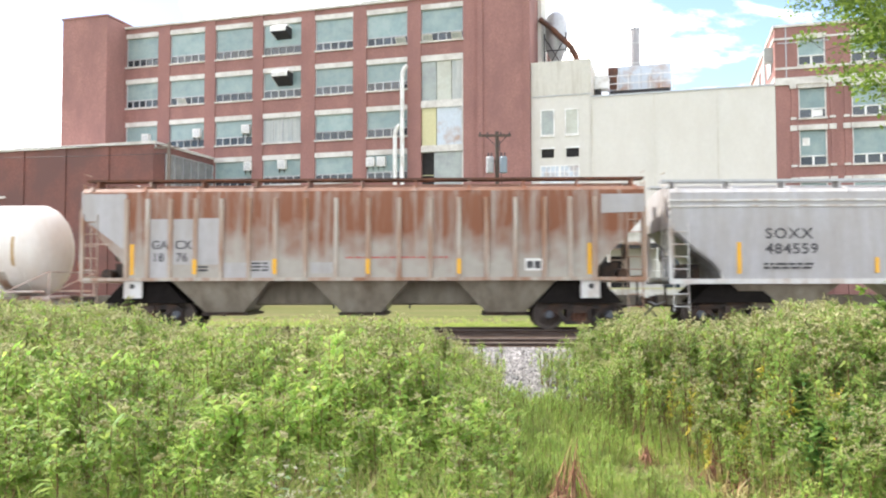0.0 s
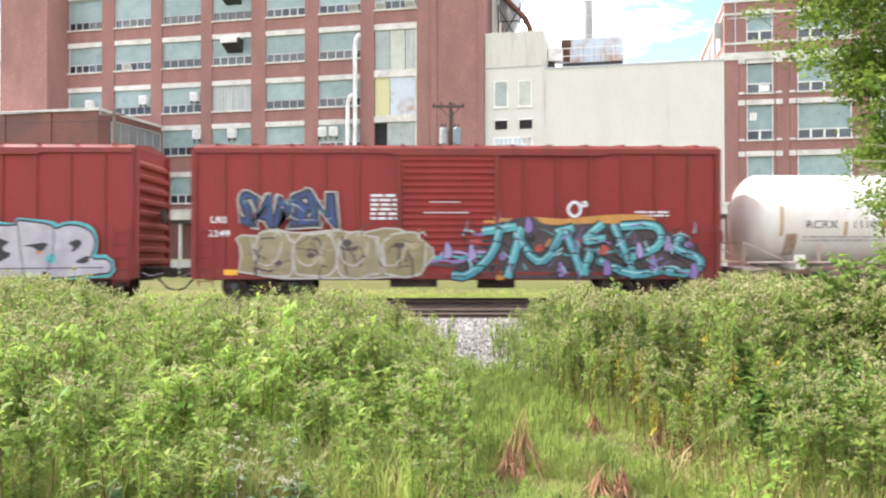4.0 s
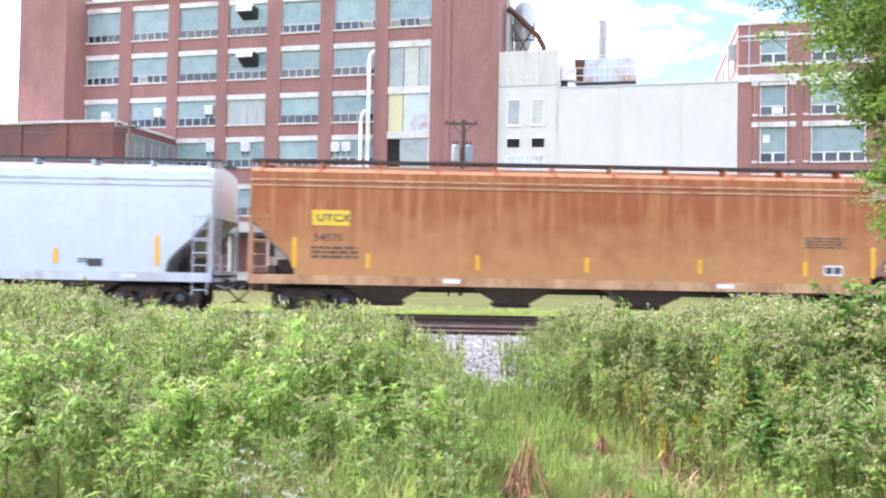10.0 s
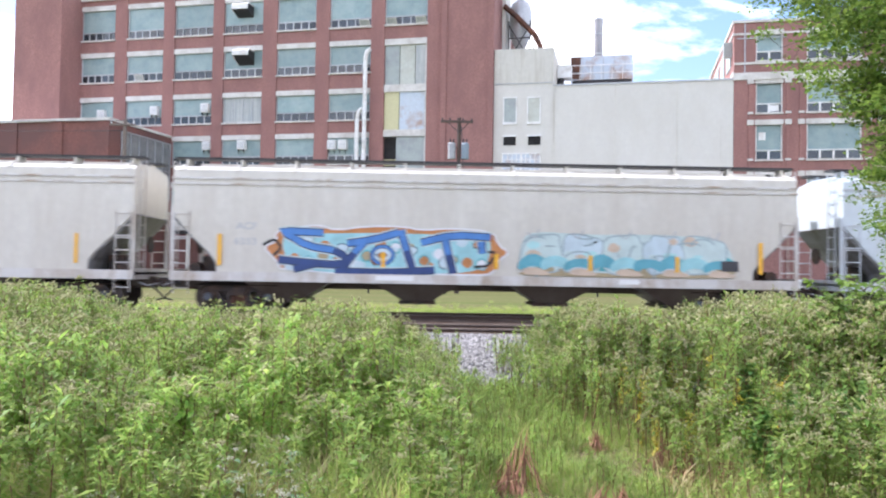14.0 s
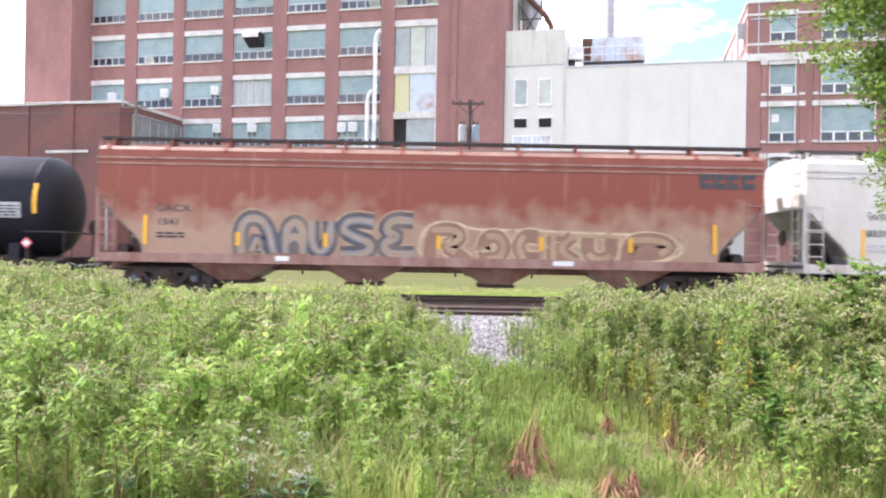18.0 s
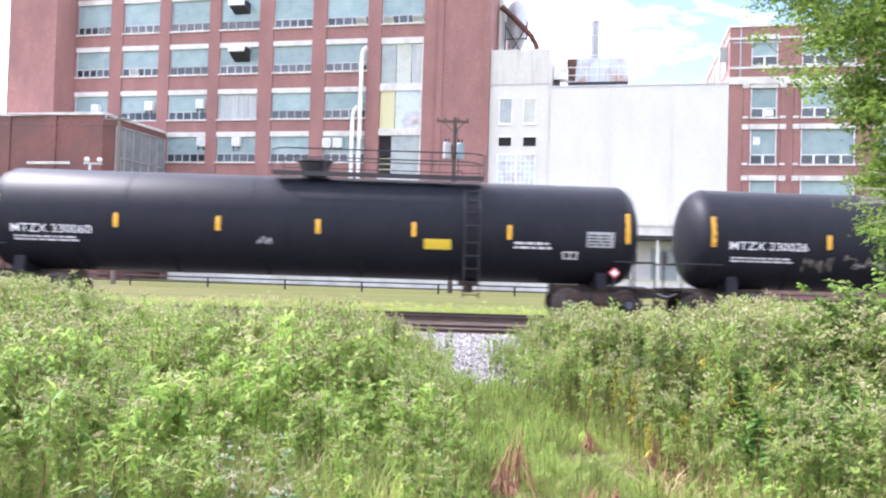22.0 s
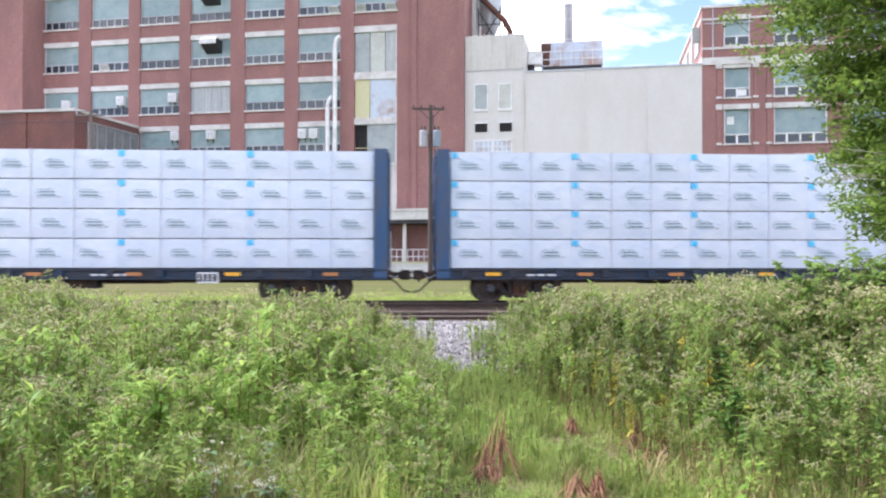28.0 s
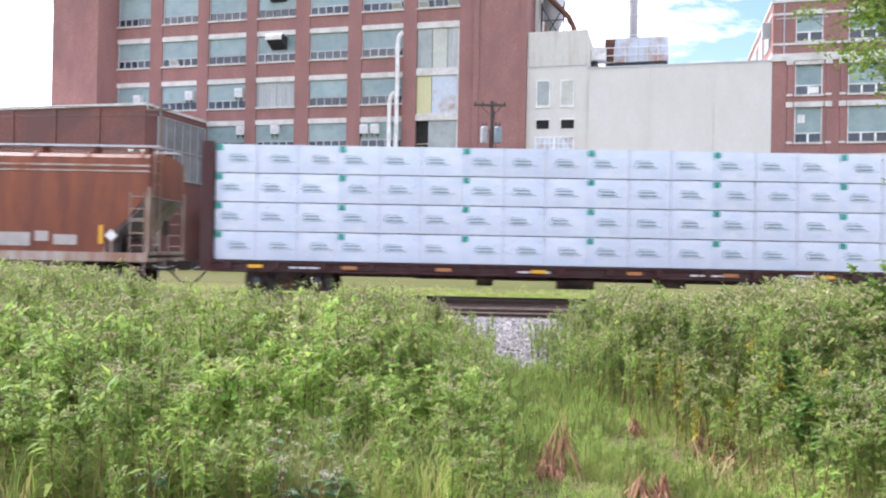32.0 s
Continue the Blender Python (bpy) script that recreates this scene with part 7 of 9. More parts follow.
# -- boxcars --
def boxcar(label, x0, x1, door_x, door_w=3.1):
    L = (x1 - x0) / 2
    car = start_car("boxcar", label, "boxcar", (x0 + x1) / 2)
    z0, z1 = 0.95, 4.48
    part("body", Geo().box(-L, L, -1.46, 1.46, z0, z1), BOX_RED, car)
    rf = Geo().prism_x([(-1.5, z1), (-1.42, z1 + 0.10), (0, z1 + 0.24), (1.42, z1 + 0.10), (1.5, z1)], -L - 0.02, L + 0.02)
    part("roof", rf, BOX_RED_TRIM, car)
    for i in range(14):
        x = -L + 0.6 + i * (2 * L - 1.2) / 13
        part("roof_rib", Geo().prism_x([(-1.45, z1 + 0.10), (0, z1 + 0.25), (1.45, z1 + 0.10), (1.45, z1 + 0.14), (0, z1 + 0.29), (-1.45, z1 + 0.14)], x - 0.05, x + 0.05), BOX_RED_TRIM, car)
    for y in (-1.53, 1.46):
        part("top_chord", Geo().box(-L, L, y, y + 0.07, z1 - 0.14, z1), BOX_RED_TRIM, car)
    for y in (-1.52, 1.42):
        part("side_sill", Geo().box(-L, L, y, y + 0.10, 0.66, 0.98), BOX_RED_TRIM, car)
    a, b = door_x - door_w / 2, door_x + door_w / 2
    posts = [x for x in np.linspace(-L + 0.85, L - 0.85, 15) if x < a - 0.25 or x > b + 0.25]
    for x in posts:
        for s in (-1, 1):
            part("side_post", Geo().prism_z([(x - 0.045, s * 1.46), (x + 0.045, s * 1.46), (x + 0.03, s * 1.512), (x - 0.03, s * 1.512)], 0.98, z1 - 0.14), BOX_RED_TRIM, car)
    d = Geo().box(a, b, -1.53, -1.46, 0.85, z1 - 0.16)
    dp = part("sliding_door", d, BOX_RED, car, "ribbed red sliding door")
    g = Geo()
    for i in range(17):
        z = 1.05 + i * 0.19
        g.prism_x([(-1.53, z), (-1.565, z + 0.04), (-1.565, z + 0.08), (-1.53, z + 0.12)], a + 0.1, b - 0.1)
    part("door_rib", g, BOX_RED, dp)
    for x in (a - 0.04, b - 0.06):
        part("door_frame", Geo().box(x, x + 0.1, -1.57, -1.46, 0.8, z1 - 0.14), BOX_RED_TRIM, dp)
    part("door_track", Geo().box(a - 0.2, b + 3.2, -1.58, -1.5, z1 - 0.2, z1 - 0.12), BOX_RED_TRIM, car)
    part("door_track", Geo().box(a - 0.2, b + 3.2, -1.56, -1.5, 0.78, 0.86), BOX_RED_TRIM, car)
    part("lock_bar", Geo().tube((a + 0.15, -1.58, 0.95), (a + 0.15, -1.58, 4.0), 0.025, 6).box(b - 0.35, b + 0.1, -1.6, -1.56, 3.74, 3.8), BOX_RED_TRIM, dp)
    for s in (-1, 1):
        e = s * L
        g = Geo()
        for i in range(9):
            z = 1.15 + i * 0.36
            g.prism([(e, z - 0.12), (e + s * 0.11, z - 0.04), (e + s * 0.11, z + 0.06), (e, z + 0.15)], -1.38, 1.38)
        part("end_corrugation", g, BOX_RED, car, "corrugated end panel")
        for y in (-1.47, 1.38):
            part("corner_post", Geo().box(min(e, e + s * 0.125), max(e, e + s * 0.125), y, y + 0.09, 0.7, z1 + 0.02), BOX_RED_TRIM, car)
        lg = Geo()
        ladder(lg, e - s * 0.12, e - s * 0.55, -1.56, 0.45, 2.2, 0.36)
        lg.box(min(e, e - s * 0.05), max(e, e - s * 0.05), -1.54, -1.46, 0.66, z1)
        part("ladder", lg, BOX_RED_TRIM, car)
        part("end_platform", Geo().box(min(e, e + s * 0.35), max(e, e + s * 0.35), -0.8, 0.8, 0.95, 1.0).tube((e + s * 0.2, 0.5, 2.6), (e + s * 0.26, 0.5, 2.6), 0.25, 14), STEEL_DARK, car)
        bogie(car, s * (L - 1.95))
        coupler(car, e + s * 0.1, s)
    part("underframe", Geo().box(-L, L, -0.35, 0.35, 0.6, 0.98).box(-2, -0.6, -1.2, -0.6, 0.42, 0.7).tube((0.6, -1.0, 0.55), (1.7, -1.0, 0.55), 0.17, 10), BOGIE_DARK, car)
    for x in (-L + 1.05, -4.6, -1.6, 1.6, 4.6, L - 1.1):
        part("reflector", Geo().box(x - 0.2, x + 0.2, -1.535, -1.52, 0.78, 0.94), REFLEX, car)
    return car, L


def boxcars():
    Y = -1.516
    car, L = boxcar("red boxcar with turquoise and tan graffiti", -43.2, -27.9, -0.3, 2.9)
    spray(car, [(0.72, 2.11), (0.77, 2.54), (1.54, 2.41), (2.14, 2.5), (3.08, 2.41), (3.85, 2.5), (4.7, 2.57), (5.81, 2.54), (5.9, 1.99), (4.19, 1.9), (1.62, 1.9)], G_ORANGE2, Y - 0.02, None, 0.02, 2, "orange spray background")
    spray(car, [(-0.17, 1.22), (0.08, 1.47), (0.77, 2.2), (2.22, 2.58), (2.48, 2.2), (4.19, 2.33), (5.9, 2.2), (6.84, 1.77), (7.18, 1.22), (6.75, 0.69), (0.08, 0.67)], G_MURK, Y - 0.024, None, 0.02, 2, "dark brown and violet ground of the lettering")
    rnd = random.Random(12)
    for k in range(22):
        x, z = rnd.uniform(0.3, 6.9), rnd.uniform(0.75, 2.1)
        spray(car, [(x - 0.18, z - 0.1), (x, z + rnd.uniform(0.1, 0.3)), (x + 0.2, z), (x + 0.05, z - 0.15)], (G_PURPLE, G_ORANGE2, BLACK_PAINT, G_RED)[k % 4], Y - 0.027 - 0.0003 * (k % 4), None, 0.02, 1)
    word = [[(0.85, 2.05), (1.79, 2.2)],
            [(1.32, 2.11), (1.15, 1.39), (0.43, 0.72), (-0, 0.79)],
            [(1.92, 2.16), (1.75, 1.47), (1.54, 0.7)],
            [(1.75, 1.99), (2.48, 0.92), (3.08, 2.07)],
            [(2.9, 2.03), (3.38, 2.16)],
            [(3.16, 2.07), (3.63, 0.75)],
            [(4.19, 2.28), (3.55, 1.73), (4.27, 1.86)],
            [(4.49, 2.24), (4.83, 1.47), (5.09, 0.7)],
            [(4.7, 2.2), (5.81, 2.28), (5.85, 1.6), (4.96, 1.3)],
            [(4.06, 1.22), (5.04, 0.75), (5.81, 0.92)],
            [(3.85, 1.47), (3.67, 0.79)],
            [(6.43, 1.94), (6.11, 1.56), (7.05, 1.26), (6.75, 0.81), (5.98, 0.89)]]
    word = [[(3.5 + (x - 3.5) * 1.05, z) for x, z in f] for f in word]
    for f in word:
        stroke(car, f, BLACK_PAINT, -1.604, 0.165, 2)
    for k, f in enumerate(word):
        stroke(car, f, (G_TEAL, G_AQUA)[k % 2], -1.608 - 0.0004 * k, 0.115, 2, label="turquoise graffiti letters with black edges")
        stroke(car, [(x - 0.03, z + 0.04) for x, z in f], G_LTEAL, -1.616 - 0.0004 * k, 0.032, 2, taper=True)
        for j in range(0, len(f) - 1):
            mx, mz = (f[j][0] + f[j + 1][0]) / 2, (f[j][1] + f[j + 1][1]) / 2
            stroke(car, [(mx - 0.16, mz - 0.02), (mx, mz + 0.03), (mx + 0.17, mz - 0.05)], BLACK_PAINT, -1.6215 - 0.0002 * k, 0.018, 1)
    for k, (x, z) in enumerate(((2.05, 2.3), (5.3, 1.55), (5.7, 1.2), (6.15, 1.75), (3.0, 1.0), (0.4, 1.5), (6.9, 0.95), (-0.3, 1.55), (4.35, 1.05))):
        spray(car, [(x - 0.15, z - 0.28), (x - 0.05, z + 0.3), (x + 0.16, z - 0.05), (x + 0.1, z - 0.3)], (G_PURPLE, G_LILAC)[k % 2], -1.6265 - 0.0003 * (k % 3), BLACK_PAINT, 0.015, 1)
    for k in range(9):
        x = -1.1 + k * 0.19
        stroke(car, [(x, 1.05 + 0.11 * (k % 4)), (x + 0.5, 1.12 + 0.12 * (k % 4)), (x + 0.9, 1.0 + 0.12 * (k % 4))], (G_MURK, G_PURPLE, G_TEAL, G_LILAC)[k % 4], -1.598 - 0.0003 * k, 0.06, 1, taper=True)
    accents(car, 0.1, 7.0, 0.75, 2.25, [BLACK_PAINT, G_TEAL, BLACK_PAINT, G_PURPLE, BLACK_PAINT, G_LTEAL], 18, 15, -1.6275, 0.03)
    ring = [(3.42 + 0.19 * math.cos(a), 2.71 + 0.22 * math.sin(a)) for a in [i * math.pi / 4 for i in range(8)]]
    stroke(car, ring, G_WHITE, Y - 0.01, 0.045, 1, True, "white ring tag")
    stroke(car, [(3.72 + 0.07 * math.cos(a), 2.86 + 0.07 * math.sin(a)) for a in [i * math.pi / 3 for i in range(6)]], G_WHITE, Y - 0.012, 0.03, 1, True)
    spray(car, [(-6.4, 0.68), (-6.25, 1.5), (-6.5, 1.95), (-5.6, 1.9), (-5.4, 2.12), (-4.6, 1.98), (-3.6, 2.1), (-2.9, 1.98), (-1.9, 2.2), (-1.2, 1.9), (-0.6, 1.45), (-1.0, 1.0), (-1.2, 0.7)], G_OLIVE, -1.60, G_CHALK, 0.028, 1, "tan and olive graffiti letters with pale outlines")
    bubbles(car, [(-5.95, -4.75), (-4.75, -3.55), (-3.5, -2.25), (-2.2, -0.95)], 0.72, 2.02, -1.604, [G_KHAKI, G_OLIVE], G_CHALK, 71, 5, G_MURK, 0.03, (G_OLIVE, G_KHAKI, G_MURK, G_TAN), wisps=(G_CHALK,))
    for k, x in enumerate((-5.6, -4.4, -3.1, -2.0)):
        stroke(car, [(x - 0.4, 1.85), (x - 0.3, 1.2), (x + 0.1, 1.0), (x + 0.4, 1.3), (x + 0.5, 1.75)], G_CHALK, -1.618 - 0.0004 * k, 0.02, 2)
    accents(car, -6.0, -1.0, 0.8, 2.0, [G_MURK, G_TAN, G_OLIVE], 14, 16, -1.6205, 0.03)
    part("chalk_line", Geo().box(-0.85, 0.05, -1.572, -1.566, 2.90, 2.925), INK_WHITE, car)
    part("chalk_line", Geo().box(-1.0, 0.3, -1.572, -1.566, 2.59, 2.615), INK_WHITE, car)
    piece(car, "SAMEN", -6.25, -3.65, 2.22, 3.1, G_NIGHT, G_CHALK, None, y=Y - 0.03, fat=0.075, wild=0.09, label="dark graffiti letters with a pale edge", shine=G_BLUE)
    accents(car, -6.2, -3.6, 2.3, 3.0, [G_CHALK, G_AQUA], 7, 17, -1.575, 0.02)
    letters("reporting_mark", "LRS", 0.26, -7.2, 2.3, Y, INK_WHITE, car, "white stencilled reporting mark", 0.005, 1.2)
    letters("reporting_mark", "2249", 0.26, -7.25, 1.9, Y, INK_WHITE, car, "white stencilled number", 0.005, 1.2)
    g = Geo()
    bars(g, -2.55, -1.75, 2.4, 3.2, 6, Y, seed=51), bars(g, 5.2, 6.2, 2.5, 2.7, 2, Y, seed=52)
    part("small_print", g, INK_WHITE, car)

    car, L = boxcar("red boxcar with silver and turquoise graffiti", -60.4, -44.96, 0.25, 3.15)
    YG = -1.60
    spray(car, [(-6.4, 0.7), (-6.4, 1.15), (-6.05, 1.5), (-5.65, 1.65), (-5.6, 2.05), (-5.3, 2.35), (-4.9, 2.42), (-4.4, 2.3), (-2.6, 2.3), (-2.3, 2.32), (-1.9, 2.1), (-1.55, 1.75), (-1.6, 1.45), (-1.3, 1.15), (-1.3, 0.85), (-0.55, 0.8), (-0.6, 0.68)],
          G_CHROME, YG, BLACK_PAINT, 0.028, 2, "big silver-white graffiti letters with a turquoise edge", G_TEAL, 0.07)
    for f in ([(-5.0, 1.85), (-4.6, 1.75), (-4.3, 2.15), (-4.35, 1.65), (-4.55, 1.55), (-4.95, 1.72)], [(-5.5, 1.35), (-5.1, 1.3), (-4.8, 1.25), (-4.75, 1.05), (-5.1, 1.0), (-5.45, 1.2)], [(-6.05, 1.25), (-5.75, 1.5), (-5.6, 1.4), (-5.85, 1.3), (-6.0, 1.15)],
              [(-4.1, 1.6), (-3.65, 1.62), (-3.65, 1.48), (-4.1, 1.48)], [(-3.75, 2.1), (-3.6, 2.1), (-3.6, 1.9), (-3.75, 1.9)], [(-3.95, 1.15), (-3.6, 1.15), (-3.75, 0.85)], [(-3.4, 1.8), (-2.6, 1.75), (-2.6, 1.6), (-3.3, 1.62)], [(-3.35, 1.35), (-3.0, 1.3), (-3.3, 1.18)],
              [(-2.25, 1.9), (-2.0, 1.65), (-2.2, 1.45)], [(-3.3, 0.7), (-2.85, 1.0), (-2.3, 0.7)], [(-2.1, 1.35), (-1.5, 0.75), (-1.8, 0.72), (-2.15, 1.05)]):
        spray(car, f, G_ORANGE, YG - 0.004, BLACK_PAINT, 0.018, 1)
    for f in ([(-2.9, 1.7), (-2.65, 1.95), (-2.6, 1.4), (-2.9, 1.35)], [(-2.05, 0.98), (-1.85, 1.0), (-1.65, 0.72), (-2.1, 0.72)], [(-3.0, 0.82), (-2.75, 0.82), (-2.6, 0.68), (-3.1, 0.68)]):
        spray(car, f, G_TEAL, YG - 0.008, None, 0.02, 1)
    for f in ([(-4.4, 2.25), (-4.35, 1.6), (-4.3, 1.2), (-4.35, 0.72)], [(-3.68, 2.3), (-3.66, 1.6), (-3.7, 0.8)], [(-2.62, 2.3), (-2.6, 1.6), (-2.5, 0.9), (-2.2, 0.72)], [(-6.3, 1.2), (-5.9, 1.15), (-5.6, 1.3)], [(-1.6, 1.42), (-2.0, 1.4)]):
        stroke(car, f, BLACK_PAINT, YG - 0.010, 0.016, 2)
    spray(car, [(1.75, 0.68), (1.9, 1.15), (2.15, 1.75), (2.0, 2.35), (2.15, 2.56), (2.95, 2.5), (3.3, 2.56), (3.5, 2.25), (4.4, 2.2), (4.42, 2.36), (4.6, 2.36), (5.4, 2.25), (5.5, 2.1), (5.85, 2.25), (6.3, 2.2), (6.65, 1.95), (6.65, 1.55), (6.5, 1.25), (7.1, 1.25), (7.15, 0.85), (6.7, 0.8), (5.6, 0.68)],
          G_SILVER, YG, BLACK_PAINT, 0.028, 1, "big silver graffiti letters with black shadows", G_TEAL, 0.06)
    for f in ([(2.35, 1.85), (2.6, 2.0), (2.6, 1.75)], [(1.8, 1.0), (2.1, 1.3), (2.6, 1.42), (2.6, 1.25), (2.0, 1.05)], [(2.95, 1.9), (4.3, 1.82), (3.95, 1.52), (4.35, 1.38), (3.8, 1.1), (3.4, 1.3), (3.8, 1.5), (3.2, 1.65)], [(4.5, 1.62), (5.4, 1.76), (5.1, 1.4), (4.9, 1.6)],
              [(5.85, 1.7), (6.2, 1.85), (6.3, 1.65), (5.95, 1.4), (6.05, 1.62)], [(6.0, 1.15), (6.55, 1.4), (6.45, 1.1)], [(3.3, 0.9), (3.6, 0.7), (3.25, 0.7)], [(5.2, 0.95), (5.5, 0.7), (5.1, 0.7)]):
        spray(car, f, BLACK_PAINT, YG - 0.004, None, 0.02, 1)
    for f in ([(3.05, 1.62), (3.6, 1.62), (3.5, 1.3)], [(2.05, 0.75), (2.6, 1.25), (2.55, 0.75)], [(5.2, 1.3), (5.5, 1.45), (5.55, 1.15), (5.3, 1.1)], [(1.8, 0.7), (2.2, 0.95), (2.3, 0.7)]):
        spray(car, f, G_TEAL, YG - 0.007, None, 0.02, 1)
    for f in ([(3.0, 2.5), (3.05, 1.9), (3.15, 1.1), (3.2, 0.7)], [(4.45, 2.25), (4.5, 1.7), (4.65, 0.7)], [(5.45, 2.2), (5.5, 1.6), (5.3, 0.9)], [(2.6, 1.4), (2.7, 1.0)], [(1.8, 0.92), (3.0, 0.95), (4.6, 0.98), (6.9, 1.0)]):
        stroke(car, f, BLACK_PAINT, YG - 0.010, 0.014, 1)
    spray(car, [(4.9, 1.45), (5.15, 1.5), (5.1, 1.35)], G_ORANGE, YG - 0.008, None, 0.02, 1)
    # the door between the words: layered strokes round a dark hooded face
    spray(car, [(-1.35, 0.7), (-1.3, 1.5), (-0.9, 1.95), (0.0, 2.1), (1.0, 2.05), (1.7, 1.75), (1.85, 1.2), (1.8, 0.7)], G_SILVER, -1.592, None, 0.02, 2, "silver and blue sprayed background", G_TEAL, 0.1)
    rnd = random.Random(8)
    for k in range(26):
        x, z = rnd.uniform(-1.25, 1.6), rnd.uniform(0.85, 1.95)
        m = (BLACK_PAINT, G_BLUE, G_TEAL, G_LBLUE, G_ORANGE, BLACK_PAINT)[k % 6]
        stroke(car, [(x, z), (x + rnd.uniform(0.1, 0.3), z + rnd.uniform(-0.15, 0.2)), (x + rnd.uniform(0.3, 0.55), z + rnd.uniform(-0.25, 0.25))], m, -1.595 - 0.0003 * k, rnd.uniform(0.015, 0.05), 2, taper=True)
    spray(car, [(-0.95, 0.72), (-0.9, 1.3), (-0.75, 1.9), (-0.35, 2.25), (0.05, 2.3), (0.45, 2.1), (0.7, 1.6), (0.72, 1.1), (0.6, 0.72)], G_SILVER, -1.608, BLACK_PAINT, 0.02, 2, "pale hood round a dark painted skull")
    spray(car, [(-0.7, 1.2), (-0.72, 1.6), (-0.5, 2.05), (-0.1, 2.15), (0.3, 2.0), (0.52, 1.6), (0.5, 1.25), (0.3, 1.05), (-0.45, 1.05)], G_SLATE, -1.614, BLACK_PAINT, 0.03, 2)
    for f in ([(-0.5, 1.85), (-0.25, 1.78), (-0.1, 1.65), (0.05, 1.78), (0.35, 1.85)], [(-0.45, 1.3), (-0.2, 1.24), (0.0, 1.26), (0.3, 1.32)], [(-0.5, 1.15), (-0.1, 1.08), (0.35, 1.15)], [(-0.16, 1.5), (-0.1, 1.36), (-0.02, 1.5)]):
        stroke(car, f, G_CHROME, -1.618, 0.028, 2)
    for x in (-0.33, 0.17):
        stroke(car, [(x - 0.12, 1.48), (x - 0.12, 1.66), (x + 0.12, 1.66), (x + 0.12, 1.48)], G_CHROME, -1.618, 0.022, 2, True)
        spray(car, [(x - 0.05, 1.53), (x - 0.05, 1.62), (x + 0.05, 1.62), (x + 0.05, 1.53)], G_CHROME, -1.618, None, 0.02, 1)
    for z in (0.75, 0.86, 0.96):
        stroke(car, [(-0.6, z), (-0.4, z + 0.04), (-0.2, z - 0.02), (0.1, z + 0.04), (0.45, z)], BLACK_PAINT, -1.612, 0.022, 2)
    for k, (x, z) in enumerate(((-7.5, 2.75), (-7.4, 2.15), (-7.5, 1.65), (-6.9, 2.5))):
        scrawl(car, x, z, 0.7, 0.3, INK_WHITE, seed=100 + k, n=9, r=0.02, y=Y - 0.004)
    part("stencil_patch", Geo().box(-6.95, -6.2, Y - 0.006, Y, 1.75, 2.05), G_BLUE, car, "dark stencil patch")
    letters("reporting_mark", "LRS", 0.27, -6.92, 1.82, Y - 0.008, INK_WHITE, car, "white stencilled reporting mark", 0.006, 1.2)
    letters("reporting_mark", "2070", 0.27, -6.0, 1.86, Y - 0.03, INK_WHITE, car, "white stencilled number", 0.006, 1.2)
    scrawl(car, 0.4, 2.25, 1.0, 0.06, G_ORANGE, seed=110, y=-1.57)

    car, L = boxcar("red boxcar with white, yellow and blue graffiti along its foot", -76.9, -61.6, -0.2, 2.9)
    YB = -1.585
    for k, (x0, x1, zt, m) in enumerate(((-6.2, -2.6, 2.12, G_WHITE), (-4.9, -1.6, 2.1, G_DUSTBLUE), (-2.7, 1.4, 2.08, G_WHITE), (0.2, 1.9, 2.05, G_DUSTBLUE), (1.3, 7.55, 2.1, G_DUSTBLUE), (3.6, 5.2, 2.15, G_WHITE))):
        n = int((x1 - x0) / 0.45)
        rg = random.Random(200 + k)
        spray(car, [(x0, 0.7)] + [(x0 + (x1 - x0) * i / n, zt + rg.uniform(-0.16, 0.08)) for i in range(n + 1)] + [(x1, 0.7)], m, YB + 0.012 - 0.0012 * k, None, 0.02, 1, "white and dusty blue spray background")
    bubbles(car, [(-6.15, -5.3), (-5.3, -4.35), (-4.4, -3.55), (-3.6, -2.75)], 0.74, 2.0, YB, [G_WHITE, G_CHROME], BLACK_PAINT, 72, 6, G_NIGHT, 0.016, (G_CHROME, G_WHITE), label="white graffiti letters with thin black outlines", wisps=(G_WHITE, G_DUSTBLUE))
    bubbles(car, [(-2.8, -1.9), (-1.95, -1.05), (-1.1, 0.1)], 0.76, 2.0, YB - 0.016, [G_CREAM], BLACK_PAINT, 73, 7, G_MURK, 0.02, (G_WHITE, G_CREAM, G_OLIVE), label="pale yellow graffiti letters", wisps=(G_WHITE,))
    spray(car, [(-2.75, 0.76), (-2.7, 1.2), (-2.2, 1.3), (-1.9, 1.0), (-1.95, 0.76)], G_WHITE, YB - 0.0245, BLACK_PAINT, 0.018, 2)
    bubbles(car, [(0.05, 0.75), (0.7, 1.45)], 0.76, 1.95, YB - 0.016, [G_TAN, G_SILVER], BLACK_PAINT, 74, 6, G_MURK, 0.018, (G_ORANGE, G_WHITE, G_RED, G_BLUE))
    bubbles(car, [(1.5, 2.55), (2.5, 3.6)], 0.78, 2.0, YB - 0.004, [G_DUSTBLUE, G_LBLUE], G_WHITE, 75, 5, G_WHITE, 0.045, (G_MIDBLUE, G_NIGHT, G_WHITE), label="blue graffiti letters with white edges", wisps=(G_WHITE,))
    bubbles(car, [(3.75, 4.5), (4.4, 5.1)], 0.78, 2.05, YB - 0.008, [BLACK_PAINT, G_NIGHT], G_WHITE, 76, 5, G_WHITE, 0.035, (BLACK_PAINT, G_DUSTBLUE), label="black graffiti letters with white edges", wisps=(G_WHITE,))
    accents(car, 5.0, 7.5, 0.8, 2.0, [G_WHITE, G_PURPLE, G_WHITE], 14, 7, YB - 0.006, 0.05)
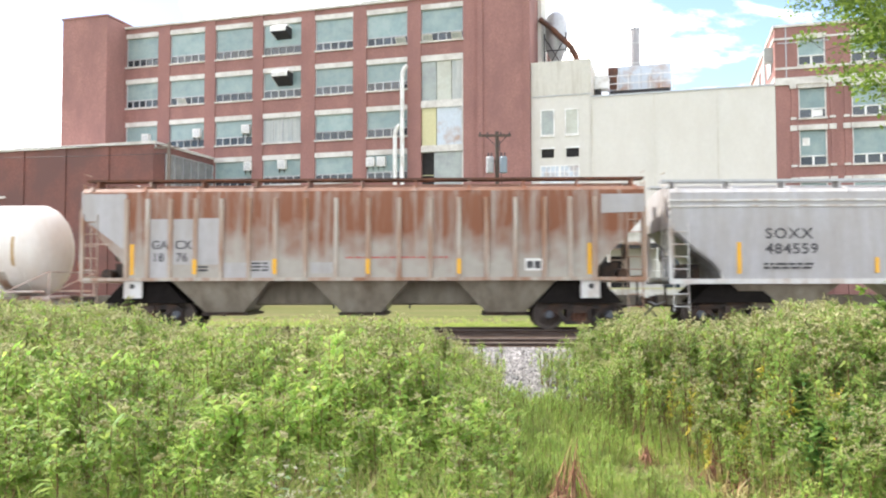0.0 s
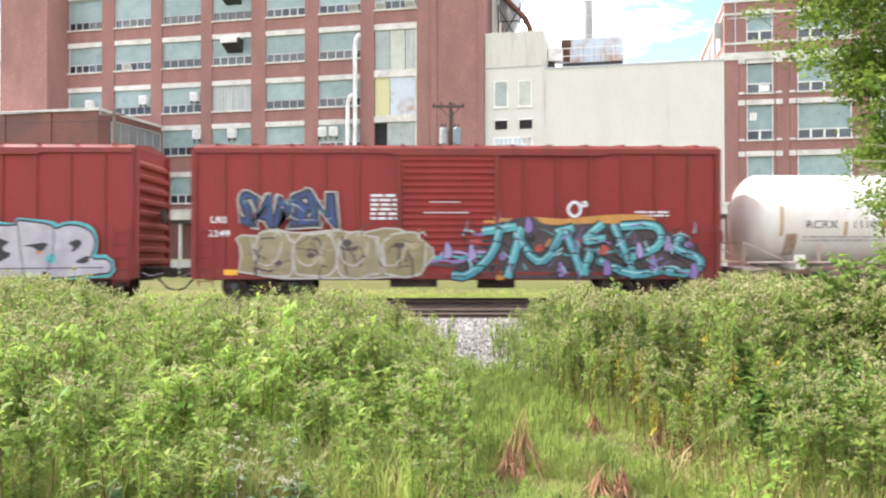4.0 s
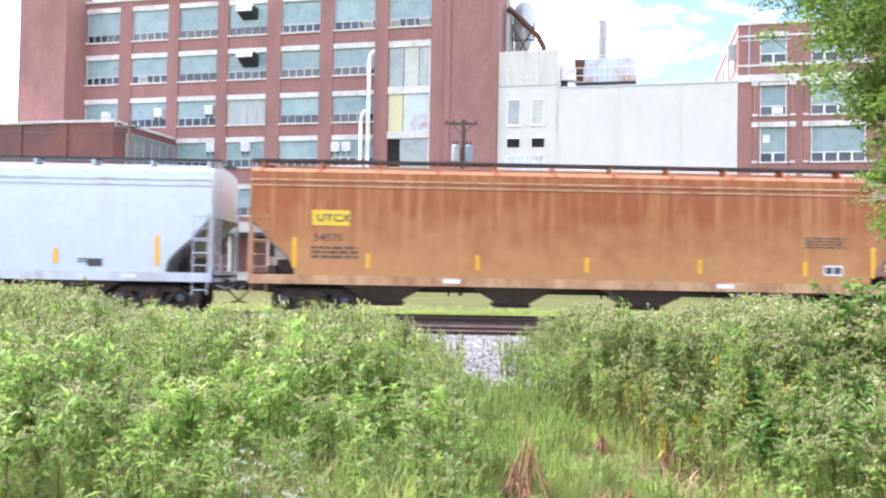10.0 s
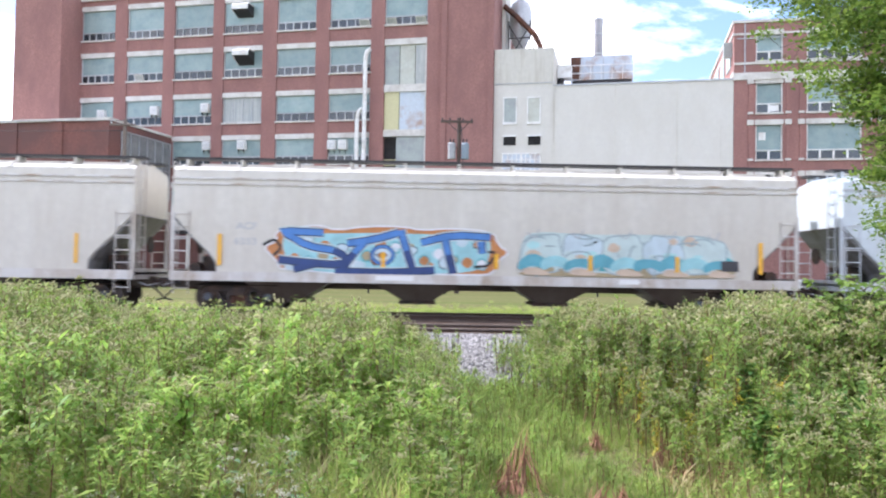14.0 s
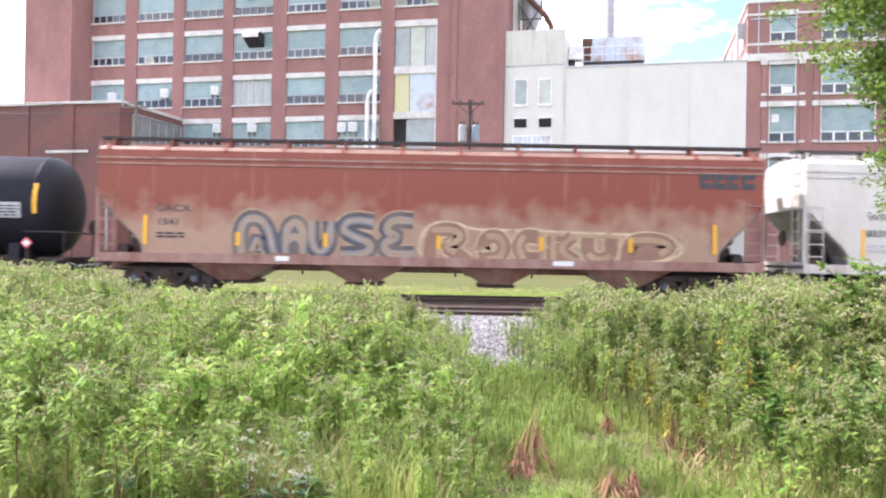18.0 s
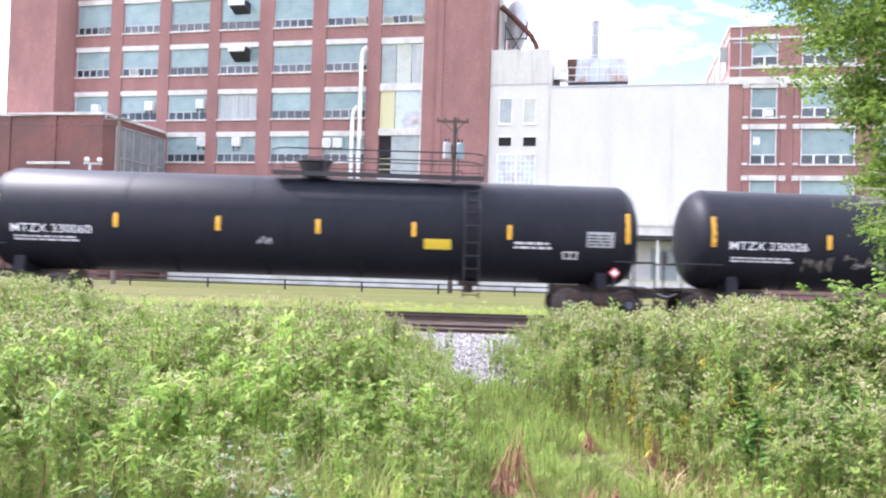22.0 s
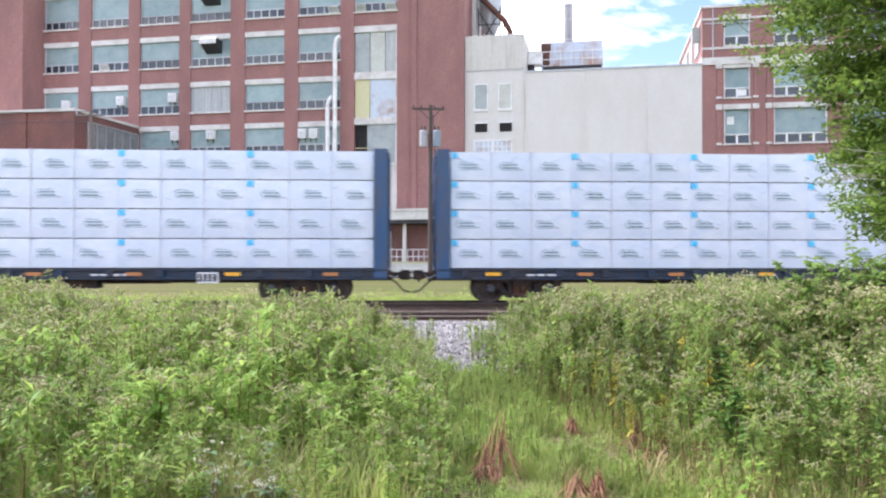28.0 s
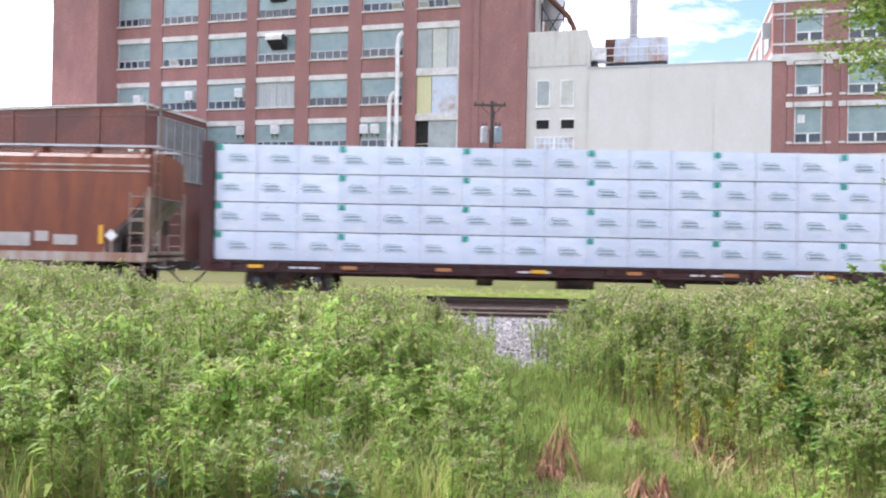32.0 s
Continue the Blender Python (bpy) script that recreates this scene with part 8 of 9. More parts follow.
    bubbles(car, [(5.0, 5.62), (5.5, 6.1), (5.98, 6.58), (6.45, 7.12)], 0.98, 1.88, YB - 0.024, [G_YELLOW], BLACK_PAINT, 77, 2, BLACK_PAINT, 0.026, (), 0.85, label="round yellow graffiti letters")
    accents(car, 0.0, 1.5, 0.8, 1.9, [BLACK_PAINT, G_ORANGE, G_WHITE], 10, 6, YB - 0.030, 0.03)
    accents(car, -6.1, -0.1, 0.8, 2.0, [G_SILVER, BLACK_PAINT], 16, 8, YB - 0.0285, 0.018)
    part("stencil_patch", Geo().box(-6.9, -5.5, -1.612, -1.60, 1.82, 2.2), BLACK_PAINT, car, "black stencil patch")
    letters("reporting_mark", "LRS", 0.28, -6.85, 1.9, -1.616, INK_WHITE, car, "white stencilled reporting mark", 0.006, 1.2)
    letters("reporting_mark", "2152", 0.28, -6.2, 1.9, -1.616, INK_WHITE, car, "white stencilled number", 0.006, 1.15)
    for k, (x, z) in enumerate(((-7.4, 3.2), (-6.7, 3.3), (-7.4, 2.6), (-6.7, 2.75), (-6.8, 3.6), (-7.3, 3.0), (-6.5, 3.05))):
        scrawl(car, x, z, 0.6, 0.5, INK_WHITE, seed=120 + k, n=14, r=0.032, y=Y - 0.004)
    for k, (x, z) in enumerate(((-7.5, 1.7), (-7.0, 1.2), (-7.5, 1.0))):
        scrawl(car, x, z, 0.75, 0.6, G_WHITE if k else G_RED, seed=130 + k, n=9, r=0.06, y=Y - 0.006)
    scrawl(car, 7.05, 2.75, 0.45, 0.5, INK_WHITE, seed=141, n=12, r=0.03, y=Y - 0.004)
    scrawl(car, 7.1, 1.9, 0.45, 0.4, INK_WHITE, seed=142, n=10, r=0.03, y=Y - 0.004)
    g = Geo()
    bars(g, -2.55, -2.0, 2.3, 2.62, 5, Y, seed=53), bars(g, -2.5, -2.05, 2.72, 2.95, 3, Y, seed=54)
    part("small_print", g, INK_WHITE, car)


# -- flat cars with wrapped lumber --
FLAT_BLUE = paint("weathered_blue_paint", (0.04, 0.09, 0.18), (0.10, 0.09, 0.09), 0.35, 0.4)
FLAT_DARK = paint("grimy_navy_paint", (0.022, 0.042, 0.075), (0.05, 0.045, 0.045), 0.4, 0.4)
FLAT_MAROON = paint("dark_maroon_paint", (0.06, 0.017, 0.017), (0.06, 0.035, 0.03), 0.4, 0.4)
WRAP = mat("white_plastic_wrap", (0.685, 0.722, 0.755), 0.38, vary=0.05, scale=2.2, bump=0.5, stain=(0.55, 0.63, 0.74), amount=0.45, stain_scale=1.3, edge=0.2, rand=0.05)
WRAP_INK = mat("printed_wrap_ink", (0.24, 0.33, 0.36), 0.5, vary=0.15)
STAMP_BLUE = mat("light_blue_stamp", (0.10, 0.55, 0.85), 0.5, vary=0.1)
STAMP_GREEN = mat("sea_green_stamp", (0.04, 0.33, 0.26), 0.5, vary=0.1)
PACKS = []


def lumber_meshes(ln, h=0.835, wd=1.32):
    m = {}
    rnd = random.Random(int(ln * 100))
    g = Geo()
    n = 18
    rings = []
    for i in range(n + 1):
        x = ln * i / n
        b = 0.012 * math.sin(i * 2.1) + rnd.uniform(-0.006, 0.006)
        sx = x
        rings.append([(sx, -wd + rnd.uniform(0, 0.012), 0.0), (sx, -wd - 0.012 + b, 0.3 * h), (sx, -wd - 0.008 - b, 0.7 * h), (sx, -wd + 0.02, h), (sx, wd - 0.02, h), (sx, wd + b, 0.5 * h), (sx, wd, 0.0)])
    g.ring(rings)
    m["wrap"] = solid("wrap", g, 25)
    k = int(round(ln / 1.22))
    for v in range(3):
        m["at%d" % v] = [min((i + 0.42) * ln / k + (-0.13, 0.0, 0.14)[v] + rnd.uniform(-0.02, 0.02), ln - 0.48) for i in range(k)]
    ink = Geo()
    z, y = h * 0.46, -wd - 0.034
    for a in range(8):
        a0, a1 = 0.9 + a * 0.45, 0.9 + (a + 1) * 0.45
        ink.quad(*[(-0.10 + q * 0.14 * math.cos(c), y, z + 0.04 + q * 0.13 * math.sin(c)) for q, c in ((1, a0), (1, a1), (0.86, a1), (0.86, a0))])
    for z0, x0, x1, hh in ((z + 0.05, -0.15, -0.05, 0.05), (z + 0.05, -0.03, 0.06, 0.05), (z + 0.05, 0.08, 0.16, 0.05), (z + 0.05, 0.18, 0.27, 0.05), (z + 0.135, 0.02, 0.18, 0.014),
                           (z - 0.045, -0.13, -0.02, 0.055), (z - 0.045, 0.0, 0.1, 0.055), (z - 0.045, 0.12, 0.21, 0.055), (z - 0.045, 0.23, 0.31, 0.055), (z - 0.075, 0.35, 0.45, 0.022), (z - 0.085, -0.16, 0.32, 0.01)):
        ink.quad((x0, y, z0), (x1, y, z0), (x1, y, z0 + hh), (x0, y, z0 + hh))
    m["ink"] = solid("printed_mark", ink)
    m["ink"].materials.append(WRAP_INK)
    cr = Geo()
    for i in range(16):
        cx, cz, an, ln2 = rnd.uniform(0.2, ln - 0.3), rnd.uniform(0.06, h - 0.1), rnd.uniform(-0.7, 0.7) + (1.57 if i % 4 == 0 else 0), rnd.uniform(0.1, 0.4)
        dx, dz = math.cos(an) * ln2 / 2, math.sin(an) * min(ln2, 0.25) / 2
        z1, z2 = min(max(cz - dz, 0.02), h - 0.03), min(max(cz + dz, 0.02), h - 0.03)
        cr.ring([[(cx - dx, -wd - 0.015, z1 - 0.006), (cx - dx, -wd - 0.024, z1), (cx - dx, -wd - 0.015, z1 + 0.006)], [(cx, -wd - 0.02, (z1 + z2) / 2 - 0.012), (cx, -wd - 0.03, (z1 + z2) / 2), (cx, -wd - 0.02, (z1 + z2) / 2 + 0.012)], [(cx + dx, -wd - 0.015, z2 - 0.006), (cx + dx, -wd - 0.024, z2), (cx + dx, -wd - 0.015, z2 + 0.006)]])
    m["crease"] = solid("crease", cr)
    m["crease"].materials.append(WRAP)
    st = Geo()
    for i in range(1, k):
        x = i * ln / k
        st.box(x - 0.007, x + 0.007, -wd - 0.026, -wd, 0.0, h + 0.004).box(x - 0.012, x + 0.012, -wd, wd, h, h + 0.005)
        st.box(x - 0.03, x + 0.03, -wd - 0.05, -wd - 0.01, h - 0.03, h + 0.012)
    m["strap"] = solid("strap", st)
    m["strap"].materials.append(mat("grey_steel_strap", (0.45, 0.46, 0.50), 0.5, 0.2))
    m["spacer"] = solid("spacer", Geo().box(0.3, 0.4, -wd + 0.03, wd - 0.03, -0.027, 0).box(ln / 2 - 0.05, ln / 2 + 0.05, -wd + 0.03, wd - 0.03, -0.027, 0).box(ln - 0.4, ln - 0.3, -wd + 0.03, wd - 0.03, -0.027, 0).box(0.02, ln - 0.02, -wd + 0.06, wd - 0.06, -0.026, -0.008))
    m["spacer"].materials.append(TIE_WOOD)
    for nm, mt in (("stamp_b", STAMP_BLUE), ("stamp_g", STAMP_GREEN)):
        m[nm] = solid("corner_stamp", Geo().box(0.02, 0.2, -wd - 0.046, -wd - 0.02, h - 0.19, h - 0.02))
        m[nm].materials.append(mt)
    m["wrap"].materials.append(WRAP)
    return m


def flat(label, x0, x1, paint_mat, stamp, packs, post=0.34):
    L = (x1 - x0) / 2
    meshes = lumber_meshes((2 * L - 2 * post - 0.04) / packs - 0.006)
    sill_mat = FLAT_DARK if paint_mat == FLAT_BLUE else FLAT_MAROON
    car = start_car("flat_wagon", label, "flat wagon", (x0 + x1) / 2)
    deck = Geo().box(-L, L, -1.42, 1.42, 0.92, 1.03)
    part("deck", deck, TIE_WOOD, car)
    for s in (-1, 1):
        part("side_sill", Geo().prism_x([(s * 1.40, 0.72), (s * 1.50, 0.72), (s * 1.50, 0.76), (s * 1.43, 0.78), (s * 1.43, 0.96), (s * 1.50, 0.98), (s * 1.50, 1.03), (s * 1.40, 1.03)], -L, L), sill_mat, car)
    for i in range(16):
        x = -L + 0.8 + i * (2 * L - 1.6) / 15
        for y in (-1.54, 1.42):
            part("stake_pocket", Geo().box(x - 0.1, x + 0.1, y, y + 0.12, 0.8, 1.0), sill_mat, car)
    for i in range(8):
        x = -L + 1.6 + i * (2 * L - 3.2) / 7
        part("reflector", Geo().box(x - 0.22, x + 0.22, -1.515, -1.505, 0.83, 0.93), G_ORANGE if i % 3 else REFLEX, car)
    part("stencil", bars(bars(bars(Geo(), -L + 2.6, -L + 3.6, 0.83, 0.92, 1, -1.51, seed=61), -2.0, -1.0, 0.83, 0.92, 1, -1.51, seed=62), 3.0, 4.2, 0.83, 0.92, 1, -1.51, seed=63), INK_WHITE, car)
    part("data_panel", Geo().box(L - 5.4, L - 4.8, -1.555, -1.545, 0.62, 0.93), SIGN_WHITE, car, "white data panel with a grid")
    gp = Geo()
    for i in range(4):
        gp.box(L - 5.37 + i * 0.14, L - 5.27 + i * 0.14, -1.558, -1.553, 0.66, 0.89)
    part("data_print", gp, INK, car)
    part("centre_sill", Geo().prism([(-L, 0.75), (-L + 3.5, 0.6), (L - 3.5, 0.6), (L, 0.75), (L, 0.92), (-L, 0.92)], -0.4, 0.4), BOGIE_DARK, car)
    part("brake_rigging", Geo().tube((-0.8, -0.9, 0.55), (0.3, -0.9, 0.55), 0.19, 12).box(2.2, 3.0, -1.0, -0.5, 0.45, 0.75).tube((-5, -0.7, 0.6), (5, -0.7, 0.6), 0.02, 5).tube((-3.2, -1.0, 0.62), (-2.7, -1.0, 0.62), 0.2, 12), BOGIE_DARK, car)
    for s in (-1, 1):
        e = s * L
        b = part("bulkhead", Geo().box(min(e, e - s * 0.06), max(e, e - s * 0.06), -1.36, 1.36, 1.03, 4.5), paint_mat, car, "ribbed steel end bulkhead")
        for z in (1.4, 2.0, 2.6, 3.2, 3.8, 4.4):
            part("bulkhead_rib", Geo().box(min(e, e + s * 0.09), max(e, e + s * 0.09), -1.36, 1.36, z - 0.07, z + 0.07), paint_mat, b)
        for y in (-0.9, -0.3, 0.3, 0.9):
            part("bulkhead_stay", Geo().box(min(e, e + s * 0.1), max(e, e + s * 0.1), y - 0.06, y + 0.06, 1.03, 4.5), paint_mat, b)
        for y in (-1.48, 1.36):
            part("bulkhead_post", Geo().box(min(e + s * 0.06, e - s * post), max(e + s * 0.06, e - s * post), y, y + 0.12, 0.75, 4.55), paint_mat, b)
        bogie(car, s * (L - 2.45))
        coupler(car, e, s)
    n = packs
    ln = (2 * L - 2 * post - 0.04) / n
    rnd = random.Random(int(-x0))
    for tier in range(4):
        for i in range(n):
            px, pz = -L + post + 0.02 + i * ln + 0.003, 1.062 + tier * 0.862
            p = thing("lumber_pack", "stacked lumber pack in white printed plastic wrap", "lumber pack", group="lumber packs on flat wagons", at=pose((x0 + x1) / 2 + px, TRACK_Y, BASE_Z + pz))
            part("wrap", meshes["wrap"], None, p)
            for q in meshes["at%d" % rnd.randrange(3)]:
                part("printed_mark", meshes["ink"], None, p, at=pose(q, 0, 0))
            part("strap", meshes["strap"], None, p)
            tagged(part("crease", meshes["crease"], None, p), kind="stuff")
            part("spacer", meshes["spacer"], None, p)
            part("corner_stamp", meshes[stamp], None, p)
            PACKS.append((p, (x0 + x1) / 2 + px, BASE_Z + pz))


def build_train():
    hopper_one()
    hopper_two()
    tank_three()
    boxcars()
    hopper_seven()
    hopper_eight()
    hopper_nine()
    hopper_ten()
    hopper_eleven()
    tanks()
    flat("blue flat wagon with bulkheads, loaded with wrapped lumber", -265.15, -242.9, FLAT_BLUE, "stamp_b", 6)
    flat("blue flat wagon with slim bulkheads, loaded with wrapped lumber", -289.57, -266.7, FLAT_BLUE, "stamp_b", 6)
    flat("dark maroon flat wagon loaded with wrapped lumber", -313.75, -291.15, FLAT_MAROON, "stamp_g", 6, post=0.3)
    hopper_eighteen()


build_train()


# ---- plants ----
LEAF = leaf_mat("weed_leaf", (0.185, 0.335, 0.06), (0.385, 0.475, 0.115), 0.55)
# weed leaf in a darker copy, standing in for shade among the right-hand weeds
LEAF_SHADED = leaf_mat("shaded_weed_leaf", (0.155, 0.275, 0.058), (0.345, 0.425, 0.105), 0.52)
# broad green leaf, its colour deepened to carry the shade low at the right
LEAF_BROAD = leaf_mat("shaded_broad_green_leaf", (0.075, 0.165, 0.045), (0.17, 0.28, 0.06), 0.4)
LEAF_BLUE = leaf_mat("blue_green_leaf", (0.11, 0.20, 0.10), (0.19, 0.29, 0.15), 0.4)
LEAF_YELLOW = leaf_mat("yellowing_leaf", (0.62, 0.50, 0.06), (0.40, 0.42, 0.07), 0.4)
STEM = mat("red_brown_stem", (0.18, 0.09, 0.05), 0.7, vary=0.3)
FLOWER = leaf_mat("cream_flower", (0.38, 0.38, 0.17), (0.57, 0.53, 0.33), 0.5, 0.8)
FLOWER_WHITE = leaf_mat("white_flower", (0.50, 0.50, 0.36), (0.64, 0.62, 0.48), 0.3, 0.8)
GRASS = leaf_mat("grass_blade", (0.24, 0.37, 0.07), (0.42, 0.48, 0.13), 0.5)
DRY = mat("dry_brown_stalk", (0.30, 0.145, 0.085), 0.85, vary=0.3, island=True, rand=0.35)
STRAW = leaf_mat("straw_blade", (0.46, 0.37, 0.18), (0.36, 0.33, 0.13), 0.3)
MAPLE = leaf_mat("maple_leaf", (0.085, 0.165, 0.028), (0.26, 0.355, 0.065), 0.5)
SHRUB = leaf_mat("shrub_leaf", (0.15, 0.27, 0.05), (0.29, 0.40, 0.08), 0.5)
BARK = mat("grey_brown_bark", (0.11, 0.09, 0.07), 0.9, vary=0.35, scale=14, bump=0.8)


DRY_SPOTS = ((0.72, 6.0, 1.25), (0.60, 5.95, 0.7), (1.17, 5.4, 0.6), (1.32, 5.45, 0.5), (2.0, 6.85, 0.75), (2.12, 6.45, 0.8), (2.3, 6.2, 0.6), (1.55, 7.4, 0.55))


class Bunch:
    """Triangles gathered in arrays, with a material for each."""

    def __init__(self):
        self.v, self.f, self.m, self.n = [], [], [], 0

    def add(self, v, f, m):
        v, f = np.asarray(v, float), np.asarray(f, int)
        self.v.append(v)
        self.f.append(f + self.n)
        self.m.append(np.full(len(f), m))
        self.n += len(v)

    def arrays(self):
        return np.concatenate(self.v), np.concatenate(self.f), np.concatenate(self.m)


def tri_mesh(name, v, f, m, mats, smooth=False):
    me = bpy.data.meshes.new(name)
    me.vertices.add(len(v))
    me.vertices.foreach_set("co", np.ascontiguousarray(v, np.float32).ravel())
    me.loops.add(len(f) * 3)
    me.loops.foreach_set("vertex_index", np.ascontiguousarray(f, np.int32).ravel())
    me.polygons.add(len(f))
    me.polygons.foreach_set("loop_start", np.arange(0, len(f) * 3, 3, dtype=np.int32))
    me.polygons.foreach_set("material_index", np.ascontiguousarray(m, np.int32))
    for x in mats:
        me.materials.append(x)
    me.update(calc_edges=True)
    return me


def blade(base, d, up, ln, w, droop=0.3, fold=0.25):
    """A pointed leaf: a folded strip of six triangles along d that droops."""
    d, up = np.asarray(d, float), np.asarray(up, float)
    side = np.cross(d, up)
    side /= np.linalg.norm(side) + 1e-9
    nrm = np.cross(side, d)
    p = []
    for t, k in ((0.0, 0.15), (0.4, 1.0), (0.75, 0.62), (1.0, 0.0)):
        c = base + d * ln * t - np.array((0, 0, droop * ln * t * t))
        if k == 0:
            p.append(c)
        else:
            p += [c - side * w * k + nrm * fold * w * k, c, c + side * w * k + nrm * fold * w * k]
    f = [(0, 3, 4), (0, 4, 1), (1, 4, 5), (1, 5, 2), (3, 6, 7), (3, 7, 4), (4, 7, 8), (4, 8, 5), (6, 9, 7), (7, 9, 8)]
    return p, f


def slim_leaf(base, d, ln, w, droop):
    """A narrow pointed leaf of four triangles."""
    side = np.array((-d[1], d[0], 0.0))
    side /= np.linalg.norm(side) + 1e-9
    mid = base + d * ln * 0.45 - np.array((0, 0, droop * ln * 0.2))
    tip = base + d * ln - np.array((0, 0, droop * ln))
    up = np.array((0, 0, 0.22 * w))
    return [base, mid - side * w + up, mid, mid + side * w + up, tip], [(0, 2, 1), (0, 3, 2), (1, 2, 4), (2, 3, 4)]


TET = np.array(((1, 1, 1), (-1, -1, 1), (-1, 1, -1), (1, -1, -1)), float) * 0.75
TET_F = [(0, 1, 2), (0, 3, 1), (0, 2, 3), (1, 3, 2)]


def weed(seed, h, bushy=5, flowers=True, lean=0.17, leaf=0.10, bare=0.3, near=False, wide=(0.10, 0.165)):
    """A tall leafy weed: stem, side shoots, narrow leaves held upwards, loose flower sprays. Kinds: 0 stem, 1 leaf, 2 and on one flower head each."""
    r = np.random.RandomState(seed)
    b = Bunch()
    top = np.array((r.uniform(-lean, lean) * h, r.uniform(-lean, lean) * h, h))
    heads = [1]

    def stalk(a, c, w0, w1):
        q = [a + np.array((math.cos(x) * w0, math.sin(x) * w0, 0)) for x in (0, 2.1, 4.2)] + [c + np.array((math.cos(x) * w1, math.sin(x) * w1, 0)) for x in (0, 2.1, 4.2)]
        b.add(q, [(0, 1, 4), (0, 4, 3), (1, 2, 5), (1, 5, 4), (2, 0, 3), (2, 3, 5)], 0)

    def leaves(a, c, n, ln, lo=0.0):
        ph = r.uniform(0, 6.28)
        for i in range(n):
            t = lo + (1 - lo) * (i + r.uniform(0.1, 1.0)) / n
            p = a + (c - a) * t
            for k in range(2):
                an = ph + i * 1.9 + k * 3.14 + r.uniform(-0.9, 0.9)
                el = r.uniform(0.05, 1.0)
                d = np.array((math.cos(an) * math.cos(el), math.sin(an) * math.cos(el), math.sin(el)))
                s = ln * r.uniform(0.5, 1.4) * (1.0 - 0.35 * t)
                if near:
                    q, f = blade(p, d, np.array((0, 0, 1.0)), s, s * r.uniform(*wide), r.uniform(0.1, 0.6))
                else:
                    q, f = slim_leaf(p, d, s, s * r.uniform(*wide), r.uniform(0.1, 0.6))
                b.add(q, f, 1)

    def head(p, rad, n):
        """A loose spray of small flower clusters on a flat dome."""
        heads[0] += 1
        k = max(3, n // 5)
        for i in range(k):
            an, q = r.uniform(0, 6.28), rad * math.sqrt(r.uniform(0.02, 1))
            c = p + np.array((q * math.cos(an), q * math.sin(an), 0.5 * rad * (1 - (q / rad) ** 2) + r.uniform(-0.03, 0.02)))
            for j in range(3):
                b.add(c + r.normal(0, 0.011, 3) + TET[:, r.permutation(3)] * r.uniform(0.007, 0.013), TET_F, heads[0])

    stalk(np.zeros(3), top * 0.55, 0.0080, 0.0062)
    stalk(top * 0.55, top, 0.0062, 0.0035)
    leaves(np.zeros(3), top, int(18 * h / 1.1) + 4, leaf * 1.2, bare)
    if flowers:
        head(top, 0.085, 34)
    for k in range(bushy):
        t = r.uniform(0.5, 0.97)
        a = top * t
        an = r.uniform(0, 6.28)
        ln = h * r.uniform(0.10, 0.26)
        c = a + np.array((math.cos(an) * 0.45, math.sin(an) * 0.45, 0.89)) * ln
        stalk(a, c, 0.0035, 0.002)
        leaves(a, c, 7, leaf * 0.8, 0.1)
        if flowers and r.uniform() < 0.62:
            head(c, r.uniform(0.04, 0.08), 20)
    v, f, m = b.arrays()
    v[:, 2] *= 1.05 * h / v[:, 2].max()
    return v, f, m


def scatter(name, label, temps, spots, mats, category):
    vs, fs, ms, n = [], [], [], 0
    r = np.random.RandomState(len(spots))
    for x, y, z, s in spots:
        v, f, m = temps[r.randint(len(temps))]
        a = r.uniform(0, 6.28)
        ca, sa = math.cos(a), math.sin(a)
        w = np.empty_like(v)
        w[:, 0] = (v[:, 0] * ca - v[:, 1] * sa) * s + x
        w[:, 1] = (v[:, 0] * sa + v[:, 1] * ca) * s + y
        w[:, 2] = v[:, 2] * s + z
        vs.append(w), fs.append(f + n), ms.append(np.minimum(m, len(mats) - 1))
        n += len(v)
    me = tri_mesh(name, np.concatenate(vs), np.concatenate(fs), np.concatenate(ms), mats)
    return tagged(new(name, me), label, category, kind="stuff")


def path_x(y):
    """Middle of the trodden strip that leads to the gravel."""
    return np.interp(y, (3, 5.5, 7, 9.2, 11.5, 15), (1.15, 1.10, 1.02, 0.80, 0.76, 0.80))


def path_half(y):
    return np.interp(y, (3, 5.5, 7, 9.2, 11.5, 15), (0.9, 0.82, 0.72, 0.50, 0.34, 0.32))


def growth(x, y, r):
    """Height of the weeds at a spot: they stand in taller and lower drifts."""
    k = np.interp(x / y, (-0.62, -0.46, -0.38, -0.25, -0.11, -0.01, 0.06, 0.13, 0.20, 0.27, 0.40, 0.50, 0.62),
                  (0.020, 0.024, 0.050, 0.056, 0.046, 0.068, 0.074, 0.052, 0.036, 0.054, 0.022, 0.034, 0.034))
    top = 1.66 - k * y
    wave = 0.10 * math.sin(1.9 * x + 1.3 * y) + 0.08 * math.sin(3.7 * x - 2.2 * y + 1.0)
    cap = np.interp(y, (4, 6, 8, 12), (0.72, 0.98, 1.14, 1.4)) + (0.16 if x > 1.5 else 0.0)
    return (min(top, cap + wave) - abs(wave) * 0.5) * (1.0 - 0.30 * r.uniform() ** 1.6 + (0.09 if r.uniform() > 0.88 else 0.0))


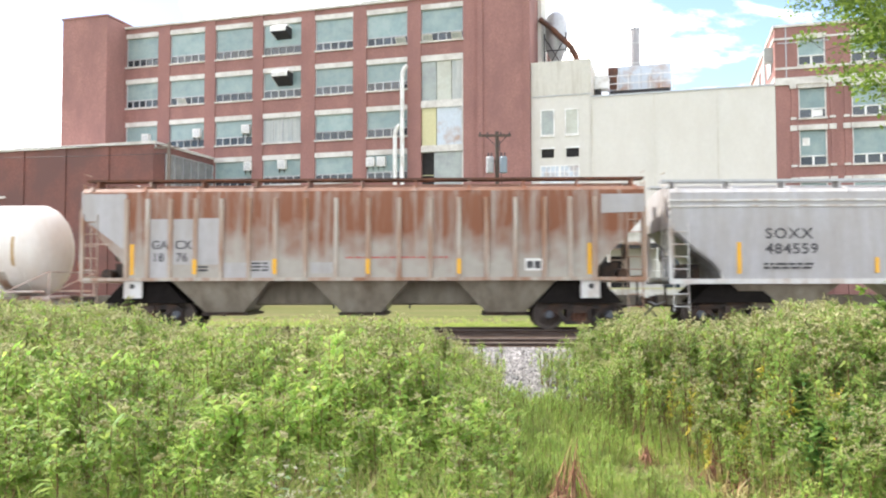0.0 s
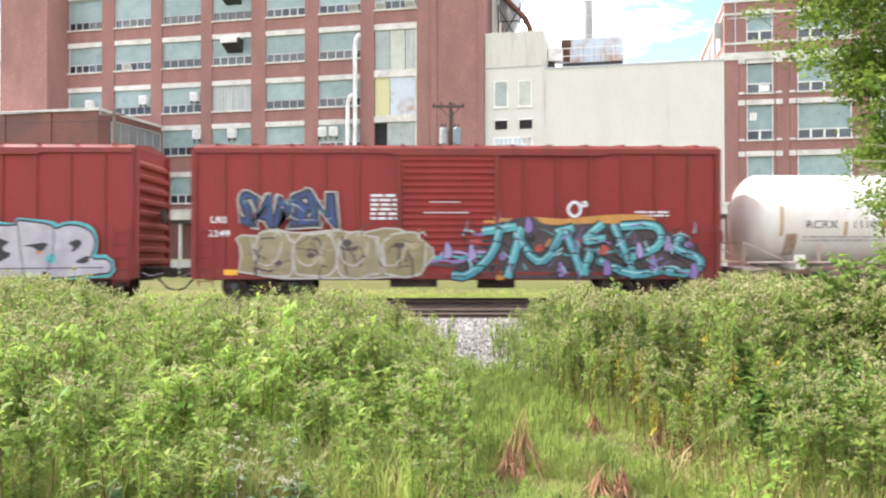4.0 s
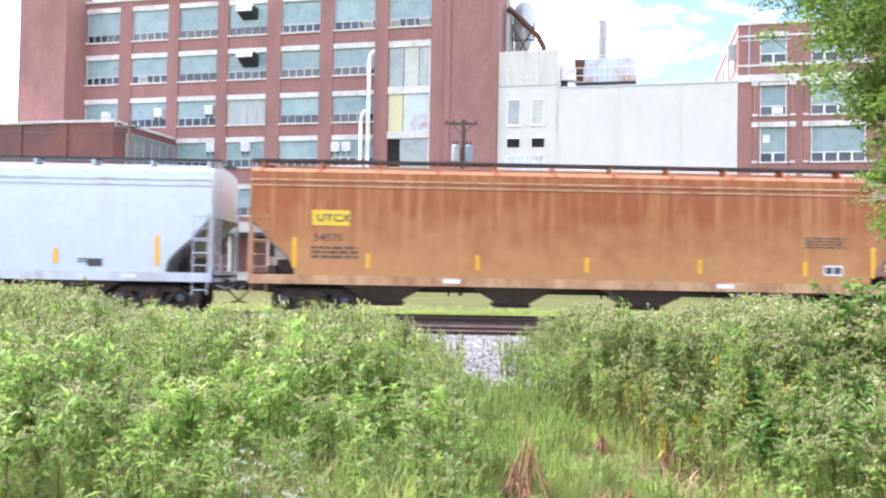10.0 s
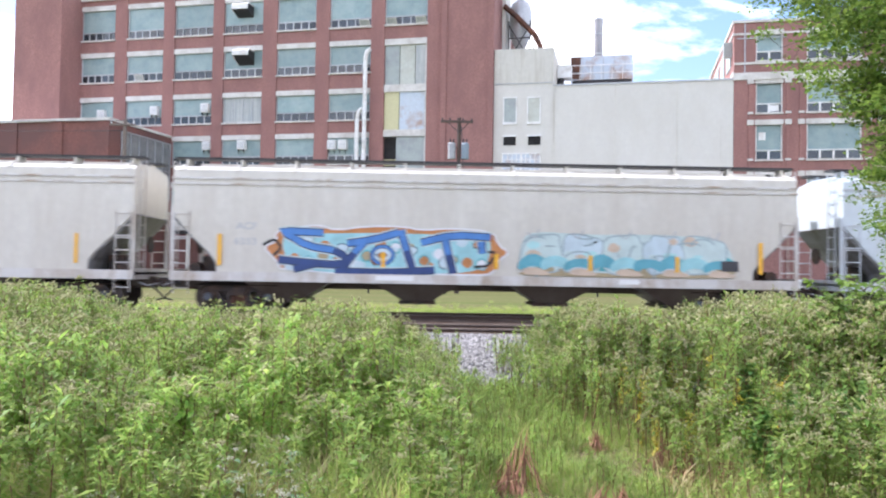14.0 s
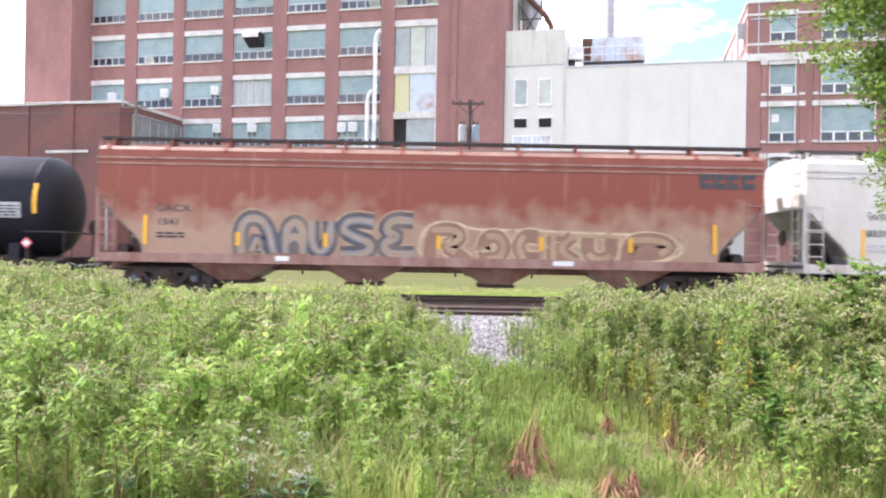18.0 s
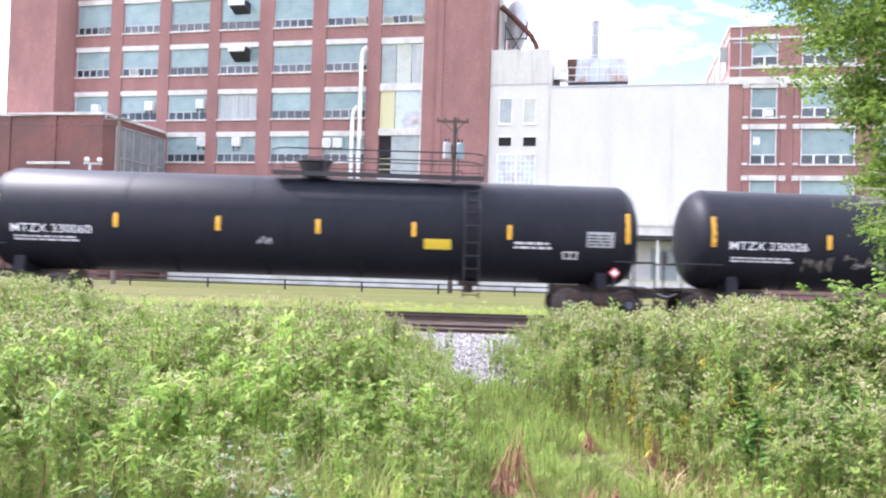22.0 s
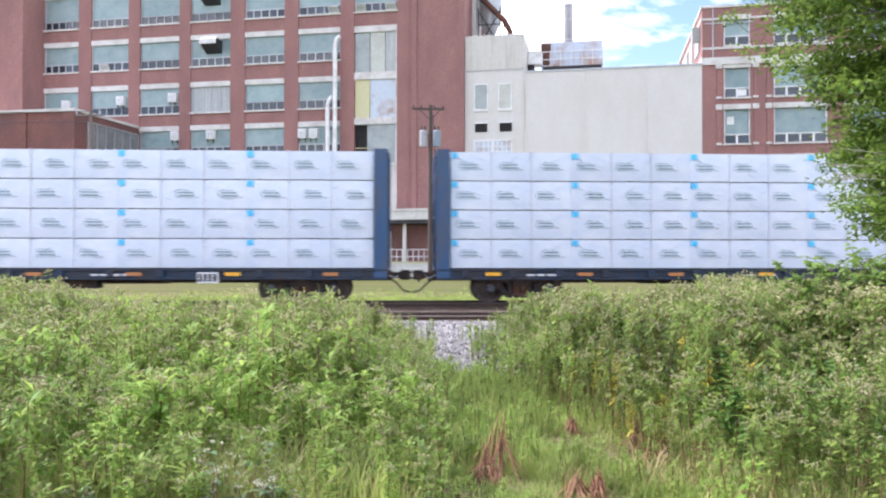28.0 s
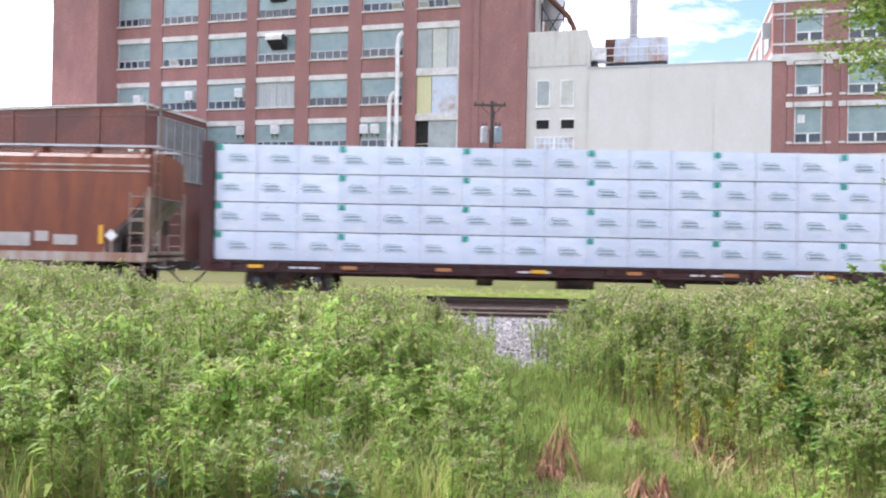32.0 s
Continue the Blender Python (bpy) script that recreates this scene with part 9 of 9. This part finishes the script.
def weed_field():
    r = np.random.RandomState(5)
    ws = [weed(i, 1.0, 6, i % 6 != 1, leaf=0.12) for i in range(10)]
    front = [weed(80 + i, 1.0, 4, i % 2 == 0, leaf=0.16, bare=0.22, lean=0.12) for i in range(8)]
    ds = [weed(20 + i, 1.0, 6, i % 3 != 2, leaf=0.13, bare=0.4) for i in range(6)]
    wide = [weed(30 + i, 1.0, 4, False, leaf=0.20, bare=0.3, wide=(0.17, 0.25)) for i in range(4)]
    low = [weed(40 + i, r.uniform(0.45, 0.6), 3, False, leaf=0.10, bare=0.1) for i in range(3)]
    left, right, under, yellow, broad, fore = [], [], [], [], [], []
    for i in range(13500):
        y = 4.3 + 10.6 * r.uniform() ** 0.8
        x = r.uniform(-0.70, 0.68) * y
        if abs(x) > 9.5:
            continue
        d = x - path_x(y)
        if abs(d) < path_half(y) + r.uniform(-0.12, 0.10):
            continue
        if y > 13.4 and r.uniform() < (y - 13.4) / 1.5:
            continue
        if r.uniform() > np.interp(y, (4, 6, 9, 12), (0.16, 0.19, 0.26, 0.31)):
            continue
        z = ground_z(y)
        s = growth(x, y, r) - z
        s *= min(1.0, 0.45 + 0.6 * max(0.0, abs(d) - path_half(y)) + r.uniform(-0.1, 0.2))
        if 1.5 < x < 2.9 and 6.3 < y < 8.6 and r.uniform() < 0.28:
            yellow.append((x, y, z, s * 0.7))
        else:
            # low plants at the right, with shade painted into their leaves
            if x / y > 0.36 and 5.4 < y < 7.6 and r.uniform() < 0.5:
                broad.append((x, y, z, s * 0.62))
            elif d < 0 and y < 7.2 + r.uniform(-0.8, 0.8):
                fore.append((x, y, z, s))
            else:
                (left if d < 0 else right).append((x, y, z, s))
        if r.uniform() < 0.4:
            under.append((x + r.uniform(-0.15, 0.15), y + r.uniform(-0.15, 0.15), z, r.uniform(0.7, 1.2)))
    scatter("weed_thicket", "tall yellow-green weeds with cream flower heads", ws, left, [STEM, LEAF, FLOWER], "weeds")
    scatter("weed_thicket", "tall green weeds with brown stems and cream flower heads", ws[:4] + ds, right, [STEM, LEAF_SHADED, FLOWER], "weeds")
    scatter("weed_thicket", "weeds with yellowing leaves beside the trodden strip", ds, yellow, [STEM, LEAF_YELLOW, FLOWER], "weeds")
    scatter("weed_thicket", "slender green weeds with long narrow leaves and brown stems", front, fore, [STEM, LEAF, FLOWER], "weeds")
    scatter("broad_leaved_weed", "dark green broad-leaved weeds, leaf colour deepened to stand in for shade", wide, broad, [STEM, LEAF_BROAD], "weeds")
    for i in range(1200):
        y = r.uniform(4.6, 11.0)
        d = r.normal(0, 0.55)
        if abs(d) < 0.2 and r.uniform() < 0.5:
            continue
        x = path_x(y) + d * (path_half(y) + 0.2)
        if any((x - cx) ** 2 + (y + 0.35 - cy) ** 2 < 0.22 for cx, cy, cs in DRY_SPOTS):
            continue
        under.append((x, y, 0.0, r.uniform(0.22, 0.6)))
    scatter("undergrowth", "low leafy undergrowth between the weeds", low, under, [STEM, LEAF], "undergrowth")


def grass_strip():
    r = np.random.RandomState(11)
    b = Bunch()
    tufts = []
    for k in range(8):
        t = Bunch()
        for i in range(22):
            an, el = r.uniform(0, 6.28), r.uniform(0.5, 1.4)
            ln, w = r.uniform(0.06, 0.17), r.uniform(0.002, 0.0036)
            p = np.array((r.normal(0, 0.05), r.normal(0, 0.05), 0))
            d = np.array((math.cos(an) * math.cos(el), math.sin(an) * math.cos(el), math.sin(el)))
            s = np.array((-math.sin(an), math.cos(an), 0)) * w
            m1 = p + d * ln * 0.6
            e = p + d * ln + np.array((math.cos(an), math.sin(an), -0.5)) * ln * 0.22
            t.add([p - s, p + s, m1 - s * 0.8, m1 + s * 0.8, e], [(0, 1, 3), (0, 3, 2), (2, 3, 4)], 0 if r.uniform() < (0.97, 0.94, 0.9, 0.75)[k % 4] else 1)
        tufts.append(t.arrays())
    spots = []
    for i in range(7500):
        y = r.uniform(4.6, 12.2)
        x = path_x(y) + r.normal(0, 1) * (path_half(y) * 0.65 + 0.15)
        if any((x - cx) ** 2 + (y + 0.35 - cy) ** 2 < 0.20 for cx, cy, cs in DRY_SPOTS):
            continue
        if y > 10.3 and r.uniform() < (y - 10.3) / 0.9:
            continue
        spots.append((x, y, ground_z(y) - 0.01, r.uniform(0.5, 1.15)))
    for i in range(1700):
        y = r.uniform(4.4, 7.5)
        x = r.uniform(-0.62, 0.6) * y
        spots.append((x, y, ground_z(y) - 0.01, r.uniform(0.5, 0.9) if abs(x - path_x(y)) < path_half(y) + 0.3 else r.uniform(1.0, 2.0)))
    scatter("grass", "green and straw-coloured grass on the trodden strip", tufts, spots, [GRASS, STRAW], "grass")
    tall = []
    for k in range(8):
        t = Bunch()
        for i in range(15):
            an, el = r.uniform(0, 6.28), r.uniform(1.05, 1.5)
            ln, w = r.uniform(0.35, 0.8), r.uniform(0.0022, 0.0042)
            p = np.array((r.normal(0, 0.07), r.normal(0, 0.07), 0))
            d = np.array((math.cos(an) * math.cos(el), math.sin(an) * math.cos(el), math.sin(el)))
            q = np.array((-math.sin(an), math.cos(an), 0)) * w
            m1 = p + d * ln * 0.6
            e = p + d * ln + np.array((math.cos(an), math.sin(an), -0.6)) * ln * 0.2
            t.add([p - q, p + q, m1 - q * 0.8, m1 + q * 0.8, e], [(0, 1, 3), (0, 3, 2), (2, 3, 4)], 1 if r.uniform() < 0.4 else 0)
        tall.append(t.arrays())
    between = []
    for i in range(3400):
        y = 4.5 + 7.5 * r.uniform() ** 1.5
        x = r.uniform(-0.64, 0.62) * y
        d = x - path_x(y)
        if abs(d) < path_half(y) + 0.3:
            continue
        between.append((x, y, ground_z(y) - 0.01, r.uniform(0.6, 1.0) if d < 0 else r.uniform(0.3, 0.65)))
    scatter("tall_grass", "tall green and straw-coloured grass between the weeds", tall, between, [GRASS, STRAW], "grass")
    dry = []
    for i in range(300):
        y = r.uniform(4.4, 7.2)
        x = r.uniform(-0.6, 0.58) * y
        if abs(x - path_x(y)) < path_half(y) * 0.9:
            continue
        dry.append((x, y, -0.01, r.uniform(1.4, 2.6)))
    scatter("dry_grass", "pale dry grass stalks between the weeds", tufts, dry, [STRAW, STRAW], "dry grass")
    far = []
    for i in range(4000):
        y = 28.4 + abs(r.normal(0, 3.0))
        x = r.uniform(-20, 20) * (y / 28)
        far.append((x, y, ground_z(y) - 0.01, r.uniform(0.7, 1.5)))
    scatter("grass", "short grass verge behind the railway", tufts, far, [GRASS, STRAW], "grass")




def dry_clump(x, y, s, seed):
    r = np.random.RandomState(seed)
    b = Bunch()
    for i in range(34):
        an, q = r.uniform(0, 6.28), r.uniform(0.05, 0.20) * s
        p = np.array((q * math.cos(an), 0.7 * q * math.sin(an), 0.0))
        e = np.array((r.normal(0, 0.035), r.normal(0, 0.035), r.uniform(0.22, 0.44) * s))
        w = np.array((math.sin(an), -math.cos(an), 0)) * r.uniform(0.0025, 0.005)
        k = p + (e - p) * 0.55 + np.array((r.normal(0, 0.015), r.normal(0, 0.015), 0.03))
        b.add([p - w, p + w, k - w, k + w, e], [(0, 1, 3), (0, 3, 2), (2, 3, 4)], 0)
    for i in range(60):
        an, q = r.uniform(0, 6.28), r.uniform(0.0, 0.18) * s
        p = np.array((q * math.cos(an), q * math.sin(an), max(0.01, (0.3 - q * 1.4) * r.uniform(0.05, 0.9) * s)))
        q, f = blade(p, np.array((math.cos(an), math.sin(an), -0.5)), np.array((0, 0, 1.0)), r.uniform(0.05, 0.14) * s, r.uniform(0.004, 0.009), 0.6)
        b.add(q, f, 0)
    v, f, m = b.arrays()
    o = tagged(new("dry_plant", tri_mesh("dry_plant", v, f, m, [DRY])), "dead reddish-brown plant clump in the grass", "dry plant", group="dry plants")
    o.matrix_basis = pose(x, y, 0)


def maple():
    """The tree whose boughs hang into view, rooted outside it."""
    r = np.random.RandomState(21)
    o = thing("maple_tree", "green leafy maple with boughs hanging low", "tree", at=pose(9.6, 11.2, 0))
    g = Geo().tube((0, 0, -0.1), (0.1, 0, 2.2), 0.26, 12, 0.2).tube((0.1, 0, 2.2), (-0.1, 0.1, 5.2), 0.2, 10, 0.12).tube((-0.1, 0.1, 5.2), (0, 0, 8.2), 0.12, 8, 0.05)
    part("trunk", g, BARK, o, smooth=50)
    tips = []
    lg = Geo()
    for k in range(120):
        z0 = r.uniform(1.6, 7.0)
        an = r.uniform(0, 6.28) if k > 105 else r.uniform(1.8, 3.7)
        reach = np.interp(z0, (1.2, 3, 4, 5, 6.5, 8), (2.8, 3.3, 3.7, 4.6, 5.4, 3.6)) * r.uniform(0.66, 1.02)
        a = Vector((0, 0, z0))
        mid = a + Vector((math.cos(an), math.sin(an), 0.35)) * reach * 0.5
        end = a + Vector((math.cos(an), math.sin(an), 0.08)) * reach
        lg.tube(a, mid, 0.04, 6, 0.022).tube(mid, end, 0.022, 5, 0.006)
        for t in np.linspace(0.3, 1.0, 9):
            p = mid + (end - mid) * (2 * t - 1) if t > 0.5 else a + (mid - a) * (2 * t)
            for j in range(2):
                q = p + Vector((r.normal(0, 0.26), r.normal(0, 0.26), r.normal(-0.08, 0.2)))
                lim = np.interp(q.z, (1.9, 2.4, 3.0, 3.6, 4.2, 4.6, 5.0, 5.5, 8), (2.7, 3.05, 3.25, 3.5, 3.45, 3.85, 4.6, 5.2, 5.2)) + 0.22 * math.sin(5.0 * q.z) + r.normal(0, 0.12)
                if q.z < 2.0 or math.hypot(q.x, q.y) > lim:
                    continue
                lg.tube(p, q, 0.006, 4, 0.003)
                tips.append(q)
    part("limb", lg, BARK, o)
    b = Bunch()
    for q in tips:
        for j in range(r.randint(50, 84)):
            c = np.array(q) + r.normal(0, 1, 3) * (0.16, 0.16, 0.075)
            u = r.normal(0, 1, 3) * (1, 1, 0.5)
            u /= np.linalg.norm(u)
            w = np.cross(u, (r.normal(0, 0.4), r.normal(0, 0.4), 1.0))
            w /= np.linalg.norm(w) + 1e-9
            s = r.uniform(0.032, 0.06)
            nn = np.cross(u, w) * 0.25 * s
            b.add([c - u * s, c - w * s * 0.62 - nn, c + u * s, c + w * s * 0.62 - nn], [(0, 1, 2), (0, 2, 3)], 0)
    v, f, m = b.arrays()
    cr = new("crown", tri_mesh("crown", v, f, m, [MAPLE]))
    cr.parent = o
    tw = Geo()
    for k in range(9):
        a = Vector((-2.6, -0.5, 2.55 + 0.05 * k))
        e = a + Vector((-r.uniform(0.7, 1.35), r.uniform(-0.2, 0.2), r.uniform(-0.1, 0.16)))
        mid = (a + e) / 2 + Vector((0, 0, r.uniform(0.0, 0.08)))
        tw.hose([a, mid, e], 0.005, 4)
        for j in range(3):
            p = mid + (e - mid) * r.uniform(0, 0.9)
            tw.hose([p, p + Vector((-r.uniform(0.12, 0.3), r.uniform(-0.1, 0.1), r.uniform(-0.12, 0.12)))], 0.003, 4)
    part("dead_twig", tw, mat("bleached_twig", (0.38, 0.34, 0.29), 0.9, vary=0.2), o, "bare bleached twigs")


def sapling(x, y, h, seed):
    r = np.random.RandomState(seed)
    o = thing("sapling", "young broad-leaved sapling above the weeds", "sapling", group="saplings", at=pose(x, y, 0))
    g = Geo().tube((0, 0, 0), (0.05, 0, h), 0.02, 6, 0.008)
    b = Bunch()
    for i in range(60):
        t = r.uniform(0.35, 1.0)
        an = r.uniform(0, 6.28)
        p = np.array((0.05 * t, 0, h * t))
        e = p + np.array((math.cos(an), math.sin(an), r.uniform(-0.1, 0.8))) * r.uniform(0.3, 0.75) * (1.25 - 0.6 * t)
        g.tube(tuple(p), tuple(e), 0.007, 4, 0.003)
        for k in range(14):
            q = p + (e - p) * r.uniform(0.25, 1.05)
            a2 = r.uniform(0, 6.28)
            d = np.array((math.cos(a2), math.sin(a2), r.uniform(-0.2, 0.4)))
            d /= np.linalg.norm(d)
            s = r.uniform(0.06, 0.115)
            pv, pf = blade(q, d, np.array((r.normal(0, 0.5), r.uniform(-0.8, 0.4), 1.0)), s, s * r.uniform(0.24, 0.36), r.uniform(0.1, 0.5), 0.15)
            b.add(pv, pf, 0)
    part("stem", g, BARK, o)
    v, f, m = b.arrays()
    cr = new("crown", tri_mesh("crown", v, f, m, [SHRUB]))
    cr.parent = o


def near_weeds():
    """The plants along the front edge, each a thing of its own."""
    r = np.random.RandomState(31)
    kinds = []
    for k in range(10):
        v, f, m = weed(60 + k, 1.0, 5, k % 5 != 2, leaf=0.15, bare=0.4, near=True, wide=(0.11, 0.17))
        meshes = []
        for i in range(int(m.max()) + 1):
            # from the fourth kind on, the leaf colour has shade mixed in
            mt = (STEM, LEAF if k < 3 else LEAF_SHADED, FLOWER)[min(i, 2)]
            keep = f[m == i]
            if len(keep):
                used, inv = np.unique(keep, return_inverse=True)
                meshes.append((("stem", "leaf", "flower_head")[min(i, 2)], tri_mesh("weed", v[used], inv.reshape(-1, 3), np.zeros(len(keep)), [mt])))
        kinds.append(meshes)
    n = 0
    while n < 110:
        y = r.uniform(4.2, 6.2)
        x = r.uniform(-0.62, 0.6) * y
        d = x - path_x(y)
        if abs(d) < path_half(y) + 0.12:
            continue
        s = growth(x, y, r) * r.uniform(0.8, 1.0)
        o = thing("weed_plant", "tall leafy weed with small cream flower heads", "weed", group="weeds along the path", at=pose(x, y, 0, r.uniform(-6, 6), r.uniform(-6, 6), r.uniform(0, 360)) @ Matrix.Scale(s, 4))
        for nm, me in kinds[n % 5 + (5 if d > 0 else 0)]:
            p = part(nm, me, None, o)
            if nm != "stem":
                tagged(p, kind="stuff")
        n += 1
    for k in range(15):
        x, y = r.uniform(-1.75, -0.6), r.uniform(4.35, 5.1)
        o = thing("white_wildflower", "small plant with bright white flower clusters", "wildflower", group="white wildflowers", at=pose(x, y, 0))
        hgt = r.uniform(0.32, 0.5)
        part("stem", Geo().tube((0, 0, 0), (0.02, 0, hgt), 0.005, 5, 0.003), STEM, o)
        for j in range(5):
            b = Bunch()
            cx, cy, cz = r.normal(0.02, 0.05), r.normal(0, 0.05), hgt + r.normal(0, 0.04)
            part("stem", Geo().tube((0.01, 0, hgt * 0.7), (cx, cy, cz), 0.003, 4, 0.002), STEM, o)
            for i in range(7):
                a, q = r.uniform(0, 6.28), 0.022 * math.sqrt(r.uniform())
                b.add(np.array((cx + q * math.cos(a), cy + q * math.sin(a), cz + r.uniform(-0.006, 0.012))) + TET * r.uniform(0.004, 0.0075), TET_F, 0)
            v, f, m = b.arrays()
            part("flower_head", tri_mesh("flower_head", v, f, m, [FLOWER_WHITE]), None, o)
        b = Bunch()
        for i in range(14):
            a = r.uniform(0, 6.28)
            pv, pf = blade(np.array((0, 0, hgt * r.uniform(0.3, 0.95))), np.array((math.cos(a), math.sin(a), 0.3)), np.array((0, 0, 1.0)), r.uniform(0.08, 0.14), r.uniform(0.02, 0.032))
            b.add(pv, pf, 0)
        v, f, m = b.arrays()
        part("leaf", tri_mesh("leaf", v, f, m, [LEAF_BLUE]), None, o)


weed_field()
near_weeds()
grass_strip()
for k, (x, y, sc) in enumerate(DRY_SPOTS):
    dry_clump(x, y, sc, 3 + k)
maple()
sapling(4.55, 9.0, 1.36, 1)
sapling(4.95, 9.2, 1.5, 2)
sapling(5.4, 9.3, 1.6, 3)
sapling(5.85, 8.9, 1.62, 4)
sapling(5.25, 8.7, 1.48, 5)


# ---- what moves ----
def travel(t):
    """How far the train has rolled after t seconds, in metres."""
    u = t / 10
    return 90.6409 * u + 1.1826 * u ** 2 + 0.8798 * u ** 3 - 0.1668 * u ** 4 - 0.1222 * u ** 5 + 0.0312 * u ** 6


def motions():
    ticks = [i * 0.5 for i in range(65)]
    for car, x in CARS:
        walk(car, [(t, pose(x + travel(t), TRACK_Y, BASE_Z)) for t in ticks])
    for pack, x, z in PACKS:
        walk(pack, [(t, pose(x + travel(t), TRACK_Y, z)) for t in ticks])
    turns = [(i / 15, math.degrees(travel(i / 15) / WHEEL_R) % 360) for i in range(481)]
    for wheel, s in WHEELSETS:
        walk(wheel, [(t, pose(s, 0, WHEEL_R, 0, a, 0)) for t, a in turns])


motions()
